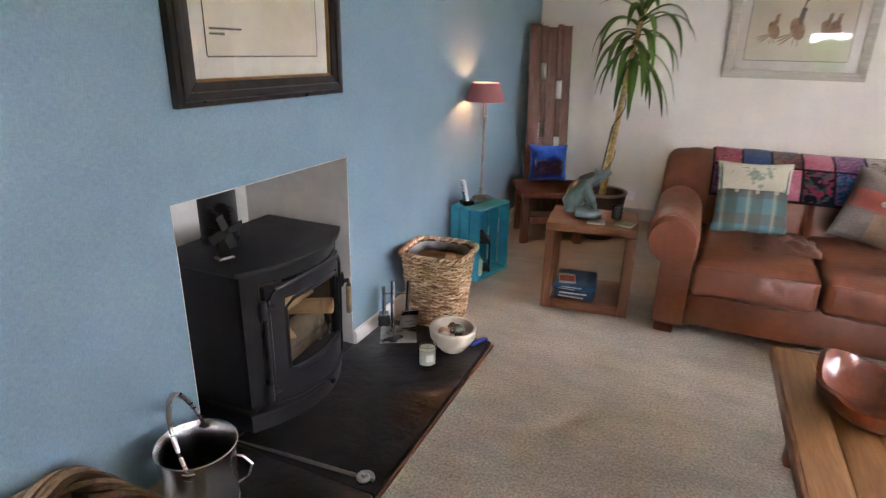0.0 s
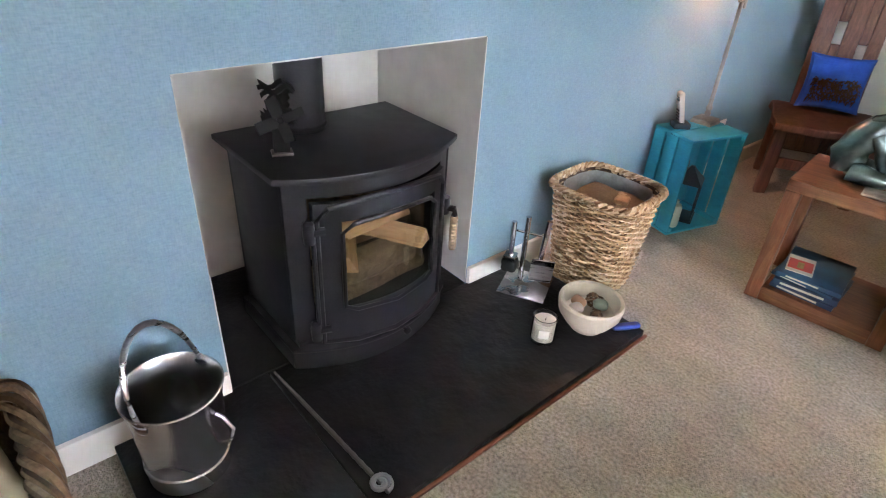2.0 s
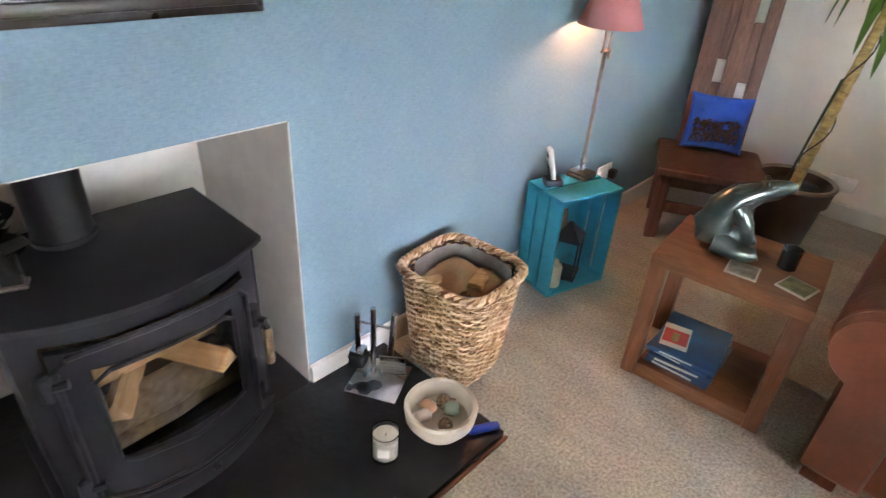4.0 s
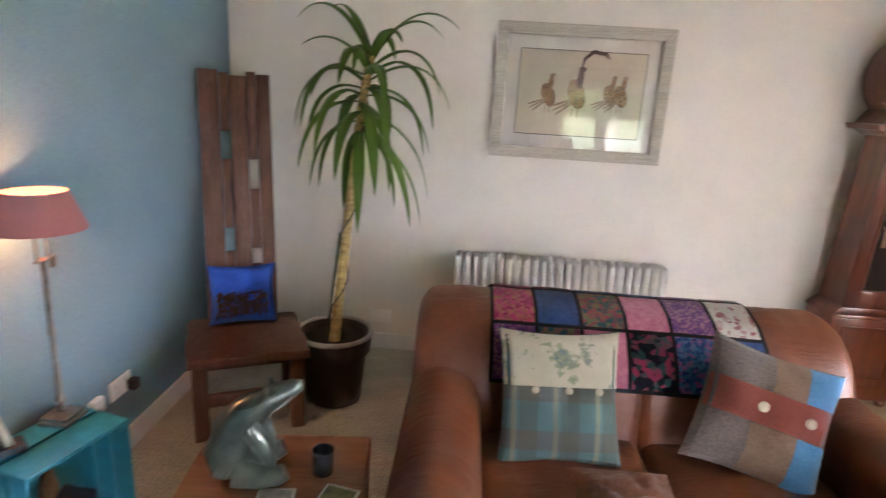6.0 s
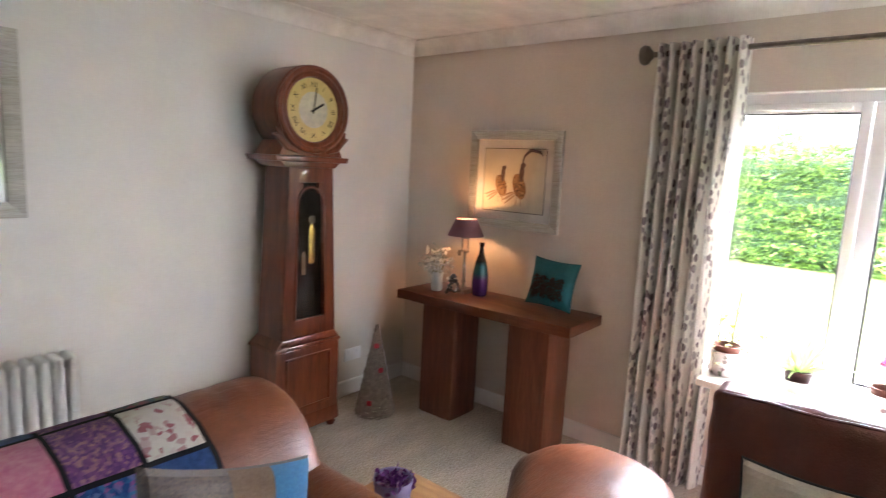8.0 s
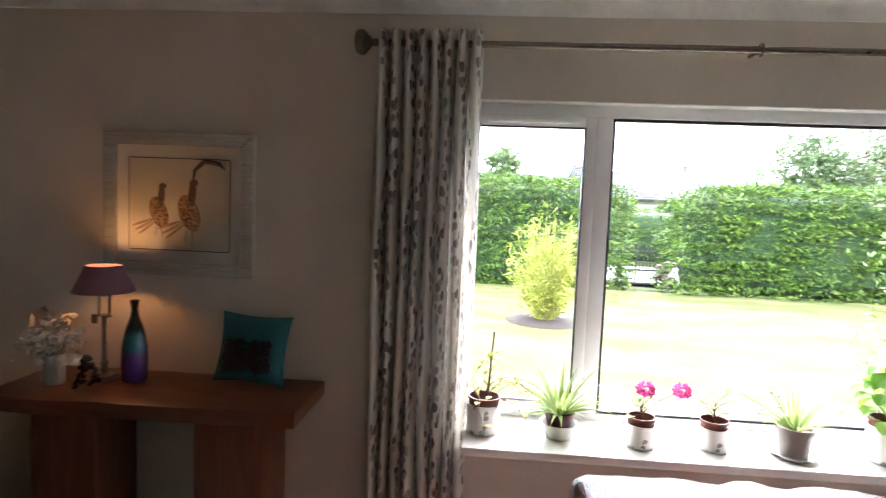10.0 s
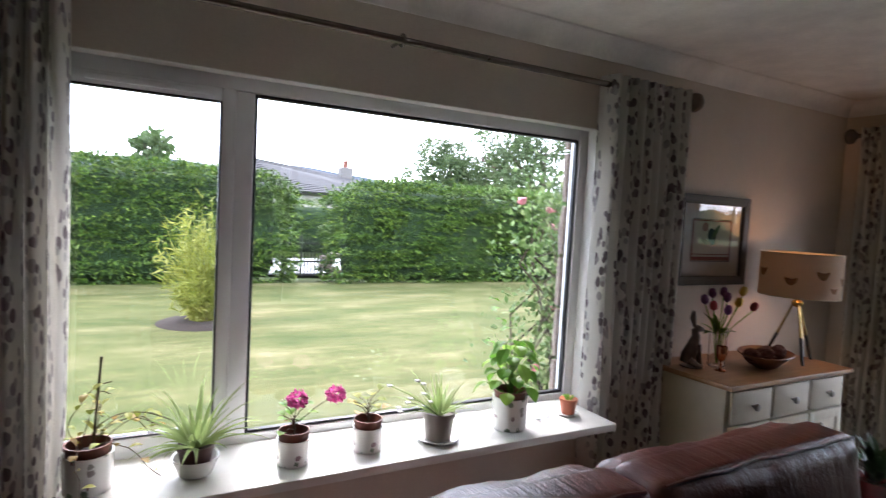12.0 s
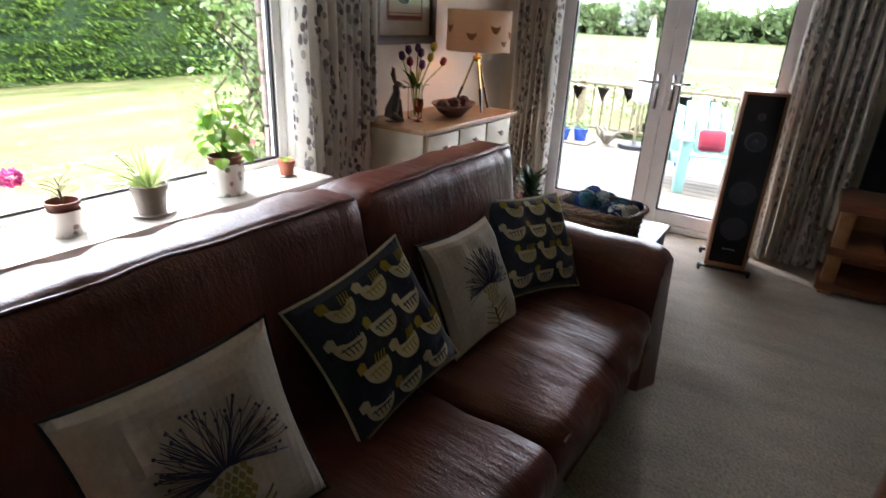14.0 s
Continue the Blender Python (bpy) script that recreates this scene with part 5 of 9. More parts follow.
M["dark_pipe"] = mat("charcoal_piping", (0.03, 0.03, 0.035), None, 60, 0.9)


def motif_cushion(m, size):
    """Navy cushion printed with rows of rounded cream bowl shapes under mustard crests."""
    W, H, T = size, size, 0.13
    cu = cushion("navy cushion printed with cream rounded motifs, on the dark sofa", m, W, H, T, M["navy_cloth"], M["cream_print"])
    for r in range(4):
        for c in range(3):
            u0 = -0.62 + c * 0.56 + (0.18 if r % 2 else 0.0)
            v0 = -0.72 + r * 0.46
            if u0 > 0.80:
                continue
            pts = [(u0 - 0.22, v0 + 0.12)] + [(u0 - 0.22 * math.cos(a), v0 + 0.10 - 0.24 * math.sin(a)) for a in [i * math.pi / 12 for i in range(13)]] + [(u0 + 0.22, v0 + 0.12)]
            if v0 < -0.8 or v0 > 0.8:
                continue
            pts = [(max(-0.96, min(0.96, a)), max(-0.96, min(0.96, q))) for a, q in pts]
            body = part("motif", blob_on(W, H, T, pts), M["cream_print"], cu)
            neck = [(u0 - 0.27, v0 + 0.10), (u0 - 0.14, v0 + 0.10), (u0 - 0.13, v0 + 0.22), (u0 - 0.19, v0 + 0.25), (u0 - 0.28, v0 + 0.20)]
            part("crest", blob_on(W, H, T, [(max(-0.97, a), min(0.97, q)) for a, q in neck]), M["mustard"] if (r + c) % 2 else M["cream_print"], cu)
            st = bmesh.new()
            for k in range(4):
                stroke_on(W, H, T, (u0 + 0.02 + k * 0.045, v0 + 0.10), (u0 + 0.06 + k * 0.05, v0 + 0.22), 0.0022, st, 0.003)
                stroke_on(W, H, T, (u0 - 0.12 + k * 0.07, v0 + 0.06), (u0 - 0.08 + k * 0.06, v0 - 0.06), 0.0016, st, 0.0045)
            stroke_on(W, H, T, (u0 - 0.15, v0 + 0.03), (u0 + 0.16, v0 + 0.05), 0.0016, st, 0.0045)
            tagged(part("feathering", st, M["ink"] if r % 2 == 0 else M["mustard"], cu), kind="stuff")
    return cu


def thistle_cushion(m, size):
    W, H, T = size, size, 0.12
    rr = random.Random(int(size * 1000))
    cu = cushion("natural linen cushion with a printed blue thistle head", m, W, H, T, M["linen"], M["dark_pipe"])
    st = bmesh.new()
    for i in range(120):
        a = math.pi * (-0.12 + 1.24 * rr.random())
        L = rr.uniform(0.42, 0.70)
        q = (0.05 + L * math.cos(a), -0.02 + L * math.sin(a) * 0.95)
        stroke_on(W, H, T, (0.05 + 0.05 * math.cos(a), -0.05), q, 0.0008, st, 0.002, rr.uniform(-0.06, 0.06))
        if i % 3 == 0:
            p = pillow_point(q[0], q[1], W, H, T, 1)
            lathe([(0.001, 0), (0.0035, 0.002), (0.001, 0.004)], 6, st, Matrix.Translation(p))
    part("thistle_tuft", st, M["ink"], cu, "fine indigo printed strokes")
    hd = bmesh.new()
    for r in range(5):
        for c in range(5):
            u, v = 0.05 + (c - 2) * 0.085 * (1 - 0.08 * r) + (0.04 if r % 2 else 0), -0.12 - r * 0.075
            merge(hd, blob_on(W, H, T, [(u - 0.038, v), (u, v - 0.05), (u + 0.038, v), (u, v + 0.05)], 0.003))
    part("thistle_head", hd, M["olive"], cu, "olive printed scales")
    lf = bmesh.new()
    stroke_on(W, H, T, (0.08, -0.5), (0.12, -0.93), 0.003, lf, 0.002)
    for i in range(7):
        v = -0.55 - i * 0.05
        s = 1 if i % 2 else -1
        stroke_on(W, H, T, (0.10, v), (0.10 + s * 0.30, v + 0.16), 0.0022, lf, 0.002, 0.03)
    part("thistle_leaves", lf, M["olive"], cu)
    return cu


thistle_cushion(lean(3.425, 0.455, 0.655, -101.5, 21, 6), 0.385)
motif_cushion(lean(3.44, -0.045, 0.665, -103.5, 27, 15.5), 0.37)
thistle_cushion(lean(3.44, -0.49, 0.636, -93.5, 25, 1), 0.36)
motif_cushion(lean(3.44, -0.92, 0.637, -113, 32, -3), 0.37)


# ---- hearth corner ----
stove = thing("wood_stove", "black cast iron log stove with a bowed glass door, unlit", "stove")
def bowed(y0, y1, x_back, x_side, bow, z0, z1, n=14, bm=None):
    """A block whose front swells towards the room."""
    b = bmesh.new()
    def ring(z):
        pts = [(x_back, y0, z)]
        for i in range(n + 1):
            s = i / n
            pts.append((x_side + bow * (1 - (2 * s - 1) ** 2), y0 + (y1 - y0) * s, z))
        pts.append((x_back, y1, z))
        return [b.verts.new(p) for p in pts]
    a, c = ring(z0), ring(z1)
    k = len(a)
    for i in range(k):
        b.faces.new((a[i], a[(i + 1) % k], c[(i + 1) % k], c[i]))
    b.faces.new(list(reversed(a)))
    b.faces.new(c)
    bmesh.ops.recalc_face_normals(b, faces=b.faces)
    bmesh.ops.bevel(b, geom=[e for e in b.edges if abs(e.verts[0].co.z - e.verts[1].co.z) < 1e-5], offset=0.004, segments=2, profile=0.5, affect="EDGES")
    return merge(bm, b)


def bow_x(y, y0=-0.775, y1=-0.165, side=0.035, bow=0.11):
    s = (y - y0) / (y1 - y0)
    return side + bow * (1 - (2 * s - 1) ** 2)


def front_piece(y0, y1, z0, z1, out, thick, n=10, bev=0.004):
    rows = []
    b = bmesh.new()
    cols = []
    for i in range(n + 1):
        y = y0 + (y1 - y0) * i / n
        x = bow_x(y) + out
        cols.append([b.verts.new((x, y, z0)), b.verts.new((x, y, z1)), b.verts.new((x - thick, y, z1)), b.verts.new((x - thick, y, z0))])
    for p, q in zip(cols, cols[1:]):
        for k in range(4):
            b.faces.new((p[k], p[(k + 1) % 4], q[(k + 1) % 4], q[k]))
    b.faces.new(cols[0])
    b.faces.new(list(reversed(cols[-1])))
    bmesh.ops.recalc_face_normals(b, faces=b.faces)
    return b


body = box(-0.33, -0.313, -0.765, -0.165, 0.12, 0.685)
for y0, y1 in ((-0.765, -0.745), (-0.185, -0.165)):
    box(-0.33, 0.03, y0, y1, 0.10, 0.685, 0.003, bm=body)
box(-0.33, 0.05, -0.765, -0.165, 0.10, 0.13, bm=body)
part("body", body, M["iron"], stove)
part("top_plate", bowed(-0.795, -0.145, -0.36, 0.045, 0.105, 0.685, 0.705), M["iron"], stove)
part("plinth", bowed(-0.785, -0.175, -0.33, 0.045, 0.105, 0.032, 0.105), M["iron"], stove)
part("ash_lip", bowed(-0.79, -0.17, -0.30, 0.052, 0.108, 0.105, 0.118), M["iron"], stove)
for y0, y1, z0, z1 in ((-0.765, -0.71, 0.118, 0.685), (-0.23, -0.165, 0.118, 0.685), (-0.71, -0.23, 0.635, 0.685)):
    part("front_panel", front_piece(y0, y1, z0, z1, -0.012, 0.02), M["iron"], stove)
door = part("door", front_piece(-0.705, -0.235, 0.13, 0.255, 0.008, 0.02), M["iron"], stove)
for y0, y1, z0, z1 in ((-0.705, -0.635, 0.255, 0.625), (-0.29, -0.235, 0.255, 0.625), (-0.635, -0.29, 0.565, 0.625)):
    part("door_bar", front_piece(y0, y1, z0, z1, 0.008, 0.02), M["iron"], door)
fr = [(bow_x(y) + 0.012, y, z) for y, z in [(-0.635, 0.27), (-0.635, 0.40), (-0.635, 0.53), (-0.60, 0.557), (-0.53, 0.567), (-0.46, 0.57), (-0.39, 0.567), (-0.32, 0.557), (-0.29, 0.53), (-0.29, 0.40), (-0.29, 0.27), (-0.33, 0.252), (-0.46, 0.245), (-0.60, 0.252)]]
part("glass_bead", tube(fr, 0.007, 8, closed=True), M["iron"], door)
fr = [(bow_x(y) + 0.012, y, z) for y, z in [(-0.70, 0.14), (-0.70, 0.35), (-0.70, 0.575), (-0.67, 0.612), (-0.57, 0.632), (-0.47, 0.636), (-0.37, 0.632), (-0.27, 0.612), (-0.24, 0.575), (-0.24, 0.35), (-0.24, 0.14), (-0.35, 0.134), (-0.47, 0.132), (-0.60, 0.134)]]
part("door_rim", tube(fr, 0.009, 8, closed=True), M["iron"], door)
M["stove_glass"] = glass("smoked_stove_glass", (0.93, 0.87, 0.78))
gp = part("door_glass", front_piece(-0.64, -0.285, 0.248, 0.572, -0.006, 0.005, 12), M["stove_glass"], door, "smoke-tinted glass")
gp.visible_shadow = False
for z in (0.19, 0.54):
    hb = lathe([(0.016, -0.032), (0.018, 0.0), (0.016, 0.032), (0.008, 0.04)], 12, m=Matrix.Translation((bow_x(-0.72) + 0.018, -0.722, z)))
    tube([(bow_x(-0.72) + 0.018, -0.722, z), (bow_x(-0.69) + 0.02, -0.68, z + 0.004)], 0.013, 8, hb)
    part("hinge", hb, M["iron"], stove)
part("hinge_rod", tube([(bow_x(-0.71) + 0.016, -0.712, 0.19), (bow_x(-0.71) + 0.016, -0.712, 0.54)], 0.008, 8), M["iron"], stove)
M["coil"] = mat("brass_coil", (0.30, 0.22, 0.12), (0.16, 0.11, 0.06), 60, 0.4, 0.7)
hd = tube([(bow_x(-0.21) + 0.01, -0.215, 0.47), (bow_x(-0.21) + 0.05, -0.200, 0.475), (bow_x(-0.2) + 0.055, -0.197, 0.45)], 0.012, 8)
lathe([(0.02, -0.03), (0.024, 0.0), (0.02, 0.03)], 12, hd, Matrix.Translation((bow_x(-0.21) + 0.012, -0.215, 0.48)))
handle = part("handle", hd, M["iron"], door)
part("grip", lathe([(0.012, 0.0)] + [(0.0125 + 0.0022 * (i % 2), 0.006 + i * 0.006) for i in range(20)] + [(0.012, 0.13)], 12, m=Matrix.Translation((bow_x(-0.2) + 0.055, -0.197, 0.318))), M["coil"], door, "brass coil grip")
part("air_knob", lathe([(0.006, 0.0), (0.006, 0.02), (0.014, 0.026), (0.012, 0.036), (0.003, 0.04)], 12, m=Matrix.Translation((bow_x(-0.46) - 0.0, -0.43, 0.105)) @ pose(0, 0, 0, 0, 90, 0)), M["iron"], stove)
part("firebrick", box(-0.30, -0.27, -0.74, -0.19, 0.13, 0.60, 0.003), mat("pale_firebrick", (0.34, 0.25, 0.16), (0.24, 0.17, 0.11), 12, 0.9), stove, "pale soot-stained firebrick")
part("grate", box(-0.27, 0.06, -0.72, -0.20, 0.13, 0.20, 0.004), M["soot"], stove)
part("flue_pipe", lathe([(0.088, 0.705), (0.092, 0.72), (0.086, 0.725), (0.086, 0.99)], 28, m=Matrix.Translation((-0.27, -0.535, 0)) @ Matrix.Diagonal((0.86, 0.86, 1, 1))), M["iron"], stove)
M["split_log"] = wood("split_pale_log", (0.30, 0.19, 0.10), (0.45, 0.30, 0.16), (0.56, 0.41, 0.24), 1, 1.2, 0.8)
M["log_bark"] = mat("mossy_bark", (0.20, 0.17, 0.11), (0.09, 0.075, 0.05), 40, 0.95, bump=0.7, dist=0.01)
def log(x, y, z, rz, ry, L, r, split=False):
    th = thing("log", "split pale firewood log inside the stove" if split else "bark-covered firewood log inside the stove", "log", pose(x, y, z, 0, ry, rz), "logs in the stove")
    if split:
        b = bmesh.new()
        pr = [(0.0, r), (-r, -r * 0.5), (r * 0.9, -r * 0.6)]
        e = [[b.verts.new((px + 0.006 * s, s * L / 2, pz)) for px, pz in pr] for s in (-1, 1)]
        for i in range(3):
            b.faces.new((e[0][i], e[0][(i + 1) % 3], e[1][(i + 1) % 3], e[1][i]))
        b.faces.new(e[0]); b.faces.new(e[1])
        bmesh.ops.recalc_face_normals(b, faces=b.faces)
        bmesh.ops.bevel(b, geom=list(b.edges), offset=0.006, segments=2, profile=0.5, affect="EDGES")
        part("wood", b, M["split_log"], th)
    else:
        part("bark", tube([(0, -L / 2, 0), (0.004, -L / 4, 0.004), (0, 0, 0), (-0.004, L / 4, 0.003), (0, L / 2, 0)], [r * 0.95, r, r * 1.02, r, r * 0.92], 12), M["log_bark"], th)


log(0.0, -0.46, 0.245, 4, 0, 0.42, 0.045)
log(-0.07, -0.46, 0.25, -3, 0, 0.44, 0.05)
log(0.02, -0.47, 0.325, 2, 0, 0.30, 0.055)
log(0.00, -0.55, 0.40, 62, 4, 0.26, 0.04, True)
log(0.00, -0.38, 0.40, -58, -4, 0.26, 0.04, True)
log(-0.03, -0.46, 0.455, 8, 0, 0.34, 0.045, True)

fan = thing("stove_fan", "small black heat-powered fan on the stove top", "fan", pose(-0.10, -0.69, 0.705, 0, 0, -20) @ Matrix.Diagonal((0.75, 0.75, 0.75, 1)))
part("base", box(-0.03, 0.03, -0.04, 0.04, 0.0, 0.012, 0.003), M["nickel"], fan, "pale metal foot")
part("stand", box(-0.018, 0.018, -0.03, 0.03, 0.012, 0.12, 0.003), M["soot"], fan)
for i in range(9):
    z, hw = 0.115 + i * 0.019, 0.052 + 0.012 * math.sin(i * 1.1)
    fin = [[(x, -hw + 2 * hw * k / 10, z + 0.012 * math.sin(k * 0.9 + i) + 0.05 * x) for k in range(11)] for x in (-0.04, 0.0, 0.035)]
    part("fin", thicken(sheet(fin), 0.0035), M["soot"], fan)
for i in range(4):
    a = i * 90 + 20
    part("blade", box(0.0, 0.003, -0.022, 0.022, 0.012, 0.09, 0.001, m=Matrix.Translation((0.05, 0, 0.15)) @ pose(0, 0, 0, a, 0, 0) @ pose(0, 0, 0, 0, 0, 22)), M["soot"], fan)
part("hub", lathe([(0.012, 0.0), (0.012, 0.02), (0.004, 0.024)], 12, m=Matrix.Translation((0.035, 0, 0.15)) @ pose(0, 0, 0, 0, 90, 0)), M["soot"], fan)

M["basket_lining"] = cloth_mat("grey_hessian", [(0.3, (0.30, 0.29, 0.28)), (0.7, (0.45, 0.44, 0.42))], 30)


def wicker_basket(name, label, m, w0, d0, w1, d1, h, rows, material, stakes=24, rim=0.016, strand=0.0075, category="basket", rods=3, square=3.6):
    th = thing(name, label, category, m)
    def at(a, f, off, z):
        c, s = math.cos(a), math.sin(a)
        r = (abs(c) ** square + abs(s) ** square) ** (-1 / square)
        return (c * r * ((w0 + (w1 - w0) * f) / 2 + off), s * r * ((d0 + (d1 - d0) * f) / 2 + off), z)
    n = stakes * 4
    rw = random.Random(rows * 31 + stakes)
    wv = bmesh.new()
    step = 2 * math.pi / stakes
    for k in range(rows):
        f = (k + 0.5) / rows
        for j in range(stakes):
            if (j + k) % 2:
                continue
            sag, fat = rw.uniform(-0.0018, 0.0018), strand * rw.uniform(0.86, 1.1)
            pts = []
            for q in range(9):
                t = -1.12 + 2.24 * q / 8
                pts.append(at((j + 0.5 + t) * step, f, strand * 1.05 * math.cos(math.pi * t), h * f + sag))
            tube(pts, fat, 6, wv)
    tagged(part("weave", wv, material, th), kind="stuff")
    # dark sheet behind the weave, the shade between strands put into its colour
    shade_shell = [[at(2 * math.pi * i / 48, f, -strand * 1.3, h * f) for i in range(49)] for f in (0.0, 0.5, 1.0)]
    part("inside", sheet(shade_shell), M["wicker_dark"], th)
    for j in range(stakes):
        a = step * (j + 0.5)
        part("stake", tube([at(a, 0.0, 0, 0.0), at(a, 1.0, 0, h)], strand * 0.9, 6), material, th)
    rm = bmesh.new()
    n = n if rods < 4 else 240
    for q in range(rods):
        pts = []
        for i in range(n):
            a = 2 * math.pi * i / n
            c, s = math.cos(a), math.sin(a)
            r = (abs(c) ** square + abs(s) ** square) ** (-1 / square)
            t = 2 * math.pi * (i / (7 if rods < 4 else 42) + q / rods)
            o = rim * 0.6 * math.cos(t)
            pts.append((c * r * (w1 / 2 + 0.008 + o), s * r * (d1 / 2 + 0.008 + o), h + rim * 0.6 * math.sin(t)))
        if rods < 4:
            tube(pts, rim * 0.62, 6, rm, closed=True)
        else:
            # every other rod is dark, standing in for shaded gaps in the plait
            part("rim_rod", tube(pts, rim * (0.20 + 0.03 * (q % 3)), 6, closed=True), M["willow_rod"] if q % 2 else M["wicker_dark"], th)
    if rods < 4:
        part("rim", rm, material, th, "twisted willow rim")
    part("bottom", box(-w0 / 2 + 0.01, w0 / 2 - 0.01, -d0 / 2 + 0.01, d0 / 2 - 0.01, 0.004, 0.016), material, th)
    return th


lb = wicker_basket("log_basket", "tall square willow log basket with a cloth lining", pose(0.245, 0.50, 0.002, 0, 0, 4), 0.27, 0.25, 0.35, 0.33, 0.42, 36, M["wicker"], 34, 0.015, 0.0057, square=4.6)
ln = bmesh.new()
rows = []
for k in range(5):
    f = k / 4
    row = []
    for i in range(33):
        a = 2 * math.pi * i / 32
        c, s = math.cos(a), math.sin(a)
        r = (abs(c) ** 3.6 + abs(s) ** 3.6) ** (-1 / 3.6)
        g = 0.006 * noise.noise(Vector((c * 6, s * 6, f * 3)))
        row.append((c * r * (0.155 - 0.012 * (1 - f) + g), s * r * (0.145 - 0.012 * (1 - f) + g), 0.27 + 0.145 * f))
    rows.append(row)
part("lining", thicken(sheet(rows), 0.003), M["basket_lining"], lb, "pale grey cloth lining")
part("filling", soft(-0.145, 0.145, -0.135, 0.135, 0.24, 0.365, 0.03, (0, 0, 0.02), 0.012, 12, 12), mat("hessian_sack", (0.30, 0.20, 0.115), (0.21, 0.135, 0.075), 120, 0.95, bump=0.4), lb, "brown sacking inside")
for i, (x, y, a) in enumerate(((-0.02, 0.02, 20), (0.03, -0.05, -35), (-0.05, -0.04, 70), (0.05, 0.05, 110))):
    part("kindling", soft(-0.09, 0.09, -0.03, 0.03, -0.012, 0.014, 0.01, wrinkle=0.004, cuts=5, m=pose(x, y, 0.335 + 0.012 * i, 4, 6 * (i - 1), a)), M["split_log"], lb, "split kindling")


def pine_cone(x, y, z, r, tilt=20):
    th = thing("pine_cone", "small brown pine cone", "pine cone", pose(x, y, z, tilt, 0, r * 900), "pine cones")
    b = bmesh.new()
    for k in range(7):
        f = k / 6
        rr = r * math.sin(math.pi * (0.18 + 0.74 * f))
        for i in range(8):
            a = 2 * math.pi * (i + 0.5 * (k % 2)) / 8
            lathe([(0.001, 0.0), (r * 0.24, r * 0.12), (r * 0.20, r * 0.22), (0.001, r * 0.24)], 5, b, Matrix.Translation((rr * 0.75 * math.cos(a), rr * 0.75 * math.sin(a), f * r * 2)) @ Matrix.Rotation(a, 4, "Z") @ Matrix.Rotation(radians(70 - 60 * f), 4, "Y"))
    part("scales", b, M["wicker_dark"], th, "", 0)
    return th


pine_cone(0.335, 0.42, 0.365, 0.022)
kb = wicker_basket("kindling_basket", "dark willow basket full of pale logs beside the hearth", pose(0.335, -1.675, 0.002), 0.52, 0.42, 0.55, 0.44, 0.365, 16, M["wicker_dark"], 24, 0.040, 0.0105, "basket", 8, 9.0)
for i in range(4):
    part("log", soft(-0.24, 0.24, -0.045, 0.045, -0.04, 0.045, 0.02, wrinkle=0.01, cuts=6, m=pose(0.0, -0.15 + i * 0.10, 0.325 + 0.02 * (i % 2), 8 * i, 0, 4 * i)), mat("pale_birch", (0.62, 0.52, 0.36), (0.5, 0.40, 0.26), 18, 0.8), kb, "pale split log")

sc = thing("coal_scuttle", "brushed steel coal scuttle with a raised swing handle, on the hearth", "scuttle", pose(0.195, -1.17, 0.03, 0, 0, 35) @ Matrix.Diagonal((0.94, 0.94, 0.94, 1)))
part("bucket", lathe([(0.105, 0.0), (0.11, 0.006), (0.11, 0.05), (0.114, 0.053), (0.114, 0.062), (0.11, 0.066), (0.118, 0.25), (0.127, 0.30), (0.130, 0.303), (0.127, 0.306), (0.122, 0.30), (0.114, 0.24), (0.104, 0.02), (0.01, 0.016)], 44), M["spun_steel"], sc)
part("handle", tube([(0.0, 0.122 * math.cos(a) , 0.285 + 0.20 * math.sin(a) ) for a in [i * math.pi / 16 for i in range(17)]], [0.006] * 3 + [0.008] * 11 + [0.006] * 3, 10, m=Matrix.Translation((0, 0, 0.285)) @ pose(0, 0, 0, 0, -16, 0) @ Matrix.Translation((0, 0, -0.285))), M["steel"], sc)
for s in (-1, 1):
    part("lug", lathe([(0.02, 0.0), (0.02, 0.006), (0.008, 0.01)], 12, m=Matrix.Translation((0, s * 0.118, 0.275)) @ pose(0, 0, 0, -90 * s, 0, 0)), M["steel"], sc)
part("tilt_handle", tube([(0.118, 0, 0.13), (0.15, 0, 0.15), (0.165, 0, 0.20), (0.14, 0, 0.235), (0.12, 0, 0.24)], 0.005, 8), M["steel"], sc)

pk = thing("poker", "black iron poker with a twisted shaft, lying on the hearth", "poker")
p0, p1 = Vector((0.02, -0.845, 0.036)), Vector((0.53, -0.815, 0.040))
tw = bmesh.new()
pts = [p0.lerp(p1, i / 30) for i in range(31)]
tube(pts, [0.0035 + 0.003 * min(1, i / 10) + (0.0012 * (i % 2) if i > 16 else 0) for i in range(31)], 8, tw)
part("shaft", tw, M["pewter"], pk)
part("curled_end", tube([(0.565 + 0.03 * math.cos(a) * (1 - a / 12), -0.815 + 0.03 * math.sin(a) * (1 - a / 12), 0.044) for a in [i * 0.5 for i in range(20)]], 0.009, 8), M["steel"], pk)

ts = thing("fireside_tools", "small steel fireside tool set with brush and shovel on a plate", "fire tools", pose(0.16, 0.185, 0.03, 0, 0, 28))
part("base_plate", box(-0.095, 0.095, -0.095, 0.095, 0.0, 0.006, 0.002), M["steel"], ts)
part("post", tube([(-0.03, 0.02, 0.006), (-0.03, 0.02, 0.30)], 0.011, 12), M["chrome"], ts)
part("hook_bar", tube([(-0.09, 0.02, 0.23), (0.05, 0.02, 0.23)], 0.005, 8), M["chrome"], ts)
part("brush_handle", tube([(-0.075, -0.01, 0.13), (-0.078, -0.005, 0.28)], 0.011, 10), M["chrome"], ts)
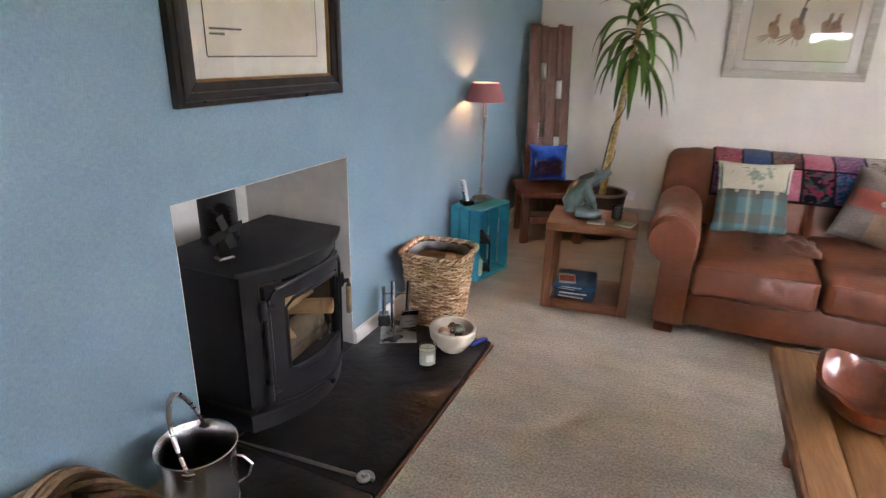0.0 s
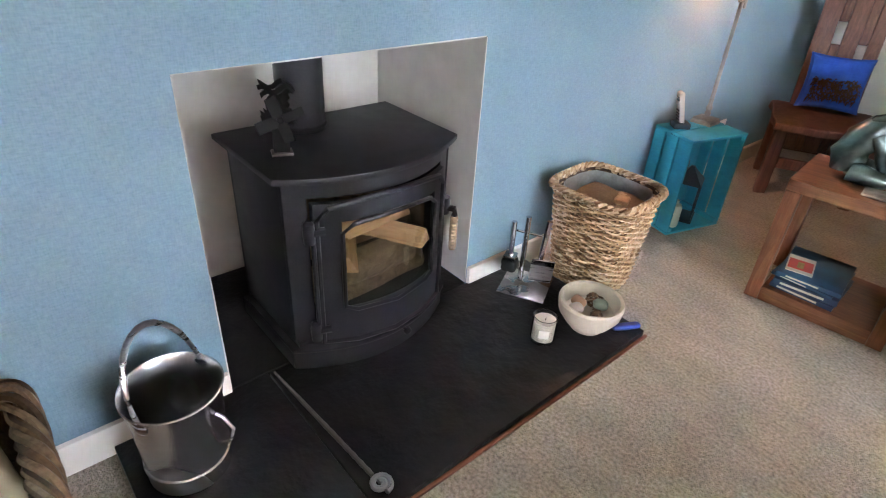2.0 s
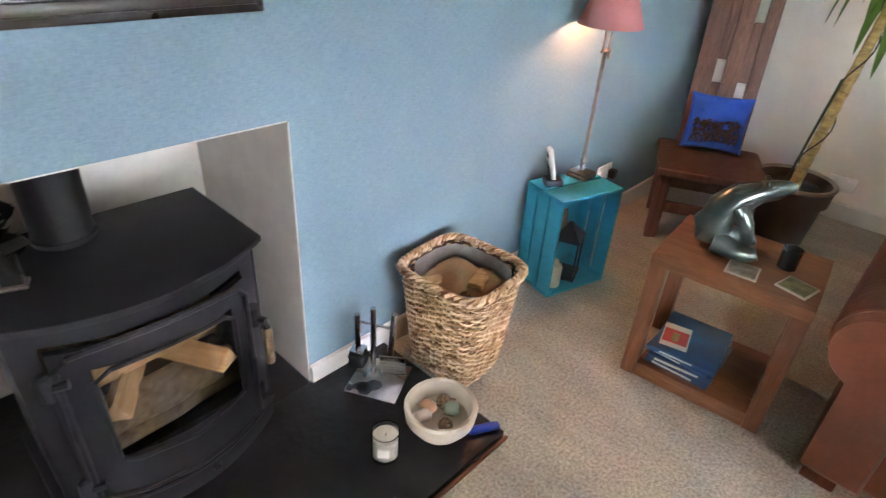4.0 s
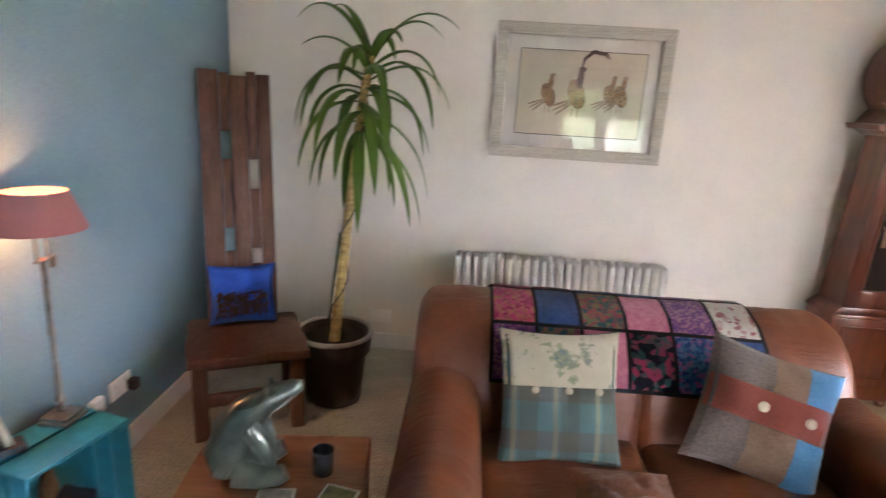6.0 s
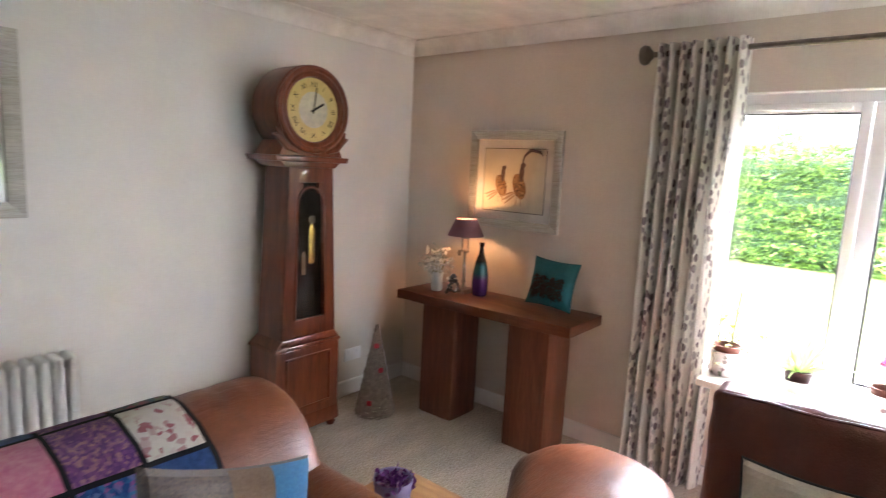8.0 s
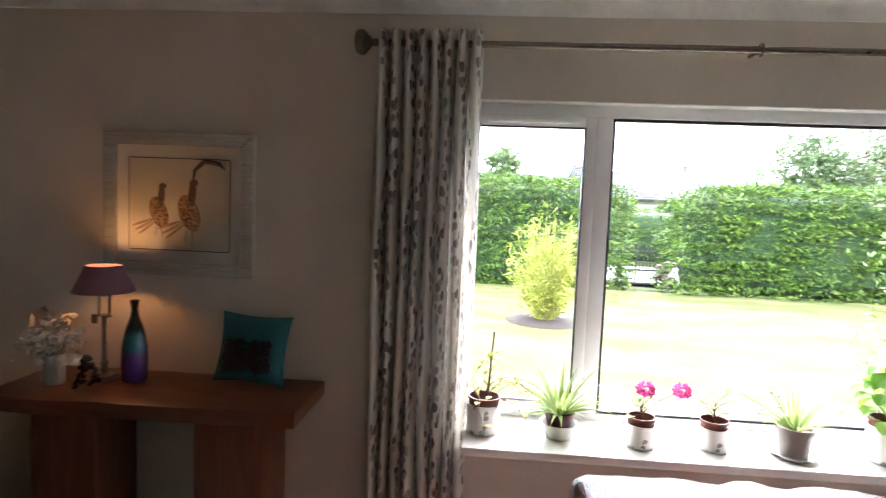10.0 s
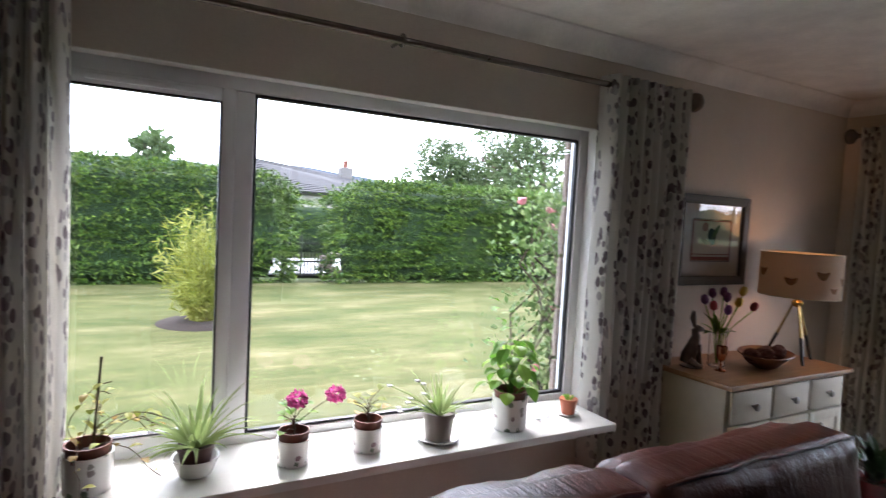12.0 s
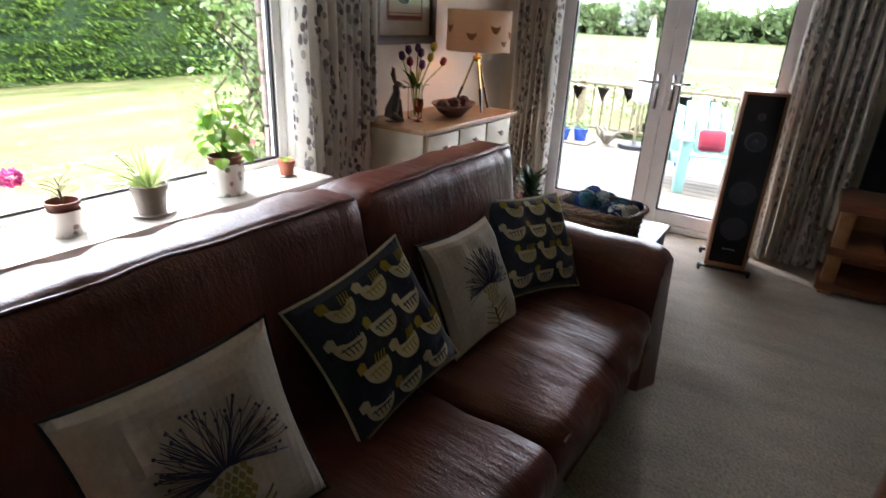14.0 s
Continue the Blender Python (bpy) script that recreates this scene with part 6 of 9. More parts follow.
part("brush_ferrule", box(-0.10, -0.05, -0.035, 0.015, 0.115, 0.135, 0.004), M["chrome"], ts)
part("bristles", soft(-0.105, -0.045, -0.04, 0.02, 0.065, 0.117, 0.01, wrinkle=0.004, cuts=5, freq=60), M["soot"], ts, "black bristles")
part("shovel_handle", tube([(0.045, -0.01, 0.14), (0.055, 0.0, 0.31)], 0.011, 10), M["chrome"], ts)
part("shovel_pan", box(-0.045, 0.045, -0.004, 0.004, -0.13, 0.02, 0.003, m=pose(0.06, -0.03, 0.14, 24, 0, 12)), M["steel"], ts)

bw = thing("stone_bowl", "pale stone mortar bowl holding fir cones and pebbles", "bowl", pose(0.475, 0.175, 0.03))
part("bowl", lathe([(0.05, 0.0), (0.062, 0.004), (0.064, 0.018), (0.085, 0.032), (0.113, 0.075), (0.119, 0.118), (0.114, 0.127), (0.103, 0.124), (0.09, 0.07), (0.01, 0.05)], 36), mat("cream_stone", (0.62, 0.56, 0.46), (0.55, 0.49, 0.39), 26, 0.5, bump=0.08), bw)
for i, (x, y, c) in enumerate(((-0.04, -0.02, (0.42, 0.24, 0.14)), (0.02, 0.03, (0.16, 0.2, 0.15)), (-0.02, -0.06, (0.45, 0.38, 0.32)))):
    tagged(link("pebble", soft(-0.028, 0.028, -0.022, 0.022, -0.016, 0.016, 0.016, wrinkle=0.002, cuts=5, m=pose(0.475 + x, 0.175 + y, 0.128, 10, 8, 40 * i)), mat("pebble_%s" % "abc"[i], c, None, 30, 0.5)), "smooth pebble in the stone bowl", "pebble", "pebbles")
pine_cone(0.455, 0.215, 0.105, 0.026)
pine_cone(0.515, 0.165, 0.10, 0.024, 50)
pine_cone(0.49, 0.20, 0.10, 0.024, -40)
cd = thing("candle", "white candle in a clear glass jar on the hearth", "candle", pose(0.425, -0.015, 0.03))
part("jar", lathe([(0.040, 0.0), (0.044, 0.004), (0.044, 0.105), (0.0405, 0.105), (0.0405, 0.012), (0.01, 0.010)], 28), M["glass"], cd, "clear glass jar").visible_shadow = False
part("wax", lathe([(0.0395, 0.013), (0.0395, 0.088), (0.03, 0.086), (0.002, 0.085)], 24), mat("ivory_wax", (0.74, 0.70, 0.58), None, 20, 0.5), cd)
part("wick", tube([(0, 0, 0.085), (0.002, 0, 0.097)], 0.0015, 5), M["soot"], cd)
part("label", box(0.0405, 0.0445, -0.018, 0.018, 0.035, 0.07, 0.0005, m=pose(0, 0, 0, 0, 0, -50)), M["paper"], cd, "square paper label")
tagged(link("brush_handle", soft(-0.055, 0.055, -0.015, 0.015, 0.0, 0.022, 0.01, cuts=6, m=pose(0.575, 0.285, 0.03, 0, 0, 62)), mat("cobalt_plastic", (0.01, 0.035, 0.30), None, 20, 0.35)), "bright blue plastic handle lying on the hearth", "handle")


# ---- corner with crate, chair and plant ----
def dressed(th, name, boxes, material, bev=0.004, label=""):
    for bx in boxes:
        part(name, box(*bx, bev), material, th, label)


crate = thing("crate", "turquoise painted slatted wooden crate stood on end", "crate", pose(0.185, 1.31, 0.0, 0, 0, -15.6))
# open side faces +x; slats run upright along the sides, boards across top and bottom
for z0, z1 in ((0.0, 0.014), (0.476, 0.49)):
    for x0, x1 in ((-0.12, -0.02), (-0.008, 0.12)):
        part("end_board", box(x0, x1, -0.175, 0.175, z0, z1, 0.003), M["teal_paint"], crate)
for y0, y1 in ((-0.175, -0.163), (0.163, 0.175)):
    for x0, x1 in ((-0.12, -0.052), (-0.04, 0.03), (0.042, 0.12)):
        part("side_slat", box(x0, x1, y0, y1, 0.014, 0.476, 0.003), M["teal_paint"], crate)
for y0, y1 in ((-0.163, -0.07), (-0.05, 0.05), (0.07, 0.163)):
    part("back_slat", box(-0.12, -0.108, y0, y1, 0.014, 0.476, 0.003), M["teal_paint"], crate)
for y in (-0.152, 0.152):
    for z0, z1 in ((0.014, 0.034), (0.456, 0.476)):
        part("corner_block", box(-0.105, 0.118, y - 0.011, y + 0.011, z0, z1, 0.002), M["teal_paint"], crate)
M["amber_glass"] = mat("dark_bottle", (0.03, 0.035, 0.04), None, 30, 0.15, coat=0.5)
bt = thing("bottle", "cream candle bottle standing inside the crate", "bottle", pose(0.22, 1.20, 0.016))
part("body", lathe([(0.03, 0.0), (0.033, 0.01), (0.033, 0.10), (0.028, 0.115), (0.012, 0.125), (0.012, 0.14)], 20), mat("cream_candle", (0.62, 0.58, 0.42), None, 18, 0.5), bt)
lt = thing("lantern", "small dark metal and glass lantern inside the crate", "lantern", pose(0.19, 1.33, 0.016, 0, 0, 20))
for x in (-0.06, 0.06):
    for y in (-0.06, 0.06):
        part("post", box(x - 0.005, x + 0.005, y - 0.005, y + 0.005, 0.0, 0.20), M["iron"], lt)
part("base", box(-0.07, 0.07, -0.07, 0.07, 0.0, 0.012, 0.002), M["iron"], lt)
part("roof", lathe([(0.095, 0.20), (0.09, 0.21), (0.03, 0.26), (0.012, 0.28)], 4, m=pose(0, 0, 0, 0, 0, 45)), M["iron"], lt)
tagged(link("twig_bundle", tube([(0.12, 1.30, 0.03), (0.14, 1.32, 0.30), (0.16, 1.30, 0.40)], [0.02, 0.03, 0.01], 7), M["wicker_dark"]), "dark dried bundle inside the crate", "bundle")


def shade_mesh(r0, r1, z0, z1, n=36, t=0.003):
    return lathe([(r0, z0), (r1, z1), (r1 - t, z1), (r0 - t, z0), (r0, z0)], n, cap=False)


def lamp_shade_mat(name, c1, c2, through_light=0.25):
    k = Nodes(name)
    col = k.ramp(k.noise(k.coords((120, 120, 20)), 3.0, 3), [(0.3, c1), (0.7, c2)])
    m = k.done(col, 0.9, spec=0.1)
    tr = k.n.new("ShaderNodeBsdfTranslucent")
    k.l.new(col, tr.inputs["Color"])
    mixs = k.n.new("ShaderNodeMixShader")
    mixs.inputs[0].default_value = through_light
    k.l.new(k.b.outputs[0], mixs.inputs[1])
    k.l.new(tr.outputs[0], mixs.inputs[2])
    k.l.new(mixs.outputs[0], k.n["Material Output"].inputs["Surface"])
    return m


M["pink_shade"] = lamp_shade_mat("dusky_pink_shade", (0.36, 0.15, 0.15), (0.42, 0.18, 0.18), 0.05)


def candlestick_lamp(label, x, y, z, shade_z0, shade_z1, r0, r1, material, base_r=0.055):
    th = thing("table_lamp", label, "lamp", pose(x, y, z))
    h0, h1 = shade_z0 - z, shade_z1 - z
    st = h0 - 0.10
    part("base", lathe([(base_r, 0.0), (base_r, 0.012), (base_r * 0.9, 0.016), (base_r * 0.9, 0.026), (base_r * 0.5, 0.03), (0.012, 0.036)], 4, m=pose(0, 0, 0, 0, 0, 45) @ Matrix.Diagonal((1.3, 1.3, 1, 1))), M["pewter"], th, "stepped pewter base")
    part("stem", lathe([(0.012, 0.034), (0.015, 0.05), (0.011, 0.06), (0.016, 0.075), (0.010, 0.09), (0.009, st * 0.55), (0.012, st * 0.57), (0.009, st * 0.6), (0.009, st - 0.01), (0.014, st), (0.006, st + 0.01)], 14), M["pewter"], th)
    fk = tube([(0, -0.022, st), (0, -0.022, st + 0.085)], 0.005, 8)
    tube([(0, 0.022, st), (0, 0.022, st + 0.085)], 0.005, 8, fk)
    tube([(0, -0.03, st + 0.085), (0, 0.03, st + 0.085)], 0.006, 8, fk)
    tube([(0, -0.03, st), (0, 0.03, st)], 0.006, 8, fk)
    part("yoke", fk, M["pewter"], th)
    part("tag", box(-0.003, 0.003, 0.028, 0.056, st - 0.035, st + 0.005, 0.004), M["pewter"], th, "hanging heart tag")
    part("bulb_holder", lathe([(0.012, h0 - 0.02), (0.012, h0 + 0.02)], 10), M["pewter"], th)
    part("shade", shade_mesh(r0, r1, h0, h1), material, th, "tapered cloth shade")
    ring = [(r1 * math.cos(a), r1 * math.sin(a), h1) for a in [i * math.pi / 16 for i in range(32)]]
    part("shade_rim", tube(ring, 0.0025, 6, closed=True), material, th)
    sp = bmesh.new()
    for i in range(3):
        a = i * 2.094
        tube([(0.01 * math.cos(a), 0.01 * math.sin(a), h0 + 0.02), (r0 * 0.97 * math.cos(a), r0 * 0.97 * math.sin(a), h0 + 0.004)], 0.002, 5, sp)
    part("spider", sp, M["pewter"], th)
    return th


candlestick_lamp("tall pewter candlestick lamp with a lit dusky pink shade", 0.146, 1.41, 0.49, 1.145, 1.26, 0.132, 0.088, M["pink_shade"])
ph = thing("telephone", "pale cordless telephone standing in its black cradle", "telephone", pose(0.115, 1.225, 0.49, 0, 0, -40))
part("cradle", box(-0.035, 0.035, -0.04, 0.04, 0.0, 0.03, 0.008), M["gasket"], ph)
hs = part("handset", box(-0.024, 0.024, -0.012, 0.012, 0.0, 0.155, 0.008, 3, m=pose(0, 0, 0.02, 14, 0, 0)), M["china"], ph)
part("screen", box(-0.017, 0.017, -0.0155, -0.0115, 0.095, 0.135, 0.001, m=pose(0, 0, 0.02, 14, 0, 0)), M["steel"], hs, "grey screen")
for r in range(4):
    for c in range(3):
        part("key", box(-0.016 + c * 0.012, -0.008 + c * 0.012, -0.0155, -0.0115, 0.02 + r * 0.015, 0.03 + r * 0.015, 0.001, m=pose(0, 0, 0.02, 14, 0, 0)), M["gasket"], hs)


def socket(x, y, z, axis, w=0.146):
    th = tagged(thing("wall_socket", "white plastic double wall socket", "socket"), group="wall sockets")
    if axis == "x":
        part("plate", box(x, x + 0.01, y - w / 2, y + w / 2, z - 0.043, z + 0.043, 0.003), M["upvc"], th)
        for s in (-0.035, 0.035):
            part("switch", box(x + 0.01, x + 0.014, y + s - 0.008, y + s + 0.008, z + 0.01, z + 0.03, 0.001), M["upvc"], th)
    else:
        part("plate", box(x - w / 2, x + w / 2, y - 0.01, y, z - 0.043, z + 0.043, 0.003), M["upvc"], th)
        for s in (-0.035, 0.035):
            part("switch", box(x + s - 0.008, x + s + 0.008, y - 0.014, y - 0.01, z + 0.01, z + 0.03, 0.001), M["upvc"], th)


socket(0.0, 1.93, 0.32, "x")
socket(0.93, 3.2, 0.22, "y")
socket(4.35, 3.2, 0.28, "y")
tagged(link("plug_adaptor", box(0.0, 0.03, 1.725, 1.79, 0.29, 0.355, 0.006), M["upvc"]), "white plastic adaptor plugged in beside the socket", "adaptor")
tagged(link("plug", box(0.014, 0.055, 1.955, 2.0, 0.285, 0.335, 0.008), M["gasket"]), "black plug in the wall socket", "plug")

chair = thing("rustic_chair", "dark rustic plank chair with a tall slotted back", "chair", pose(0.40, 2.335, 0.0, 0, 0, 25))
b = bmesh.new()
part("seat", soft(-0.27, 0.27, -0.27, 0.24, 0.378, 0.43, 0.016, wrinkle=0.012, cuts=12, freq=9), M["rustic"], chair)
for x in (-0.215, 0.215):
    part("leg", soft(x - 0.034, x + 0.034, -0.235, -0.165, 0.0, 0.387, 0.012, wrinkle=0.006, cuts=7, freq=14), M["rustic"], chair)
    part("leg", box(x - 0.028, x + 0.028, 0.15, 0.205, 0.0, 0.387, 0.008), M["rustic"], chair)
part("stretcher", box(-0.19, 0.19, -0.215, -0.18, 0.16, 0.22, 0.006), M["rustic"], chair)
part("stretcher", box(-0.19, 0.19, 0.16, 0.195, 0.16, 0.22, 0.006), M["rustic"], chair)
TB = Matrix.Translation((0, 0.20, 0.42)) @ pose(0, 0, 0, -10.5, 0, 0)
cols = [(-0.172, -0.075, []), (-0.073, -0.028, [(0.36, 0.48), (0.83, 0.97)]), (-0.026, 0.056, []), (0.058, 0.103, [(0.29, 0.37), (0.68, 0.83)]), (0.105, 0.172, [])]
for i, (x0, x1, holes) in enumerate(cols):
    z = -0.25
    for a, c in holes + [(1.27 - 0.012 * (i % 3), None)]:
        part("back_plank", box(x0, x1, -0.014 + 0.003 * (i % 2), 0.016 + 0.003 * (i % 2), z, a, 0.004, m=TB), M["rustic"], chair)
        z = c
cu = cushion("bright blue cushion with a shaggy dark brown panel", lean(0.352, 2.42, 0.595, 25, 12, 0), 0.32, 0.30, 0.11, mat("royal_blue_felt", (0.012, 0.07, 0.42), (0.016, 0.09, 0.48), 60, 0.95))
fr = bmesh.new()
rr = random.Random(3)
for i in range(420):
    u, v = rr.uniform(-0.72, 0.72), rr.uniform(-0.62, 0.12)
    p = pillow_point(u, v, 0.34, 0.31, 0.11, 1)
    q = p + Vector((rr.uniform(-0.02, 0.02), rr.uniform(-0.035, 0.01), rr.uniform(0.006, 0.022)))
    tube([p, (p + q) / 2 + Vector((0, 0.006, 0.004)), q], [0.004, 0.003, 0.001], 4, fr)
part("shaggy_panel", fr, mat("dark_fur", (0.035, 0.018, 0.014), (0.06, 0.03, 0.02), 50, 0.8), cu, "shaggy dark brown panel")

yucca = thing("potted_yucca", "tall yucca with strap leaves in a brown plastic pot", "plant", pose(0.79, 2.54, 0.0))
M["brown_plastic"] = mat("brown_plastic_pot", (0.050, 0.030, 0.024), (0.06, 0.037, 0.03), 10, 0.5, bump=0.03)
part("pot", lathe([(0.135, 0.0), (0.14, 0.008), (0.172, 0.28), (0.192, 0.285), (0.198, 0.375), (0.193, 0.384), (0.18, 0.38), (0.17, 0.33), (0.02, 0.325)], 40), M["brown_plastic"], yucca)
ring = [(0.194 * math.cos(a), 0.194 * math.sin(a), 0.381) for a in [i * math.pi / 24 for i in range(48)]]
part("pot_rim", tube(ring, 0.013, 8, closed=True), mat("grey_rim", (0.42, 0.40, 0.37), None, 20, 0.6), yucca, "pale grey rim")
part("soil", lathe([(0.17, 0.335), (0.1, 0.345), (0.01, 0.35)], 24), M["soil"], yucca)
stem = [(0.01, -0.04, 0.34), (0.03, -0.02, 0.60), (0.055, 0.0, 0.90), (0.085, 0.01, 1.22), (0.12, 0.01, 1.56), (0.16, 0.02, 1.80)]
sp = []
for a, c in zip(stem, stem[1:]):
    for i in range(8):
        sp.append(tuple(a[k] + (c[k] - a[k]) * i / 8 for k in range(3)))
part("trunk", tube(sp, [0.027 + 0.003 * (i % 2) - 0.0002 * i for i in range(len(sp))], 10), mat("yucca_bark", (0.58, 0.44, 0.16), (0.27, 0.18, 0.07), 22, 0.8, bump=0.5, dist=0.008, stretch=(1, 1, 2.5)), yucca, "ringed yellow-brown trunk")
part("light_string", tube([(stem_p[0] + 0.034 * math.cos(i * 0.62), stem_p[1] + 0.034 * math.sin(i * 0.62), stem_p[2]) for i, stem_p in enumerate(sp[:34])], 0.004, 5), M["gasket"], yucca, "dark wire wound round the trunk")
part("cane", tube([(-0.035, -0.03, 0.33), (-0.005, -0.03, 0.62), (0.03, -0.02, 0.92)], 0.007, 6), mat("green_cane", (0.03, 0.05, 0.02), None, 30, 0.6), yucca)
M["yucca"] = leaf_mat("yucca_leaf", [(0.0, (0.06, 0.135, 0.022)), (0.5, (0.11, 0.205, 0.035)), (1.0, (0.18, 0.28, 0.065))], 0.35, 0.25)
rr = random.Random(12)
base_pts = [Vector(p) for p in sp[29:]]
for i in range(36):
    f = i / 35
    org = base_pts[min(len(base_pts) - 1, int(f * len(base_pts)))]
    a = i * 2.4 + rr.uniform(-0.3, 0.3)
    el = -0.45 + 1.55 * f ** 1.1 + rr.uniform(-0.25, 0.25)
    L = rr.uniform(0.46, 0.66) * (1.0 if f < 0.85 else 0.75)
    d = Vector((math.cos(a) * math.cos(el), math.sin(a) * math.cos(el), math.sin(el)))
    side = Vector((-math.sin(a), math.cos(a), 0))
    rows, p = [], org.copy()
    droop = rr.uniform(3.4, 5.6) if f < 0.75 else rr.uniform(1.6, 3.4)
    for s in range(13):
        t = s / 12
        w = 0.027 * (0.55 + 0.45 * min(1, t * 5)) * (1 - max(0, t - 0.5) / 0.5) ** 0.7 + 0.0008
        nrm = side.cross(d).normalized()
        rows.append([p - side * w + nrm * w * 0.35, p, p + side * w + nrm * w * 0.35])
        p = p + d * L / 12
        d = (d + Vector((0, 0, -0.1 * droop * (0.25 + t)))).normalized()
    part("leaf", sheet(rows), M["yucca"], yucca, "", 0)


# ---- side table between chair and sofa ----
tab = thing("side_table", "open cube side table in reddish hardwood", "table", pose(0.955, 1.165, 0.0, 0, 0, 6))
part("top", soft(-0.255, 0.255, -0.205, 0.205, 0.485, 0.535, 0.008, cuts=3), M["sheesham"], tab)
for x in (-0.225, 0.225):
    for y in (-0.175, 0.175):
        part("leg", box(x - 0.027, x + 0.027, y - 0.027, y + 0.027, 0.0, 0.486, 0.004), M["sheesham_z"], tab)
part("shelf", box(-0.198, 0.198, -0.20, 0.20, 0.035, 0.065, 0.004), M["sheesham"], tab)
part("shelf_rail", box(-0.198, 0.198, -0.198, -0.16, 0.0, 0.036, 0.003), M["sheesham"], tab)
T6 = pose(0.955, 1.165, 0.0, 0, 0, 6)
zb = 0.066
def book(label, m, w, d, h, cover, band=None, lines=()):
    th = thing("book", label, "book", m, "books on the table shelf")
    b = box(-w / 2, w / 2, -d / 2, d / 2, 0, 0.003, 0.001)
    box(-w / 2, w / 2, -d / 2, d / 2, h - 0.003, h, 0.001, bm=b)
    box(-w / 2, w / 2, -d / 2, -d / 2 + 0.003, 0.003, h - 0.003, bm=b)
    part("cover", b, cover, th)
    part("pages", box(-w / 2 + 0.004, w / 2 - 0.004, -d / 2 + 0.003, d / 2 - 0.004, 0.0032, h - 0.0032), M["paper"], th)
    if band:
        part("jacket_panel", box(-w / 2 + 0.004, w / 2 - 0.10, -d / 2 + 0.01, d / 2 - 0.03, h, h + 0.0008), band, th)
    for x0, x1 in lines:
        part("title_bar", box(x0, x1, -d / 2 - 0.0012, -d / 2, h * 0.32, h * 0.68), M["china"], th, "pale unreadable title")
    return th


navy = mat("navy_jacket", (0.012, 0.03, 0.10), (0.02, 0.06, 0.16), 8, 0.3)
sea = mat("sea_blue_jacket", (0.01, 0.10, 0.26), (0.02, 0.05, 0.12), 9, 0.3)
book("large navy blue paperback lying flat", T6 @ pose(-0.055, -0.03, zb, 0, 0, -3), 0.235, 0.29, 0.022, navy, None, ((-0.09, 0.06),))
book("navy blue picture book with white lettering", T6 @ pose(-0.06, -0.035, zb + 0.0225, 0, 0, 2), 0.235, 0.285, 0.026, navy, None, ((-0.09, 0.07),))
book("thin blue glossy magazine lying flat", T6 @ pose(-0.065, -0.03, zb + 0.049, 0, 0, -5), 0.23, 0.28, 0.012, sea, None, ((-0.08, 0.02),))
bk = book("blue seascape-covered book with a red and white booklet on it", T6 @ pose(-0.06, -0.03, zb + 0.0615, 0, 0, 1), 0.235, 0.285, 0.018, sea, None, ((-0.08, 0.04),))
lf = thing("booklet", "red and white booklet lying on the books", "booklet", T6 @ pose(-0.115, -0.06, zb + 0.081, 0, 0, 8))
part("paper", box(-0.05, 0.05, -0.075, 0.075, 0, 0.003), M["china"], lf)
part("red_panel", box(-0.045, 0.045, -0.05, 0.04, 0.003, 0.0036), mat("tomato_red", (0.55, 0.05, 0.03), None, 20, 0.4), lf)
part("picture_bar", box(-0.012, 0.012, -0.035, 0.02, 0.0037, 0.0042), M["olive"], lf)

M["bronze"] = mat("green_bronze", (0.035, 0.055, 0.052), (0.15, 0.185, 0.165), 9, 0.28, 0.35, 0.05, coat=0.15)
bz = tube([(-0.075, 0, 0.045), (-0.085, 0, 0.11), (-0.06, 0, 0.18), (-0.01, 0, 0.245), (0.055, 0, 0.285), (0.105, 0, 0.305), (0.15, 0, 0.325), (0.175, 0, 0.33)], [0.070, 0.084, 0.080, 0.064, 0.046, 0.042, 0.028, 0.016], 20)
for s in (-1, 1):
    tube([(-0.06, s * 0.045, 0.05), (0.02, s * 0.07, 0.04), (0.085, s * 0.075, 0.036), (0.11, s * 0.075, 0.05)], [0.05, 0.042, 0.034, 0.03], 14, bz)
    tube([(-0.01, s * 0.05, 0.22), (0.035, s * 0.075, 0.16), (0.055, s * 0.06, 0.10), (0.06, s * 0.05, 0.06)], [0.035, 0.032, 0.027, 0.02], 12, bz)
    tube([(0.07, s * 0.03, 0.325), (0.062, s * 0.036, 0.345)], [0.014, 0.008], 8, bz)
bmesh.ops.transform(bz, matrix=pose(0.89, 1.16, 0.535, 0, 0, 20) @ Matrix.Diagonal((0.78, 0.80, 0.82, 1)), verts=bz.verts)
tagged(link("bear_figure", bz, M["bronze"], None, "", 1.4), "seated green-bronze bear figure with its nose raised", "figure")
mg = thing("mug", "small dark glass tumbler on the side table", "mug", pose(1.08, 1.195, 0.536))
part("body", lathe([(0.026, 0.0), (0.03, 0.003), (0.032, 0.075), (0.029, 0.075), (0.026, 0.01), (0.005, 0.008)], 24), M["amber_glass"], mg)
for x, y, a, c in ((0.985, 1.055, 8, mat("photo_tile", (0.45, 0.42, 0.38), (0.14, 0.13, 0.11), 30, 0.3)), (1.145, 1.085, -12, mat("green_photo_tile", (0.30, 0.32, 0.12), (0.06, 0.08, 0.04), 26, 0.3))):
    co = thing("coaster", "square printed coaster on the side table", "coaster", pose(x, y, 0.536, 0, 0, a), "coasters")
    part("tile", box(-0.05, 0.05, -0.05, 0.05, 0, 0.006, 0.002), M["china"], co)
    part("picture", box(-0.043, 0.043, -0.043, 0.043, 0.006, 0.0066), c, co)

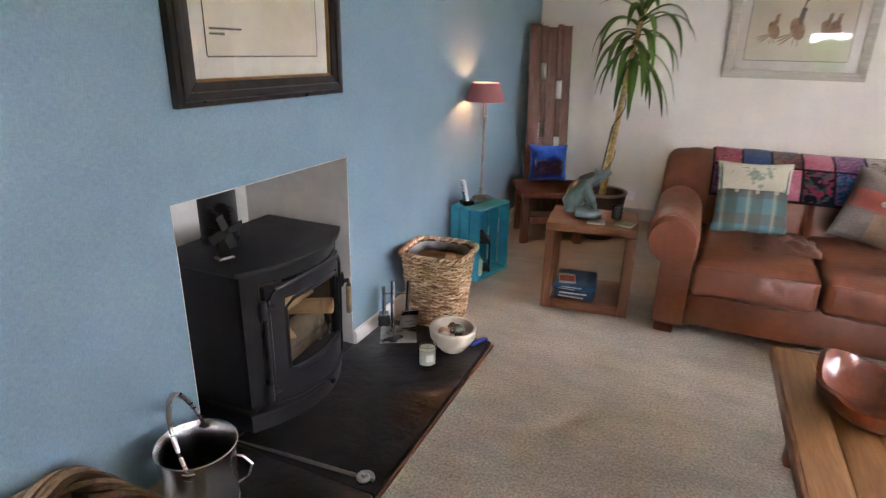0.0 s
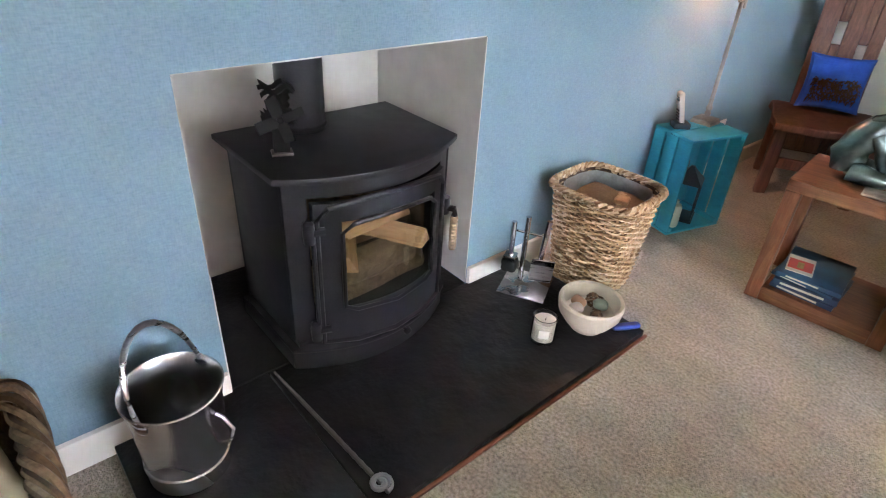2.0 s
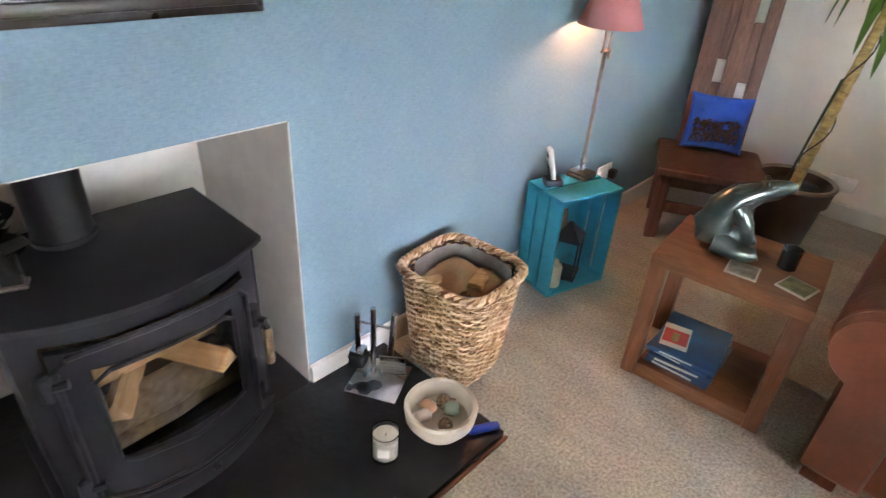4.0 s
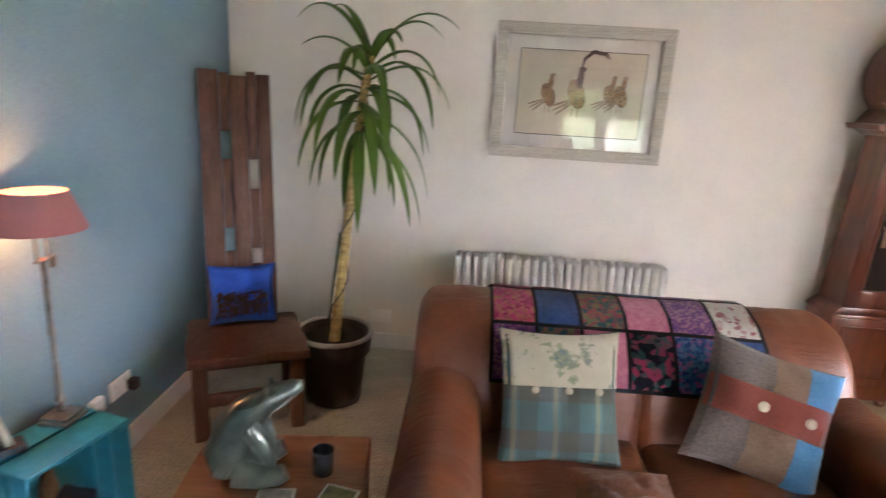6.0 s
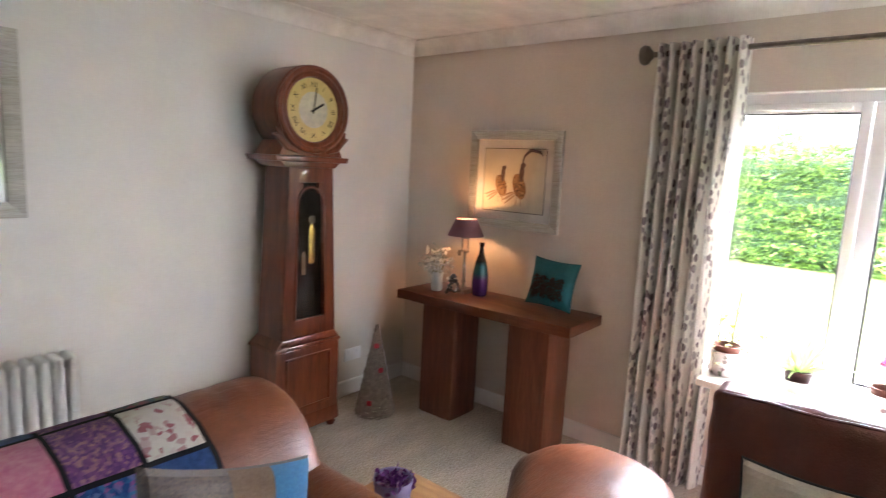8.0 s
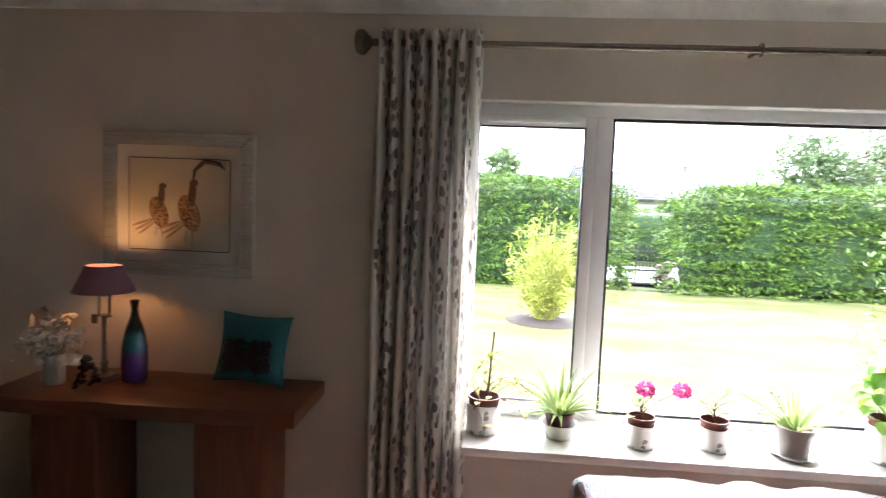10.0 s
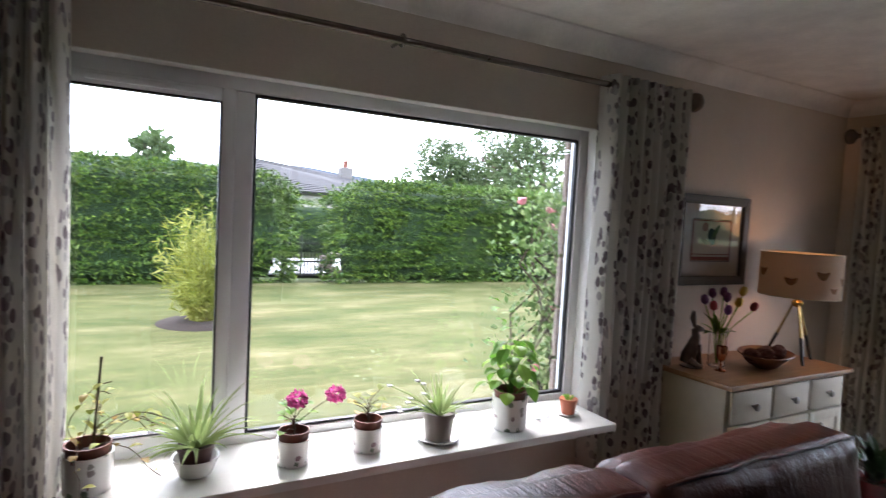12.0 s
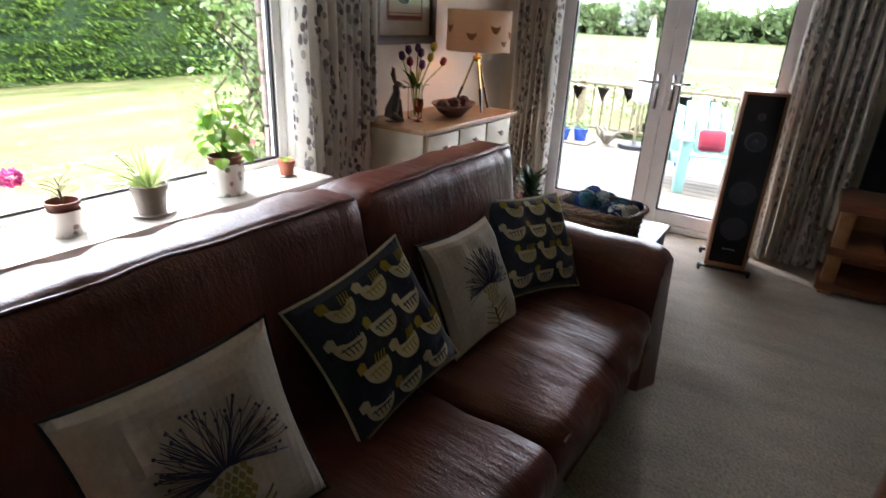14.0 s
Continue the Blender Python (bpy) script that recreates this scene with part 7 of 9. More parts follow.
# ---- coffee table with a rough wooden bowl ----
ct = thing("coffee_table", "low oiled hardwood coffee table with a dark edge", "table")
for i in range(4):
    part("top_board", box(1.838 + i * 0.114, 1.950 + i * 0.114, -1.02, 0.095, 0.385, 0.42, 0.003), M["oak"], ct)
part("edge_band", box(1.826, 1.836, -1.02, 0.095, 0.37, 0.419, 0.002), M["sheesham_y"], ct, "dark reddish edge band")
part("edge_band", box(1.826, 2.294, 0.097, 0.108, 0.37, 0.419, 0.002), M["sheesham"], ct, "dark reddish edge band")
for x in (1.96, 2.22):
    for y in (-0.92, -0.02):
        part("leg", box(x - 0.03, x + 0.03, y - 0.03, y + 0.03, 0.0, 0.385, 0.005), M["sheesham_z"], ct)
b = bmesh.new()
rings = []
for k, (r, z) in enumerate(((0.06, 0.0), (0.11, 0.012), (0.15, 0.05), (0.165, 0.09), (0.15, 0.095), (0.13, 0.055), (0.07, 0.028), (0.01, 0.024))):
    rings.append([])
    for i in range(30):
        a = 2 * math.pi * i / 30
        wob = 1 + (0.16 * noise.noise(Vector((math.cos(a) * 1.4, math.sin(a) * 1.4, 2))) + (0.22 * max(0, math.cos(a - 2.3)) ** 6)) * (1 if k > 1 else 0.3)
        lift = 0.05 * max(0, math.cos(a - 2.3)) ** 5 if k in (3, 4) else 0
        rings[-1].append(b.verts.new((r * wob * math.cos(a), r * wob * math.sin(a), z + lift + (0.012 * noise.noise(Vector((math.cos(a) * 3, math.sin(a) * 3, 5))) if k in (3, 4) else 0))))
for p, q in zip(rings, rings[1:]):
    for i in range(30):
        b.faces.new((p[i], p[(i + 1) % 30], q[(i + 1) % 30], q[i]))
b.faces.new(list(reversed(rings[0])))
b.faces.new(rings[-1])
bmesh.ops.transform(b, matrix=pose(2.07, -0.29, 0.4205), verts=b.verts)
tagged(link("wooden_bowl", b, M["mahogany"], None, "", 1.2), "rough-edged carved wooden bowl on the coffee table", "bowl")

# ---- framed pictures ----
M["lime_frame"] = wood("limed_wood_frame", (0.36, 0.33, 0.27), (0.47, 0.44, 0.37), (0.56, 0.53, 0.46), 0, 1.6, 0.6)
M["black_frame"] = mat("black_moulded_frame", (0.012, 0.011, 0.011), (0.022, 0.02, 0.02), 40, 0.3, bump=0.05)
M["gold_slip"] = mat("gilt_slip", (0.40, 0.24, 0.09), (0.30, 0.17, 0.06), 40, 0.35, 0.8)
M["umber_frame"] = wood("grey_brown_frame", (0.035, 0.028, 0.022), (0.07, 0.057, 0.045), (0.11, 0.09, 0.07), 0, 1.6, 0.5)
M["wash_brown"] = mat("brown_wash", (0.50, 0.36, 0.24), (0.30, 0.19, 0.13), 45, 0.9, bump=0)
M["wash_dark"] = mat("dark_wash", (0.10, 0.07, 0.06), (0.22, 0.14, 0.13), 60, 0.9, bump=0)
M["fine_line"] = mat("sepia_line", (0.10, 0.08, 0.06), None, 60, 0.9, bump=0)


def ellipse(cx, cz, rx, rz, ang=0.0, z=0.0, n=20):
    b = bmesh.new()
    ca, sa = math.cos(radians(ang)), math.sin(radians(ang))
    b.faces.new([b.verts.new((cx + rx * math.cos(t) * ca - rz * math.sin(t) * sa, z, cz + rx * math.cos(t) * sa + rz * math.sin(t) * ca)) for t in [2 * math.pi * i / n for i in range(n)]])
    return b


def picture(label, m, w, h, fw, fd, frame_mat, mount, art, slip=None, mould=None):
    """A glazed picture that hangs facing -y in its own space, centred on its back."""
    th = thing("framed_picture", label, "picture", m, "framed pictures")
    def bar(p, q, width, d0, d1, material, name):
        # mitred bars
        for k in range(4):
            c = [(-p, -q), (p, -q), (p, q), (-p, q)]
            a, e = c[k], c[(k + 1) % 4]
            ia, ie = (a[0] - math.copysign(width, a[0]), a[1] - math.copysign(width, a[1])), (e[0] - math.copysign(width, e[0]), e[1] - math.copysign(width, e[1]))
            b = bmesh.new()
            fr = [b.verts.new((x, -d1, z)) for x, z in (a, e, ie, ia)]
            bk = [b.verts.new((x, -d0, z)) for x, z in (a, e, ie, ia)]
            b.faces.new(fr); b.faces.new(list(reversed(bk)))
            for i in range(4):
                b.faces.new((fr[i], bk[i], bk[(i + 1) % 4], fr[(i + 1) % 4]))
            bmesh.ops.recalc_face_normals(b, faces=b.faces)
            bmesh.ops.bevel(b, geom=[ed for ed in b.edges if abs(ed.verts[0].co.y - ed.verts[1].co.y) < 1e-6], offset=0.003, segments=2, profile=0.5, affect="EDGES")
            part(name, b, material, th)
    bar(w / 2, h / 2, fw, 0.0, fd, frame_mat, "frame_bar")
    if mould:
        bar(w / 2 - fw * 0.25, h / 2 - fw * 0.25, fw * 0.35, fd - 0.004, fd + 0.008, frame_mat, "frame_moulding")
    if slip:
        bar(w / 2 - fw + 0.002, h / 2 - fw + 0.002, 0.010, 0.004, fd * 0.75, slip, "slip")
    part("mount", box(-w / 2 + fw, w / 2 - fw, -0.009, -0.003, -h / 2 + fw, h / 2 - fw), M["paper"], th, "pale mount board")
    iw, ih = w / 2 - fw - mount, h / 2 - fw - mount
    part("print", box(-iw, iw, -0.0105, -0.0085, -ih, ih), M["print"], th, "ivory print")
    for x0, x1, z0, z1 in ((-iw, iw, ih, ih + 0.004), (-iw, iw, -ih - 0.004, -ih), (-iw - 0.004, -iw, -ih, ih), (iw, iw + 0.004, -ih, ih)):
        part("mount_line", box(x0, x1, -0.0102, -0.0088, z0, z1), M["fine_line"], th)
    for nm, bm, mt in art(iw, ih):
        part(nm, bm, mt, th)
    g = part("glazing", box(-w / 2 + fw - 0.002, w / 2 - fw + 0.002, -0.017, -0.015, -h / 2 + fw - 0.002, h / 2 - fw + 0.002), M["glass"], th, "clear glass")
    g.visible_shadow = False
    return th


def plume(x, z, s, flip=1):
    return tube([(x, -0.0115, z), (x + flip * 0.01 * s, -0.0115, z + 0.05 * s), (x + flip * 0.05 * s, -0.0115, z + 0.085 * s), (x + flip * 0.11 * s, -0.0115, z + 0.075 * s), (x + flip * 0.13 * s, -0.0115, z + 0.055 * s)], [0.003 * s, 0.006 * s, 0.010 * s, 0.009 * s, 0.003 * s], 6)


def speckled():
    """Brown watercolour with darker dabs."""
    k = Nodes("speckled_wash")
    vo = k.add("ShaderNodeTexVoronoi", {"Vector": k.coords(), "Scale": 95.0}, feature="F1")
    dab = k.math("LESS_THAN", vo.outputs["Distance"], 0.42)
    wash = k.ramp(k.noise(k.coords(), 22.0, 4), [(0.35, (0.33, 0.16, 0.075)), (0.65, (0.52, 0.34, 0.19))])
    return k.done(k.mix(k.math("MULTIPLY", dab, 0.8), wash, (0.045, 0.03, 0.026)), 0.9)


M["speckled"] = speckled()


def shape_group(x, z, s, dark, plumed, flip=1):
    """An abstract wash: a plump speckled body, a narrow neck, a sweep behind and two thin strokes below."""
    out = [("wash_shape", ellipse(x, z, 0.042 * s, 0.074 * s, 20 * flip, -0.0112), M["speckled"]),
           ("wash_shape", ellipse(x + flip * 0.012 * s, z + 0.075 * s, 0.016 * s, 0.050 * s, -4 * flip, -0.0114), M["wash_dark"] if dark else M["speckled"]),
           ("wash_shape", ellipse(x + flip * 0.018 * s, z + 0.118 * s, 0.018 * s, 0.014 * s, 10 * flip, -0.0116), M["wash_dark"] if dark else M["wash_brown"])]
    for k in range(3):
        out.append(("wash_shape", ellipse(x - flip * (0.055 + 0.012 * k) * s, z - (0.072 - 0.012 * k) * s, 0.052 * s, 0.0055 * s, (38 - 9 * k) * flip, -0.0113), M["wash_brown"]))
    for k in (-1, 1):
        out.append(("wash_shape", ellipse(x + k * 0.014 * s, z - 0.088 * s, 0.0028 * s, 0.026 * s, 6 * k, -0.0111), M["wash_brown"]))
    if plumed:
        out.append(("plume_stroke", plume(x + flip * 0.012 * s, z + 0.118 * s, s, flip), M["wash_dark"]))
    return out


def art_quail(iw, ih):
    out = shape_group(-0.09, -0.035, 0.95, True, False) + shape_group(0.045, -0.035, 1.1, True, True)
    return out


def art_covey(iw, ih):
    return shape_group(-0.18, -0.01, 0.9, False, False) + shape_group(-0.02, 0.0, 1.15, True, True) + shape_group(0.17, 0.0, 0.85, False, False) + shape_group(0.23, 0.0, 0.85, False, False)


def art_blocks(iw, ih):
    rr2 = random.Random(5)
    cols = [(0.30, 0.10, 0.09), (0.36, 0.33, 0.26), (0.25, 0.20, 0.18), (0.40, 0.30, 0.22), (0.22, 0.24, 0.22), (0.42, 0.38, 0.30), (0.33, 0.14, 0.12), (0.28, 0.27, 0.23)]
    out = []
    for r in range(6):
        for c in range(5):
            x, z = -iw * 0.78 + c * iw * 0.315, -ih * 0.42 + r * ih * 0.22
            out.append(("colour_block", box(x, x + iw * 0.305, -0.0116, -0.0106, z, z + ih * 0.21), mat("block_wash", rr2.choice(cols), None, 18, 0.9, bump=0)))
    out.append(("caption_bar", box(-iw * 0.95, -iw * 0.45, -0.0116, -0.0106, -ih * 0.80, -ih * 0.785), M["fine_line"]))
    out.append(("caption_bar", box(-iw * 0.95, -iw * 0.72, -0.0116, -0.0106, -ih * 0.84, -ih * 0.825), M["fine_line"]))
    return out


def art_flower(iw, ih):
    red = mat("brick_border", (0.36, 0.10, 0.08), None, 40, 0.9, bump=0)
    out = [("border", box(-iw * 0.98, iw * 0.98, -0.0112, -0.0106, z0 * ih, z1 * ih), red) for z0, z1 in ((0.93, 0.98), (-0.98, -0.80), (-0.70, -0.66))]
    out += [("border", box(x0 * iw, x1 * iw, -0.0112, -0.0106, -ih * 0.98, ih * 0.98), red) for x0, x1 in ((-0.98, -0.93), (0.93, 0.98))]
    out.append(("wash_shape", ellipse(0.0, 0.02, 0.035, 0.05, 20, -0.0114), mat("blue_black_wash", (0.02, 0.06, 0.09), None, 40, 0.9, bump=0)))
    out.append(("wash_shape", ellipse(0.03, 0.05, 0.05, 0.016, 50, -0.0115), mat("sage_wash", (0.10, 0.16, 0.08), None, 40, 0.9, bump=0)))
    out.append(("wash_shape", ellipse(-0.045, -0.01, 0.05, 0.014, -20, -0.0115), M["wash_dark"]))
    out.append(("wash_shape", ellipse(-0.06, 0.075, 0.026, 0.026, 0, -0.0113), mat("pink_wash", (0.45, 0.20, 0.2), None, 40, 0.9, bump=0)))
    return out


picture("large print in a pale limed frame over the radiator", pose(2.037, 3.198, 1.663, 0, 0, 0), 0.985, 0.745, 0.065, 0.03, M["lime_frame"], 0.075, art_covey)
picture("print in a pale limed frame over the console table", pose(4.858, 2.305, 1.515, 0, 0, -90), 0.665, 0.61, 0.055, 0.028, M["lime_frame"], 0.055, art_quail)
picture("print in a dark wooden frame over the sideboard", pose(4.858, -1.995, 1.483, 0, 0, -90), 0.605, 0.50, 0.05, 0.03, M["umber_frame"], 0.085, art_flower)
picture("large abstract print in a heavy black frame above the stove", pose(0.002, -0.492, 1.82, 0, 0, 90), 0.865, 1.09, 0.075, 0.03, M["black_frame"], 0.075, art_blocks, M["gold_slip"], True)

# ---- column radiator ----
rad = thing("radiator", "white column radiator under the picture", "radiator")
M["rad_paint"] = mat("radiator_enamel", (0.82, 0.82, 0.79), (0.78, 0.78, 0.75), 10, 0.35, bump=0.02)
N_COL = 25
def column_mesh():
    b = bmesh.new()
    for y in (3.045, 3.09, 3.135):
        tube([(0, y, 0.16), (0, y, 0.665)], 0.0208, 10, b)
    merge(b, soft(-0.019, 0.019, 3.025, 3.155, 0.645, 0.711, 0.018, cuts=5))
    merge(b, soft(-0.019, 0.019, 3.025, 3.155, 0.115, 0.175, 0.018, cuts=5))
    return b


c0 = part("column", column_mesh(), M["rad_paint"], rad)
pitch = (2.625 - 1.414) / (N_COL - 1)
c0.location = (1.414, 0, 0)
for i in range(1, N_COL):
    ob = new("column", c0.data)
    ob.parent = rad
    ob.location = (1.414 + i * pitch, 0, 0)
for x in (1.46, 2.58):
    part("foot", box(x - 0.012, x + 0.012, 3.05, 3.12, 0.0, 0.13, 0.004), M["rad_paint"], rad)
    part("wall_stay", tube([(x, 3.09, 0.6), (x, 3.199, 0.6)], 0.006, 6), M["rad_paint"], rad)
part("valve", lathe([(0.016, 0.06), (0.018, 0.12), (0.012, 0.16)], 14, m=Matrix.Translation((1.375, 3.09, 0))), M["chrome"], rad, "chrome valve")
part("pipe", tube([(1.375, 3.09, 0.0), (1.375, 3.09, 0.07)], 0.0075, 8), M["chrome"], rad)


# ---- longcase clock ----
def text_mesh(s, size):
    cu_ = bpy.data.curves.new("text", "FONT")
    cu_.body, cu_.size, cu_.align_x, cu_.align_y = s, size, "CENTER", "CENTER"
    ob = bpy.data.objects.new("text", cu_)
    me = ob.to_mesh()
    b = bmesh.new()
    b.from_mesh(me)
    ob.to_mesh_clear()
    bpy.data.objects.remove(ob)
    return b


clock = thing("longcase_clock", "tall polished mahogany longcase clock with a drum head", "clock", pose(3.755, 2.90, 0.0))
MH = M["mahogany"]
def tapered(w0, w1, d0, d1, z0, z1, bev=0.004, y=0.0):
    b = bmesh.new()
    v = [b.verts.new((sx * w / 2, y + yy, z)) for w, d, z in ((w0, d0, z0), (w1, d1, z1)) for sx, yy in ((-1, 0.0), (1, 0.0), (1, d), (-1, d))]
    for f in ((0, 1, 2, 3), (7, 6, 5, 4), (0, 4, 5, 1), (1, 5, 6, 2), (2, 6, 7, 3), (3, 7, 4, 0)):
        b.faces.new([v[i] for i in f])
    bmesh.ops.recalc_face_normals(b, faces=b.faces)
    bmesh.ops.bevel(b, geom=list(b.edges), offset=bev, segments=2, profile=0.5, affect="EDGES")
    return b


part("plinth", tapered(0.46, 0.44, 0.27, 0.26, 0.04, 0.13), MH, clock)
for x in (-0.19, 0.19):
    part("foot", lathe([(0.022, 0.0), (0.03, 0.02), (0.02, 0.042)], 14, m=Matrix.Translation((x, 0.03, 0))), MH, clock)
    part("foot", lathe([(0.022, 0.0), (0.03, 0.02), (0.02, 0.042)], 14, m=Matrix.Translation((x, 0.23, 0))), MH, clock)
part("base_box", tapered(0.435, 0.435, 0.255, 0.255, 0.13, 0.535), MH, clock)
part("base_moulding", tapered(0.46, 0.44, 0.27, 0.26, 0.535, 0.555, 0.005, -0.006), MH, clock)
part("base_moulding", tapered(0.44, 0.37, 0.255, 0.235, 0.555, 0.60, 0.006, 0.0), MH, clock)
for x0, x1, z0, z1 in ((-0.155, 0.155, 0.475, 0.49), (-0.155, 0.155, 0.175, 0.19), (-0.155, -0.14, 0.19, 0.475), (0.14, 0.155, 0.19, 0.475)):
    part("panel_bead", box(x0, x1, -0.008, 0.004, z0, z1, 0.004), MH, clock)
# near-black solid block behind the glass, painted as the shade inside the case
part("trunk_side", tapered(0.36, 0.285, 0.21, 0.19, 0.60, 1.54, 0.003, 0.022), M["soot"], clock, "block coloured as the shade inside the case")
for s in (-1, 1):
    b = bmesh.new()
    pr = [(s * 0.178, 0.60), (s * 0.098, 0.60), (s * 0.078, 1.54), (s * 0.142, 1.54)]
    f = [b.verts.new((x, 0.0, z)) for x, z in pr]
    k = [b.verts.new((x, 0.022, z)) for x, z in pr]
    b.faces.new(f); b.faces.new(list(reversed(k)))
    for i in range(4):
        b.faces.new((f[i], k[i], k[(i + 1) % 4], f[(i + 1) % 4]))
    bmesh.ops.recalc_face_normals(b, faces=b.faces)
    part("trunk_stile", b, MH, clock)
    b = bmesh.new()
    pr = [(0.0, 0.60), (0.232, 0.60), (0.212, 1.54), (0.0, 1.54)]
    f = [b.verts.new((s * (0.182 if z < 1 else 0.146), y, z)) for y, z in pr]
    k = [b.verts.new((s * (0.170 if z < 1 else 0.134), y, z)) for y, z in pr]
    b.faces.new(f); b.faces.new(list(reversed(k)))
    for i in range(4):
        b.faces.new((f[i], k[i], k[(i + 1) % 4], f[(i + 1) % 4]))
    bmesh.ops.recalc_face_normals(b, faces=b.faces)
    part("trunk_cheek", b, MH, clock)
part("trunk_rail", box(-0.11, 0.11, 0.0, 0.02, 0.60, 0.70, 0.003), MH, clock)
part("trunk_rail", box(-0.085, 0.085, 0.0, 0.02, 1.46, 1.54, 0.003), MH, clock)
arch = [(-0.10, 0.0, 0.705), (-0.088, 0.0, 1.33)] + [(-0.085 * math.cos(a), 0.0, 1.35 + 0.085 * math.sin(a)) for a in [i * math.pi / 10 for i in range(11)]] + [(0.088, 0.0, 1.33), (0.10, 0.0, 0.705)]
part("door_bead", tube(arch, 0.008, 8, closed=True), MH, clock, "arched moulding")
gl = part("door_pane", box(-0.097, 0.097, 0.006, 0.009, 0.70, 1.46), M["glass"], clock, "clear glass")
gl.visible_shadow = False
part("spandrel", box(-0.084, -0.05, 0.002, 0.018, 1.40, 1.465), MH, clock)
part("spandrel", box(0.05, 0.084, 0.002, 0.018, 1.40, 1.465), MH, clock)
M["brass"] = mat("polished_brass", (0.58, 0.40, 0.13), (0.48, 0.32, 0.10), 20, 0.25, 1.0, 0.02)
part("weight", lathe([(0.018, 1.01), (0.019, 1.015), (0.019, 1.20), (0.012, 1.21), (0.003, 1.24)], 18, m=Matrix.Translation((0.018, 0.013, 0)) @ Matrix.Diagonal((1.1, 0.15, 1, 1))), M["brass"], clock, "brass weight")
part("pulley", lathe([(0.022, -0.003), (0.024, 0.0), (0.022, 0.003)], 18, m=Matrix.Translation((0.018, 0.014, 1.255)) @ pose(0, 0, 0, 90, 0, 0)), M["pewter"], clock)
part("weight", lathe([(0.012, 0.95), (0.012, 1.06), (0.004, 1.08)], 14, m=Matrix.Translation((-0.035, 0.015, 0)) @ Matrix.Diagonal((1.1, 0.15, 1, 1))), M["wash_brown"], clock)
part("cornice", tapered(0.33, 0.40, 0.22, 0.25, 1.54, 1.57, 0.004, 0.0), MH, clock)
part("cornice", tapered(0.47, 0.49, 0.27, 0.28, 1.57, 1.60, 0.005, -0.022), MH, clock)
part("hood_neck", tapered(0.42, 0.34, 0.24, 0.22, 1.60, 1.68, 0.006, -0.004), MH, clock)
DZ = 1.845
def on_front(y):
    return Matrix.Translation((0, y, DZ)) @ pose(0, 0, 0, 90, 0, 0)


part("drum", lathe([(0.230, -0.22), (0.232, -0.21), (0.232, -0.004), (0.226, -0.001)], 56, m=on_front(0.0)), MH, clock, "round drum case")
part("bezel", lathe([(0.224, 0.0), (0.230, 0.012), (0.227, 0.028), (0.213, 0.034), (0.200, 0.026), (0.191, 0.030), (0.174, 0.022), (0.167, 0.008), (0.167, 0.0)], 56, m=on_front(0.0)), MH, clock, "turned ring round the dial")
M["dial"] = mat("aged_ivory_dial", (0.60, 0.47, 0.17), (0.52, 0.39, 0.13), 16, 0.4, bump=0.02)
dial = part("dial", lathe([(0.170, 0.004), (0.11, 0.007), (0.002, 0.008)], 48, m=on_front(0.0), cap=False), M["dial"], clock, "aged cream dial")
part("dial_centre", lathe([(0.095, 0.0085), (0.002, 0.009)], 40, m=on_front(0.0), cap=False), mat("pale_dial_centre", (0.60, 0.55, 0.38), (0.45, 0.42, 0.32), 40, 0.4), dial)
for i, s in enumerate(("XII", "I", "II", "III", "IIII", "V", "VI", "VII", "VIII", "IX", "X", "XI")):
    a = -i * math.pi / 6
    tm = text_mesh(s, 0.038)
    bmesh.ops.transform(tm, matrix=on_front(-0.0095) @ Matrix.Rotation(a, 4, "Z") @ Matrix.Translation((0, 0.131, 0)), verts=tm.verts)
    part("numeral", tm, M["soot"], dial, "", 0)
for a, L, w in ((-8, 0.118, 0.004), (-60, 0.075, 0.006)):
    part("hand", box(-w, w, -0.02, L, 0.0, 0.002, 0.0005, m=on_front(-0.012) @ pose(0, 0, 0, 0, 0, a)), M["soot"], dial)
for s in (-1, 1):
    cv = tube([(s * 0.10, -0.004, 1.625), (s * 0.16, -0.006, 1.645), (s * 0.205, -0.004, 1.69), (s * 0.225, 0.0, 1.74)], [0.012, 0.022, 0.02, 0.008], 8)
    tube([(s * 0.19, -0.004, 1.66), (s * 0.225, -0.004, 1.70), (s * 0.245, 0.0, 1.705)], [0.012, 0.015, 0.008], 8, cv)
    part("carving", cv, MH, clock, "carved scroll bracket")

# cone-shaped willow tree ornament
cone = thing("willow_cone", "whitewashed willow cone tree with red stars beside the clock", "ornament", pose(4.25, 2.86, 0.0))
M["limed_willow"] = mat("limewashed_willow", (0.30, 0.25, 0.21), (0.17, 0.135, 0.11), 40, 0.8, bump=0.3)
rr = random.Random(8)
for q in range(20):
    pts = []
    ph0 = rr.uniform(0, 6.28)
    for i in range(110):
        f = i / 109
        r = 0.118 * (1 - f) + 0.006 + 0.004 * rr.uniform(-1, 1)
        a = ph0 + f * (26 + 5 * q) * (1 if q % 2 else -1)
        pts.append((r * math.cos(a), r * math.sin(a), 0.006 + 0.56 * f + 0.014 * math.sin(a * 2.3 + q)))
    part("strand", tube(pts, 0.0042, 4), M["limed_willow"], cone)
for a, z in ((3.6, 0.10), (4.4, 0.30), (3.9, 0.45)):
    r = 0.118 * (1 - z / 0.57) + 0.012
    part("star", soft(-0.016, 0.016, -0.004, 0.004, -0.016, 0.016, 0.004, cuts=3, m=Matrix.Translation((r * math.cos(a), r * math.sin(a), z)) @ pose(0, 0, 0, 0, 0, math.degrees(a) + 90)), mat("red_felt", (0.42, 0.03, 0.05), None, 60, 0.9), cone, "red star")

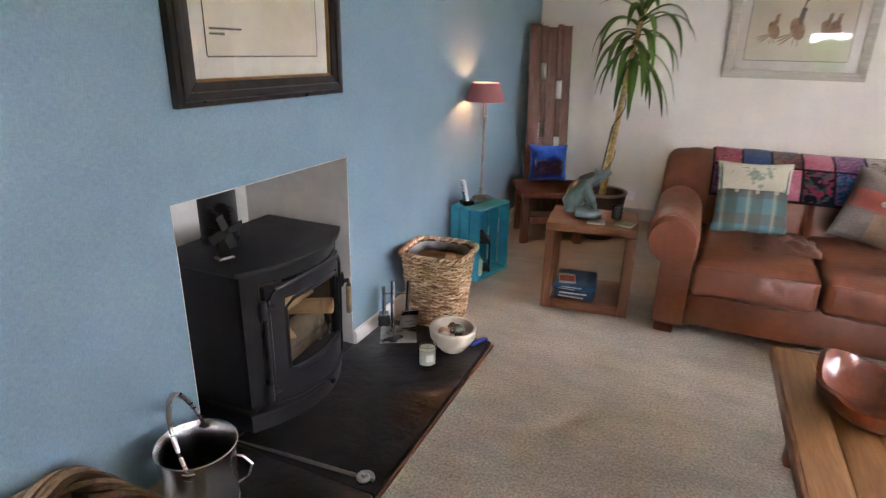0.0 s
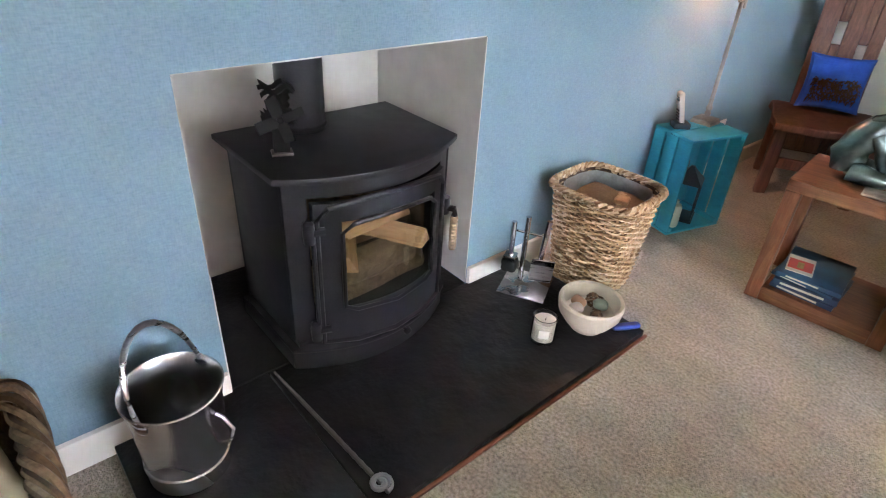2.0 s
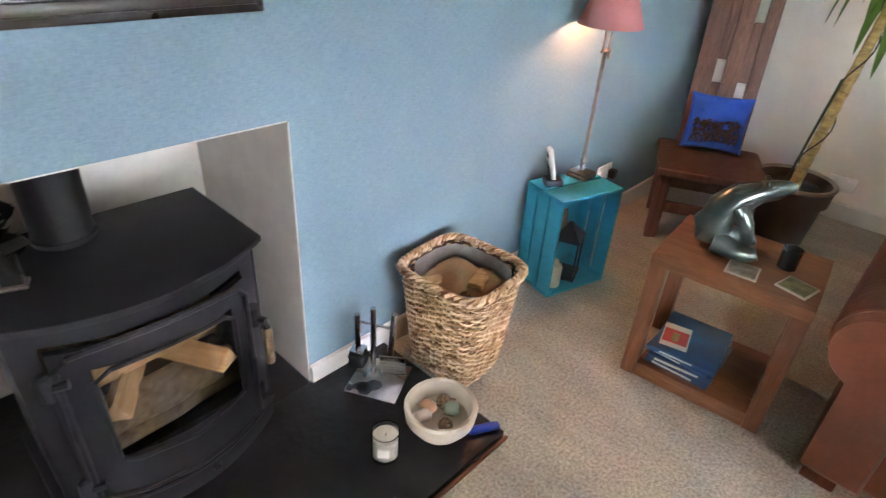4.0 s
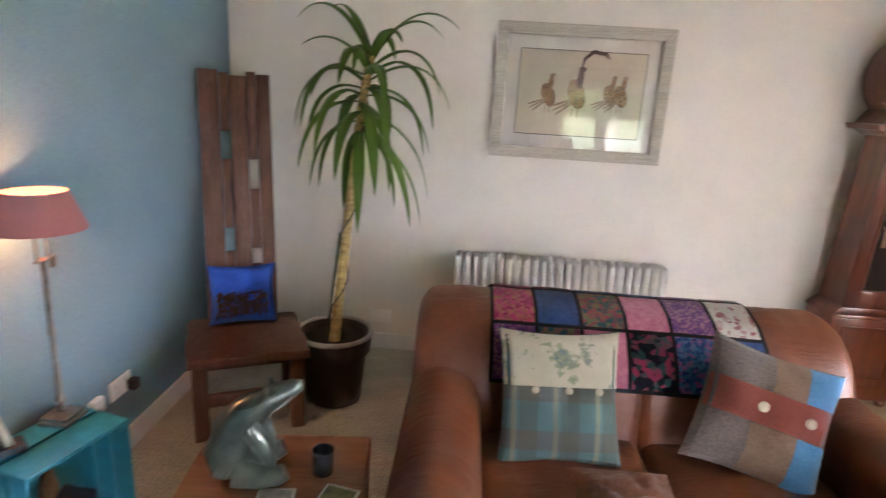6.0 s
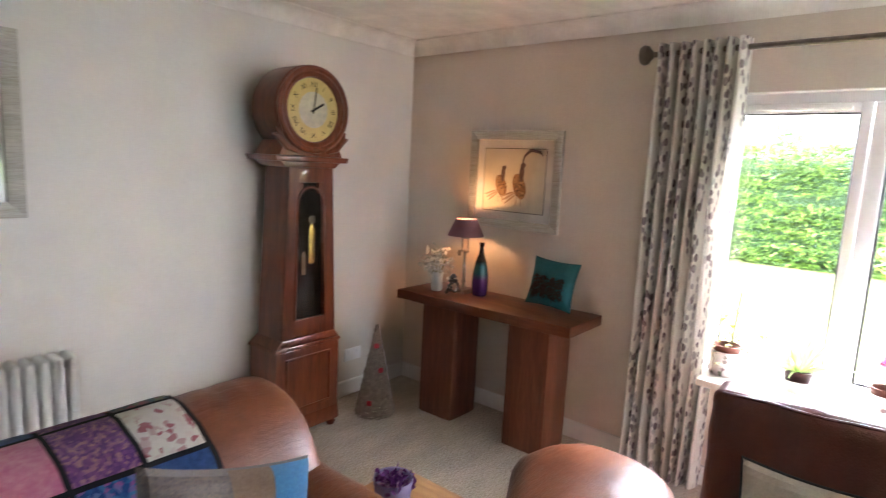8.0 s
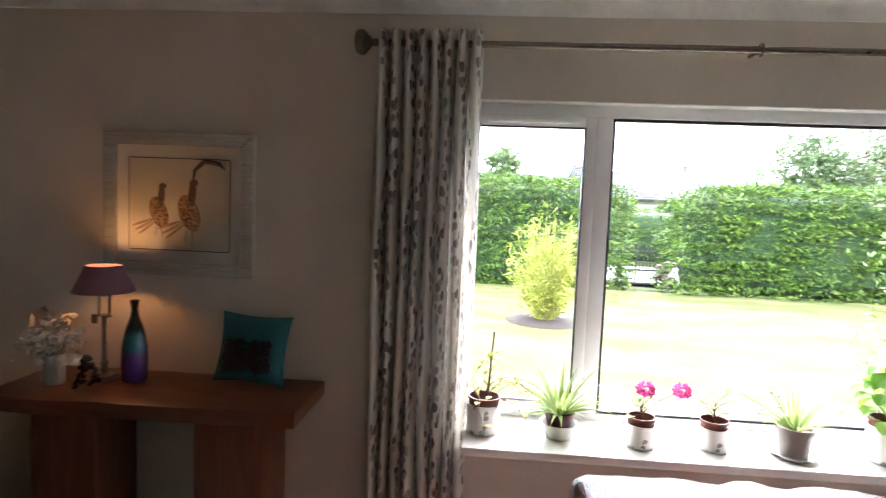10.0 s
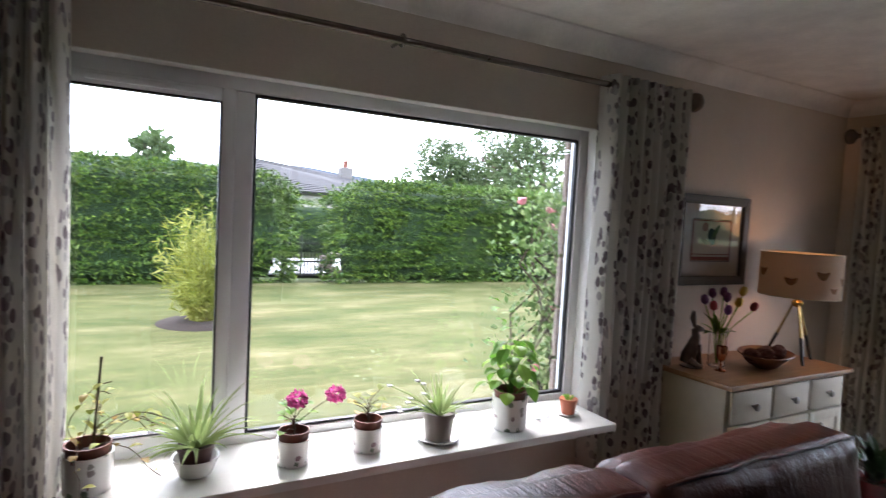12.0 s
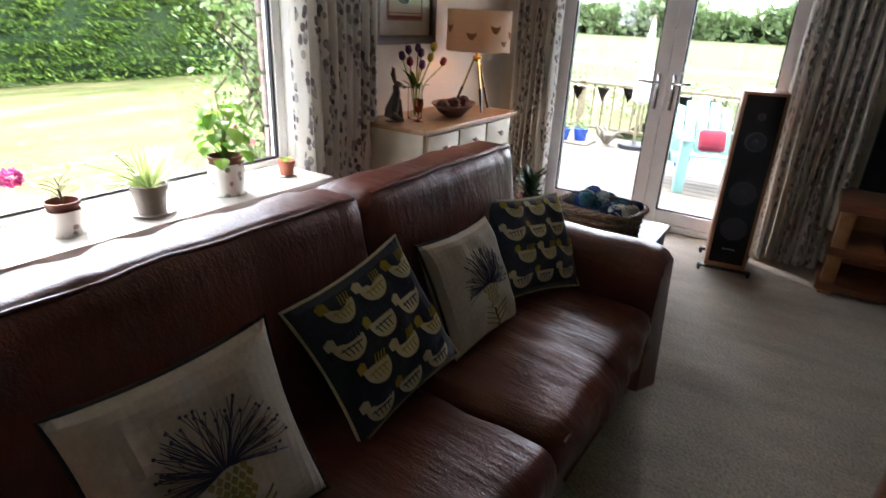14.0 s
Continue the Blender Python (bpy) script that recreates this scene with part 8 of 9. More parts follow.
# ---- console table and what stands on it ----
con = thing("console_table", "thick live-edge hardwood console table on two slab legs", "table")
b = bmesh.new()
out = []
for i in range(25):
    f = i / 24
    out.append((4.42 + 0.012 * noise.noise(Vector((f * 7, 1, 0))) + 0.03 * f, 2.86 - 1.21 * f))
ring = out + [(4.845, 1.65), (4.845, 2.86)]
lo = [b.verts.new((x, y, 0.725)) for x, y in ring]
hi = [b.verts.new((x, y, 0.785)) for x, y in ring]
for i in range(len(ring)):
    b.faces.new((lo[i], lo[(i + 1) % len(ring)], hi[(i + 1) % len(ring)], hi[i]))
b.faces.new(list(reversed(lo))); b.faces.new(hi)
bmesh.ops.recalc_face_normals(b, faces=b.faces)
bmesh.ops.bevel(b, geom=[e for e in b.edges if abs(e.verts[0].co.z - e.verts[1].co.z) < 1e-5], offset=0.006, segments=2, profile=0.5, affect="EDGES")
M["rosewood_y"] = wood("dark_red_slab", (0.066, 0.017, 0.008), (0.145, 0.042, 0.018), (0.24, 0.084, 0.038), 1, 0.8, 0.35)
M["rosewood_z"] = wood("dark_red_slab_upright", (0.062, 0.015, 0.008), (0.138, 0.039, 0.017), (0.225, 0.077, 0.034), 2, 0.8, 0.4)
part("top", b, M["rosewood_y"], con)
for y0, y1 in ((2.42, 2.685), (1.775, 2.04)):
    part("leg", soft(4.475, 4.735, y0, y1, 0.0, 0.727, 0.01, wrinkle=0.003, cuts=7), M["rosewood_z"], con, "solid slab leg")
candlestick_lamp("small pewter candlestick lamp with a lit mauve shade, on the console", 4.67, 2.52, 0.785, 1.155, 1.26, 0.115, 0.068, lamp_shade_mat("mauve_shade", (0.22, 0.12, 0.15), (0.28, 0.16, 0.19), 0.05), 0.045)
def vase_mat():
    k = Nodes("banded_glaze")
    sep = k.add("ShaderNodeSeparateXYZ", {"Vector": k.c.outputs["Object"]})
    col = k.ramp(k.math("DIVIDE", sep.outputs[2], 0.34), [(0.0, (0.06, 0.02, 0.12)), (0.30, (0.07, 0.03, 0.16)), (0.42, (0.02, 0.09, 0.14)), (0.56, (0.015, 0.10, 0.13)), (0.66, (0.012, 0.014, 0.02)), (1.0, (0.01, 0.01, 0.012))])
    return k.done(col, 0.12, coat=0.5)
vs = thing("vase", "tall bottle vase glazed black, teal and purple", "vase", pose(4.70, 2.41, 0.785))
part("body", lathe([(0.042, 0.0), (0.048, 0.006), (0.052, 0.06), (0.050, 0.14), (0.036, 0.215), (0.018, 0.265), (0.013, 0.30), (0.019, 0.335), (0.015, 0.336), (0.010, 0.30), (0.003, 0.28)], 32), vase_mat(), vs)
fv = thing("flower_vase", "ribbed white jar of dried white flowers", "flowers", pose(4.60, 2.68, 0.785))
part("jar", lathe([(0.034, 0.0)] + [(0.036 + 0.003 * (i % 2), 0.008 + i * 0.01) for i in range(11)] + [(0.034, 0.12), (0.03, 0.115), (0.004, 0.1)], 28), M["china"], fv)
rng2 = np.random.default_rng(9)
pp = rng2.normal(size=(240, 3)) * np.array((0.042, 0.042, 0.04)) + np.array((0, 0, 0.19))
v, f = leaf_cloud(pp, pp - np.array((0, 0, 0.12)), 0.035, 0.03, rng2)
quads("petals", v, f, mat("white_petals", (0.66, 0.64, 0.56), (0.5, 0.48, 0.4), 60, 0.8), fv, "dried white petals", "stuff")
sm = bmesh.new()
for i in range(14):
    a = i * 2.4
    tube([(0.01 * math.cos(a), 0.01 * math.sin(a), 0.06), (0.05 * math.cos(a), 0.05 * math.sin(a), 0.20)], 0.0015, 4, sm)
part("stems", sm, M["olive"], fv)
bd = bmesh.new()
for i in range(46):
    a, z = rng2.uniform(0, 6.28), rng2.uniform(0.0, 0.115)
    r = 0.045 * (1 - z / 0.16)
    lathe([(0.002, -0.010), (0.010, -0.003), (0.010, 0.003), (0.002, 0.010)], 7, bd, Matrix.Translation((4.56 + r * math.cos(a), 2.515 + r * math.sin(a), 0.797 + z)))
tagged(link("bead_candle_holder", bd, M["amber_glass"], None, "", 0), "dark beaded glass tealight holder on the console", "candle holder")
cu = cushion("teal cushion with a shaggy dark panel, leaning on the wall", lean(4.755, 1.93, 0.932, -88, 14, -3), 0.30, 0.29, 0.09, mat("teal_felt", (0.012, 0.10, 0.115), (0.016, 0.12, 0.135), 60, 0.95))
fr = bmesh.new()
rr = random.Random(6)
for i in range(380):
    u, v_ = rr.uniform(-0.72, 0.62), rr.uniform(-0.6, 0.22)
    p = pillow_point(u, v_, 0.30, 0.29, 0.09, 1)
    q = p + Vector((rr.uniform(-0.018, 0.018), rr.uniform(-0.03, 0.008), rr.uniform(0.006, 0.018)))
    tube([p, (p + q) / 2 + Vector((0, 0.005, 0.004)), q], [0.004, 0.003, 0.001], 4, fr)
part("shaggy_panel", fr, mat("black_fur", (0.016, 0.011, 0.010), (0.03, 0.02, 0.018), 50, 0.8), cu, "shaggy near-black panel")

# small corner table between the sofas
st2 = thing("corner_table", "small pine corner table between the two sofas", "table")
part("top", box(3.00, 3.30, 1.34, 1.74, 0.425, 0.45, 0.004), M["pine"], st2)
for x in (3.03, 3.27):
    for y in (1.37, 1.71):
        part("leg", box(x - 0.02, x + 0.02, y - 0.02, y + 0.02, 0.0, 0.425, 0.003), M["pine"], st2)
pb = thing("purple_pot", "glazed lilac pot of purple dried petals", "pot", pose(3.11, 1.60, 0.4505))
part("pot", lathe([(0.052, 0.0), (0.057, 0.004), (0.068, 0.085), (0.068, 0.09), (0.063, 0.088), (0.055, 0.05), (0.004, 0.045)], 32), mat("lilac_glaze", (0.36, 0.32, 0.52), (0.24, 0.20, 0.40), 14, 0.25), pb)
pp = rng2.normal(size=(160, 3)) * np.array((0.025, 0.025, 0.008)) + np.array((0, 0, 0.07))
v, f = leaf_cloud(pp, np.tile(np.array((0.0, 0, 1.0)), (160, 1)), 0.03, 0.02, rng2)
quads("petals", v, f, leaf_mat("purple_petals", [(0.0, (0.09, 0.02, 0.14)), (0.6, (0.22, 0.06, 0.30)), (1.0, (0.45, 0.30, 0.45))]), pb, "purple dried petals", "stuff")


# ---- plants on the window board ----
SILL = 0.6605
def china_print():
    k = Nodes("botanic_china")
    vo = k.add("ShaderNodeTexVoronoi", {"Vector": k.coords(), "Scale": 26.0}, feature="F1")
    fine = k.noise(k.coords(), 150.0, 4)
    spot = k.math("LESS_THAN", k.math("ADD", vo.outputs["Distance"], k.math("MULTIPLY", fine, 0.55)), 0.56)
    bw = k.add("ShaderNodeRGBToBW", {"Color": vo.outputs["Color"]}).outputs[0]
    tint = k.ramp(bw, [(0.3, (0.10, 0.16, 0.09)), (0.5, (0.22, 0.24, 0.20)), (0.7, (0.24, 0.13, 0.16))])
    col = k.mix(k.math("MULTIPLY", spot, 0.85), (0.72, 0.71, 0.67), tint)
    return k.done(col, 0.2, coat=0.4)


M["botanic"] = china_print()
M["spider"] = leaf_mat("variegated_leaf", [(0.0, (0.24, 0.36, 0.10)), (0.4, (0.40, 0.50, 0.20)), (1.0, (0.68, 0.72, 0.48))], 0.4, 0.45)
M["fresh"] = leaf_mat("fresh_green_leaf", [(0.0, (0.09, 0.22, 0.025)), (0.5, (0.16, 0.33, 0.045)), (1.0, (0.28, 0.43, 0.09))], 0.35, 0.5)
M["yellowing"] = leaf_mat("yellow_green_leaf", [(0.0, (0.22, 0.27, 0.05)), (0.5, (0.38, 0.36, 0.08)), (1.0, (0.50, 0.30, 0.14))], 0.5, 0.35)
M["magenta"] = leaf_mat("magenta_petals", [(0.0, (0.66, 0.05, 0.34)), (1.0, (0.80, 0.22, 0.52))], 0.5, 0.45)
M["twig"] = mat("brown_twig", (0.12, 0.07, 0.04), None, 40, 0.8)
M["white_petal"] = mat("white_daisy", (0.75, 0.75, 0.70), None, 60, 0.8)


def cache_pot(name, label, x, y, r, h, inner=True, outer=None, taper=1.0):
    th = thing(name, label, "potted plant", pose(x, y, SILL), "pots on the window board")
    part("pot", lathe([(r * taper * 0.97, 0.0), (r * taper, 0.003), (r, h - 0.006), (r * 1.03, h - 0.003), (r * 1.03, h), (r * 0.95, h), (r * 0.93, h * 0.5), (0.004, h * 0.45)], 32), outer or M["botanic"], th)
    if inner:
        part("inner_pot", lathe([(r * 0.80, h * 0.6), (r * 0.90, h + 0.016), (r * 0.96, h + 0.017), (r * 0.96, h + 0.028), (r * 0.88, h + 0.028), (r * 0.84, h * 0.9)], 28, cap=False), M["terracotta"], th, "brown plastic inner pot")
    part("soil", lathe([(r * 0.86, h * 0.93), (r * 0.5, h * 0.97 + 0.004), (0.003, h * 0.97 + 0.006)], 20), M["soil"], th)
    return th


def strap_leaves(th, material, n, z, L, w, seed, droop=1.4, spread=0.9):
    q = random.Random(seed)
    for i in range(n):
        a = i * 2.4 + q.uniform(-0.4, 0.4)
        el = q.uniform(0.35, 1.35) * spread
        d = Vector((math.cos(a) * math.cos(el), math.sin(a) * math.cos(el), math.sin(el)))
        side = Vector((-math.sin(a), math.cos(a), 0))
        p = Vector((0.01 * math.cos(a), 0.01 * math.sin(a), z))
        LL = L * q.uniform(0.6, 1.25)
        rows = []
        for s in range(9):
            t = s / 8
            ww = w * (0.6 + 0.4 * min(1, t * 4)) * (1 - max(0, t - 0.4) / 0.6) + 0.0006
            nn = side.cross(d).normalized()
            rows.append([p - side * ww + nn * ww * 0.5, p.copy(), p + side * ww + nn * ww * 0.5])
            p += d * LL / 8
            d = (d + Vector((0, 0, -0.13 * droop * (0.3 + t)))).normalized()
            if p.z < 0.012:
                p.z = 0.012
                d.z = max(d.z, 0)
        part("leaf", sheet(rows), material, th, "", 0)


def broad_leaf(org, tip, width, b):
    """A cupped pointed leaf between two points."""
    d = tip - org
    side = d.cross(Vector((0, 0, 1)))
    side = side.normalized() if side.length > 1e-5 else Vector((1, 0, 0))
    up = side.cross(d).normalized()
    rows = []
    for s in range(7):
        t = s / 6
        w = width * math.sin(math.pi * min(1, t * 0.96 + 0.04)) ** 0.8
        c = org + d * t + up * (0.12 * d.length * math.sin(math.pi * t))
        rows.append([c - side * w + up * w * 0.25, c, c + side * w + up * w * 0.25])
    sheet(rows, b)


# pot one: trailing vine with a cane
vp = cache_pot("trailing_plant", "trailing vine on a cane in a white printed pot", 4.735, 0.965, 0.068, 0.115)
q = random.Random(2)
part("cane", tube([(0.01, -0.01, 0.09), (0.02, -0.03, 0.40)], 0.004, 6), M["twig"], vp)
vn, lv = bmesh.new(), bmesh.new()
for i in range(9):
    a = q.uniform(0, 6.28)
    pts = [Vector((0.02 * math.cos(a), 0.02 * math.sin(a), 0.12))]
    d = Vector((math.cos(a) * 0.6 - 0.1, math.sin(a) * 0.6 - 0.25, 1.0)).normalized()
    for s in range(11):
        pts.append(pts[-1] + d * 0.026)
        d = (d + Vector((q.uniform(-0.35, 0.35), q.uniform(-0.45, 0.35), -0.20))).normalized()
        if pts[-1].z < 0.02:
            pts[-1].z = 0.02
        if pts[-1].x > 0.10:
            pts[-1].x = 0.10
        if s % 2:
            broad_leaf(pts[-1], pts[-1] + Vector((q.uniform(-0.04, 0.02), q.uniform(-0.04, 0.04), q.uniform(-0.02, 0.03))), 0.012, lv)
    tube(pts, 0.0016, 4, vn)
part("vines", vn, M["twig"], vp)
part("leaves", lv, M["yellowing"], vp, "pale yellow-green leaves", 0)
sp1 = thing("spider_plant", "spider plant in a brown pot set in a white bowl", "potted plant", pose(4.72, 0.665, SILL), "pots on the window board")
part("bowl", lathe([(0.045, 0.0), (0.05, 0.003), (0.072, 0.055), (0.074, 0.062), (0.068, 0.060), (0.045, 0.012), (0.004, 0.01)], 32), M["china"], sp1, "white china bowl")
part("inner_pot", lathe([(0.040, 0.014), (0.054, 0.085), (0.058, 0.086), (0.058, 0.10), (0.052, 0.10), (0.047, 0.09)], 28, cap=False), mat("maroon_plastic", (0.075, 0.018, 0.018), None, 20, 0.35), sp1, "maroon plastic pot")
part("soil", lathe([(0.050, 0.09), (0.003, 0.096)], 20), M["soil"], sp1)
strap_leaves(sp1, M["spider"], 52, 0.09, 0.22, 0.0080, 4, 1.4)


def geranium(label, x, y, seed, flowers):
    th = cache_pot("geranium", label, x, y, 0.056, 0.088)
    q = random.Random(seed)
    lv, sb = bmesh.new(), bmesh.new()
    top = Vector((0, 0, 0.115))
    tube([(0, 0, 0.08), (0.006, -0.004, 0.12), (-0.004, 0.006, 0.16)], [0.006, 0.005, 0.003], 6, sb)
    for i in range(9 if flowers else 11):
        a = i * 2.4
        o = Vector((0, 0, 0.11 + 0.006 * i))
        t = o + Vector((math.cos(a) * q.uniform(0.03, 0.075), math.sin(a) * q.uniform(0.03, 0.075), q.uniform(0.01, 0.05)))
        tube([o, (o + t) / 2 + Vector((0, 0, 0.008)), t], 0.0016, 4, sb)
        broad_leaf(t - Vector((math.cos(a) * 0.008, math.sin(a) * 0.008, 0)), t + Vector((math.cos(a) * 0.028, math.sin(a) * 0.028, q.uniform(-0.01, 0.012))), 0.019, lv)
    part("stems", sb, M["twig"], th)
    part("leaves", lv, M["fresh"] if flowers else M["yellowing"], th, "", 0)
    for dx, dy, dz in flowers:
        part("flower_stalk", tube([(0, 0, 0.13), (dx * 0.5, dy * 0.5, 0.13 + dz * 0.6), (dx, dy, 0.13 + dz)], 0.0018, 5), M["twig"], th)
        rg = np.random.default_rng(seed)
        pp = rg.normal(size=(120, 3))
        pp /= np.linalg.norm(pp, axis=1)[:, None]
        v, f = leaf_cloud(pp * np.array((0.021, 0.021, 0.017)) + np.array((dx, dy, 0.13 + dz)), pp, 0.019, 0.020, rg, 0.0, 1.2)
        quads("flower_head", v, f, M["magenta"], th, "magenta flower head", "stuff")
    return th


geranium("pink-flowering geranium in a white printed pot", 4.69, 0.355, 5, ((-0.01, -0.005, 0.095), (0.03, -0.155, 0.085)))
geranium("yellowing geranium in a white printed pot", 4.705, 0.075, 6, ())
sp2 = thing("spider_plant", "spider plant in a grey pot on a white saucer", "potted plant", pose(4.685, -0.215, SILL), "pots on the window board")
part("saucer", lathe([(0.06, 0.0), (0.07, 0.003), (0.088, 0.016), (0.084, 0.017), (0.066, 0.006), (0.004, 0.005)], 32), M["china"], sp2, "white saucer")
part("pot", lathe([(0.048, 0.006), (0.051, 0.009), (0.060, 0.095), (0.065, 0.096), (0.066, 0.116), (0.060, 0.116), (0.055, 0.10), (0.004, 0.098)], 32), mat("grey_pot", (0.20, 0.17, 0.145), (0.16, 0.135, 0.115), 18, 0.4), sp2, "grey-brown pot")
strap_leaves(sp2, M["spider"], 34, 0.10, 0.17, 0.006, 14, 1.0, 1.0)
dz = bmesh.new()
q = random.Random(31)
dp = []
for i in range(11):
    t = Vector((q.uniform(0.0, 0.10), q.uniform(0.02, 0.20), q.uniform(0.10, 0.24)))
    tube([(0, 0, 0.10), t * 0.6 + Vector((0, 0, 0.05)), t], 0.0012, 4, dz)
    dp.append(t)
part("stalks", dz, M["fresh"], sp2)
fl = bmesh.new()
for t in dp:
    merge(fl, soft(-0.010, 0.010, -0.010, 0.010, -0.003, 0.005, 0.004, cuts=3, wrinkle=0.003, freq=80, m=Matrix.Translation(t)))
tagged(part("blossom", fl, M["white_petal"], sp2), "tiny white flowers", kind="stuff")
hb = cache_pot("leafy_plant", "bushy green pot plant in a large white printed pot", 4.70, -0.565, 0.074, 0.135)
q = random.Random(8)
lv, sb = bmesh.new(), bmesh.new()
for i in range(34):
    a = i * 2.4
    h = 0.15 + 0.23 * (i / 34) ** 0.8
    rr_ = 0.10 * (1 - 0.5 * i / 30) * q.uniform(0.7, 1.1)
    o = Vector((math.cos(a) * 0.012, math.sin(a) * 0.012, h * 0.72))
    t = Vector((math.cos(a) * rr_, math.sin(a) * rr_, h))
    tube([(0, 0, 0.12), o, t], 0.0022, 4, sb)
    broad_leaf(t, t + Vector((math.cos(a) * 0.055, math.sin(a) * 0.055, q.uniform(-0.07, -0.02))), 0.031, lv)
tagged(part("stalks", sb, M["fresh"], hb), kind="stuff")
part("leaves", lv, M["fresh"], hb, "broad pointed leaves", 0)
for i in range(5):
    t = Vector((q.uniform(0.0, 0.05), q.uniform(0.02, 0.10), 0.36 + 0.045 * i))
    lv = bmesh.new()
    broad_leaf(t, t + Vector((0, 0.05 * (-1) ** i, 0.01)), 0.022, lv)
    part("top_leaf", lv, M["fresh"], hb, "", 0)
dh = thing("glass_dish", "small clear glass dish on the window board", "dish", pose(4.72, -0.755, SILL))
part("dish", lathe([(0.025, 0.0), (0.03, 0.003), (0.045, 0.03), (0.042, 0.031), (0.026, 0.008), (0.003, 0.007)], 28), M["glass"], dh)
sp3 = thing("small_pot", "small terracotta plastic pot of seedlings on a saucer", "potted plant", pose(4.725, -0.915, SILL), "pots on the window board")
part("saucer", lathe([(0.042, 0.0), (0.052, 0.008), (0.049, 0.009), (0.004, 0.004)], 24), M["china"], sp3)
part("pot", lathe([(0.030, 0.005), (0.039, 0.062), (0.042, 0.063), (0.042, 0.076), (0.038, 0.076), (0.003, 0.066)], 24), mat("orange_plastic", (0.42, 0.12, 0.06), None, 20, 0.4), sp3)
lv = bmesh.new()
for i in range(9):
    a = i * 2.4
    broad_leaf(Vector((0.012 * math.cos(a), 0.012 * math.sin(a), 0.068)), Vector((0.035 * math.cos(a), 0.035 * math.sin(a), 0.088)), 0.007, lv)
part("leaves", lv, M["fresh"], sp3, "", 0)

# ---- sideboard ----
M["cream_paint"] = mat("cream_chalk_paint", (0.56, 0.50, 0.37), (0.52, 0.46, 0.34), 14, 0.5, bump=0.06)
sb = thing("sideboard", "cream painted sideboard with a waxed pine top and three drawers", "sideboard")
SX0, SY0, SY1 = 4.365, -2.555, -1.555
part("body", box(SX0 + 0.018, 4.842, SY0, SY1, 0.06, 0.812, 0.004), M["cream_paint"], sb)
part("top", soft(SX0 - 0.02, 4.842, SY0 - 0.022, SY1 + 0.022, 0.812, 0.84, 0.008, cuts=3), M["pine"], sb, "waxed pine top")
part("plinth", box(SX0 + 0.03, 4.83, SY0 + 0.02, SY1 - 0.02, 0.0, 0.06), M["cream_paint"], sb)
for i in range(3):
    y1 = SY1 - 0.025 - i * 0.3185
    y0 = y1 - 0.305
    dr = part("drawer", box(SX0, SX0 + 0.019, y0, y1, 0.645, 0.80, 0.005), M["cream_paint"], sb)
    part("knob", lathe([(0.006, 0.0), (0.007, 0.012), (0.018, 0.02), (0.017, 0.03), (0.004, 0.036)], 14, m=Matrix.Translation((SX0, (y0 + y1) / 2, 0.722)) @ pose(0, 0, 0, 0, -90, 0)), M["pewter"], dr, "pewter knob")
    dd = part("door", box(SX0, SX0 + 0.019, y0, y1, 0.075, 0.632, 0.005), M["cream_paint"], sb)
    for u0, u1, v0, v1 in ((y0 + 0.002, y0 + 0.05, 0.078, 0.63), (y1 - 0.05, y1 - 0.002, 0.078, 0.63), (y0 + 0.05, y1 - 0.05, 0.078, 0.13), (y0 + 0.05, y1 - 0.05, 0.58, 0.63)):
        part("door_rail", box(SX0 - 0.006, SX0, u0, u1, v0, v1, 0.003), M["cream_paint"], dd)
    part("knob", lathe([(0.006, 0.0), (0.007, 0.012), (0.017, 0.02), (0.016, 0.03), (0.004, 0.036)], 14, m=Matrix.Translation((SX0 - 0.006, (y0 + y1) / 2 + 0.09, 0.565)) @ pose(0, 0, 0, 0, -90, 0)), M["pewter"], dd, "pewter knob")

hare = tube([(0.03, 0, 0.02), (0.02, 0, 0.06), (0.0, 0, 0.11), (-0.01, 0, 0.16), (-0.005, 0, 0.185), (-0.02, 0, 0.20), (-0.045, 0, 0.195)], [0.034, 0.038, 0.032, 0.021, 0.020, 0.019, 0.009], 14)
for s in (-1, 1):
    tube([(0.0, s * 0.010, 0.205), (0.012, s * 0.014, 0.25), (0.010, s * 0.012, 0.29)], [0.006, 0.010, 0.003], 8, hare)
    tube([(-0.02, s * 0.016, 0.12), (-0.032, s * 0.016, 0.05), (-0.04, s * 0.016, 0.005)], [0.013, 0.008, 0.009], 8, hare)
    tube([(0.03, s * 0.03, 0.04), (-0.01, s * 0.034, 0.016), (-0.04, s * 0.034, 0.010)], [0.022, 0.014, 0.009], 8, hare)
lathe([(0.055, 0.0), (0.055, 0.006), (0.01, 0.008)], 20, hare)
bmesh.ops.transform(hare, matrix=pose(4.66, -1.665, 0.84, 0, 0, 60), verts=hare.verts)
tagged(link("hare_figure", hare, M["nickel"], None, "", 1.4), "dark bronze sitting hare figure", "figure")
tv = thing("tulip_vase", "clear glass vase of purple, yellow and red tulips", "flowers", pose(4.62, -1.80, 0.84))
g = part("vase", lathe([(0.038, 0.0), (0.042, 0.004), (0.042, 0.20), (0.039, 0.20), (0.038, 0.012), (0.003, 0.010)], 28), M["glass"], tv, "clear glass")
g.visible_shadow = False
q = random.Random(4)
sm, lf = bmesh.new(), bmesh.new()
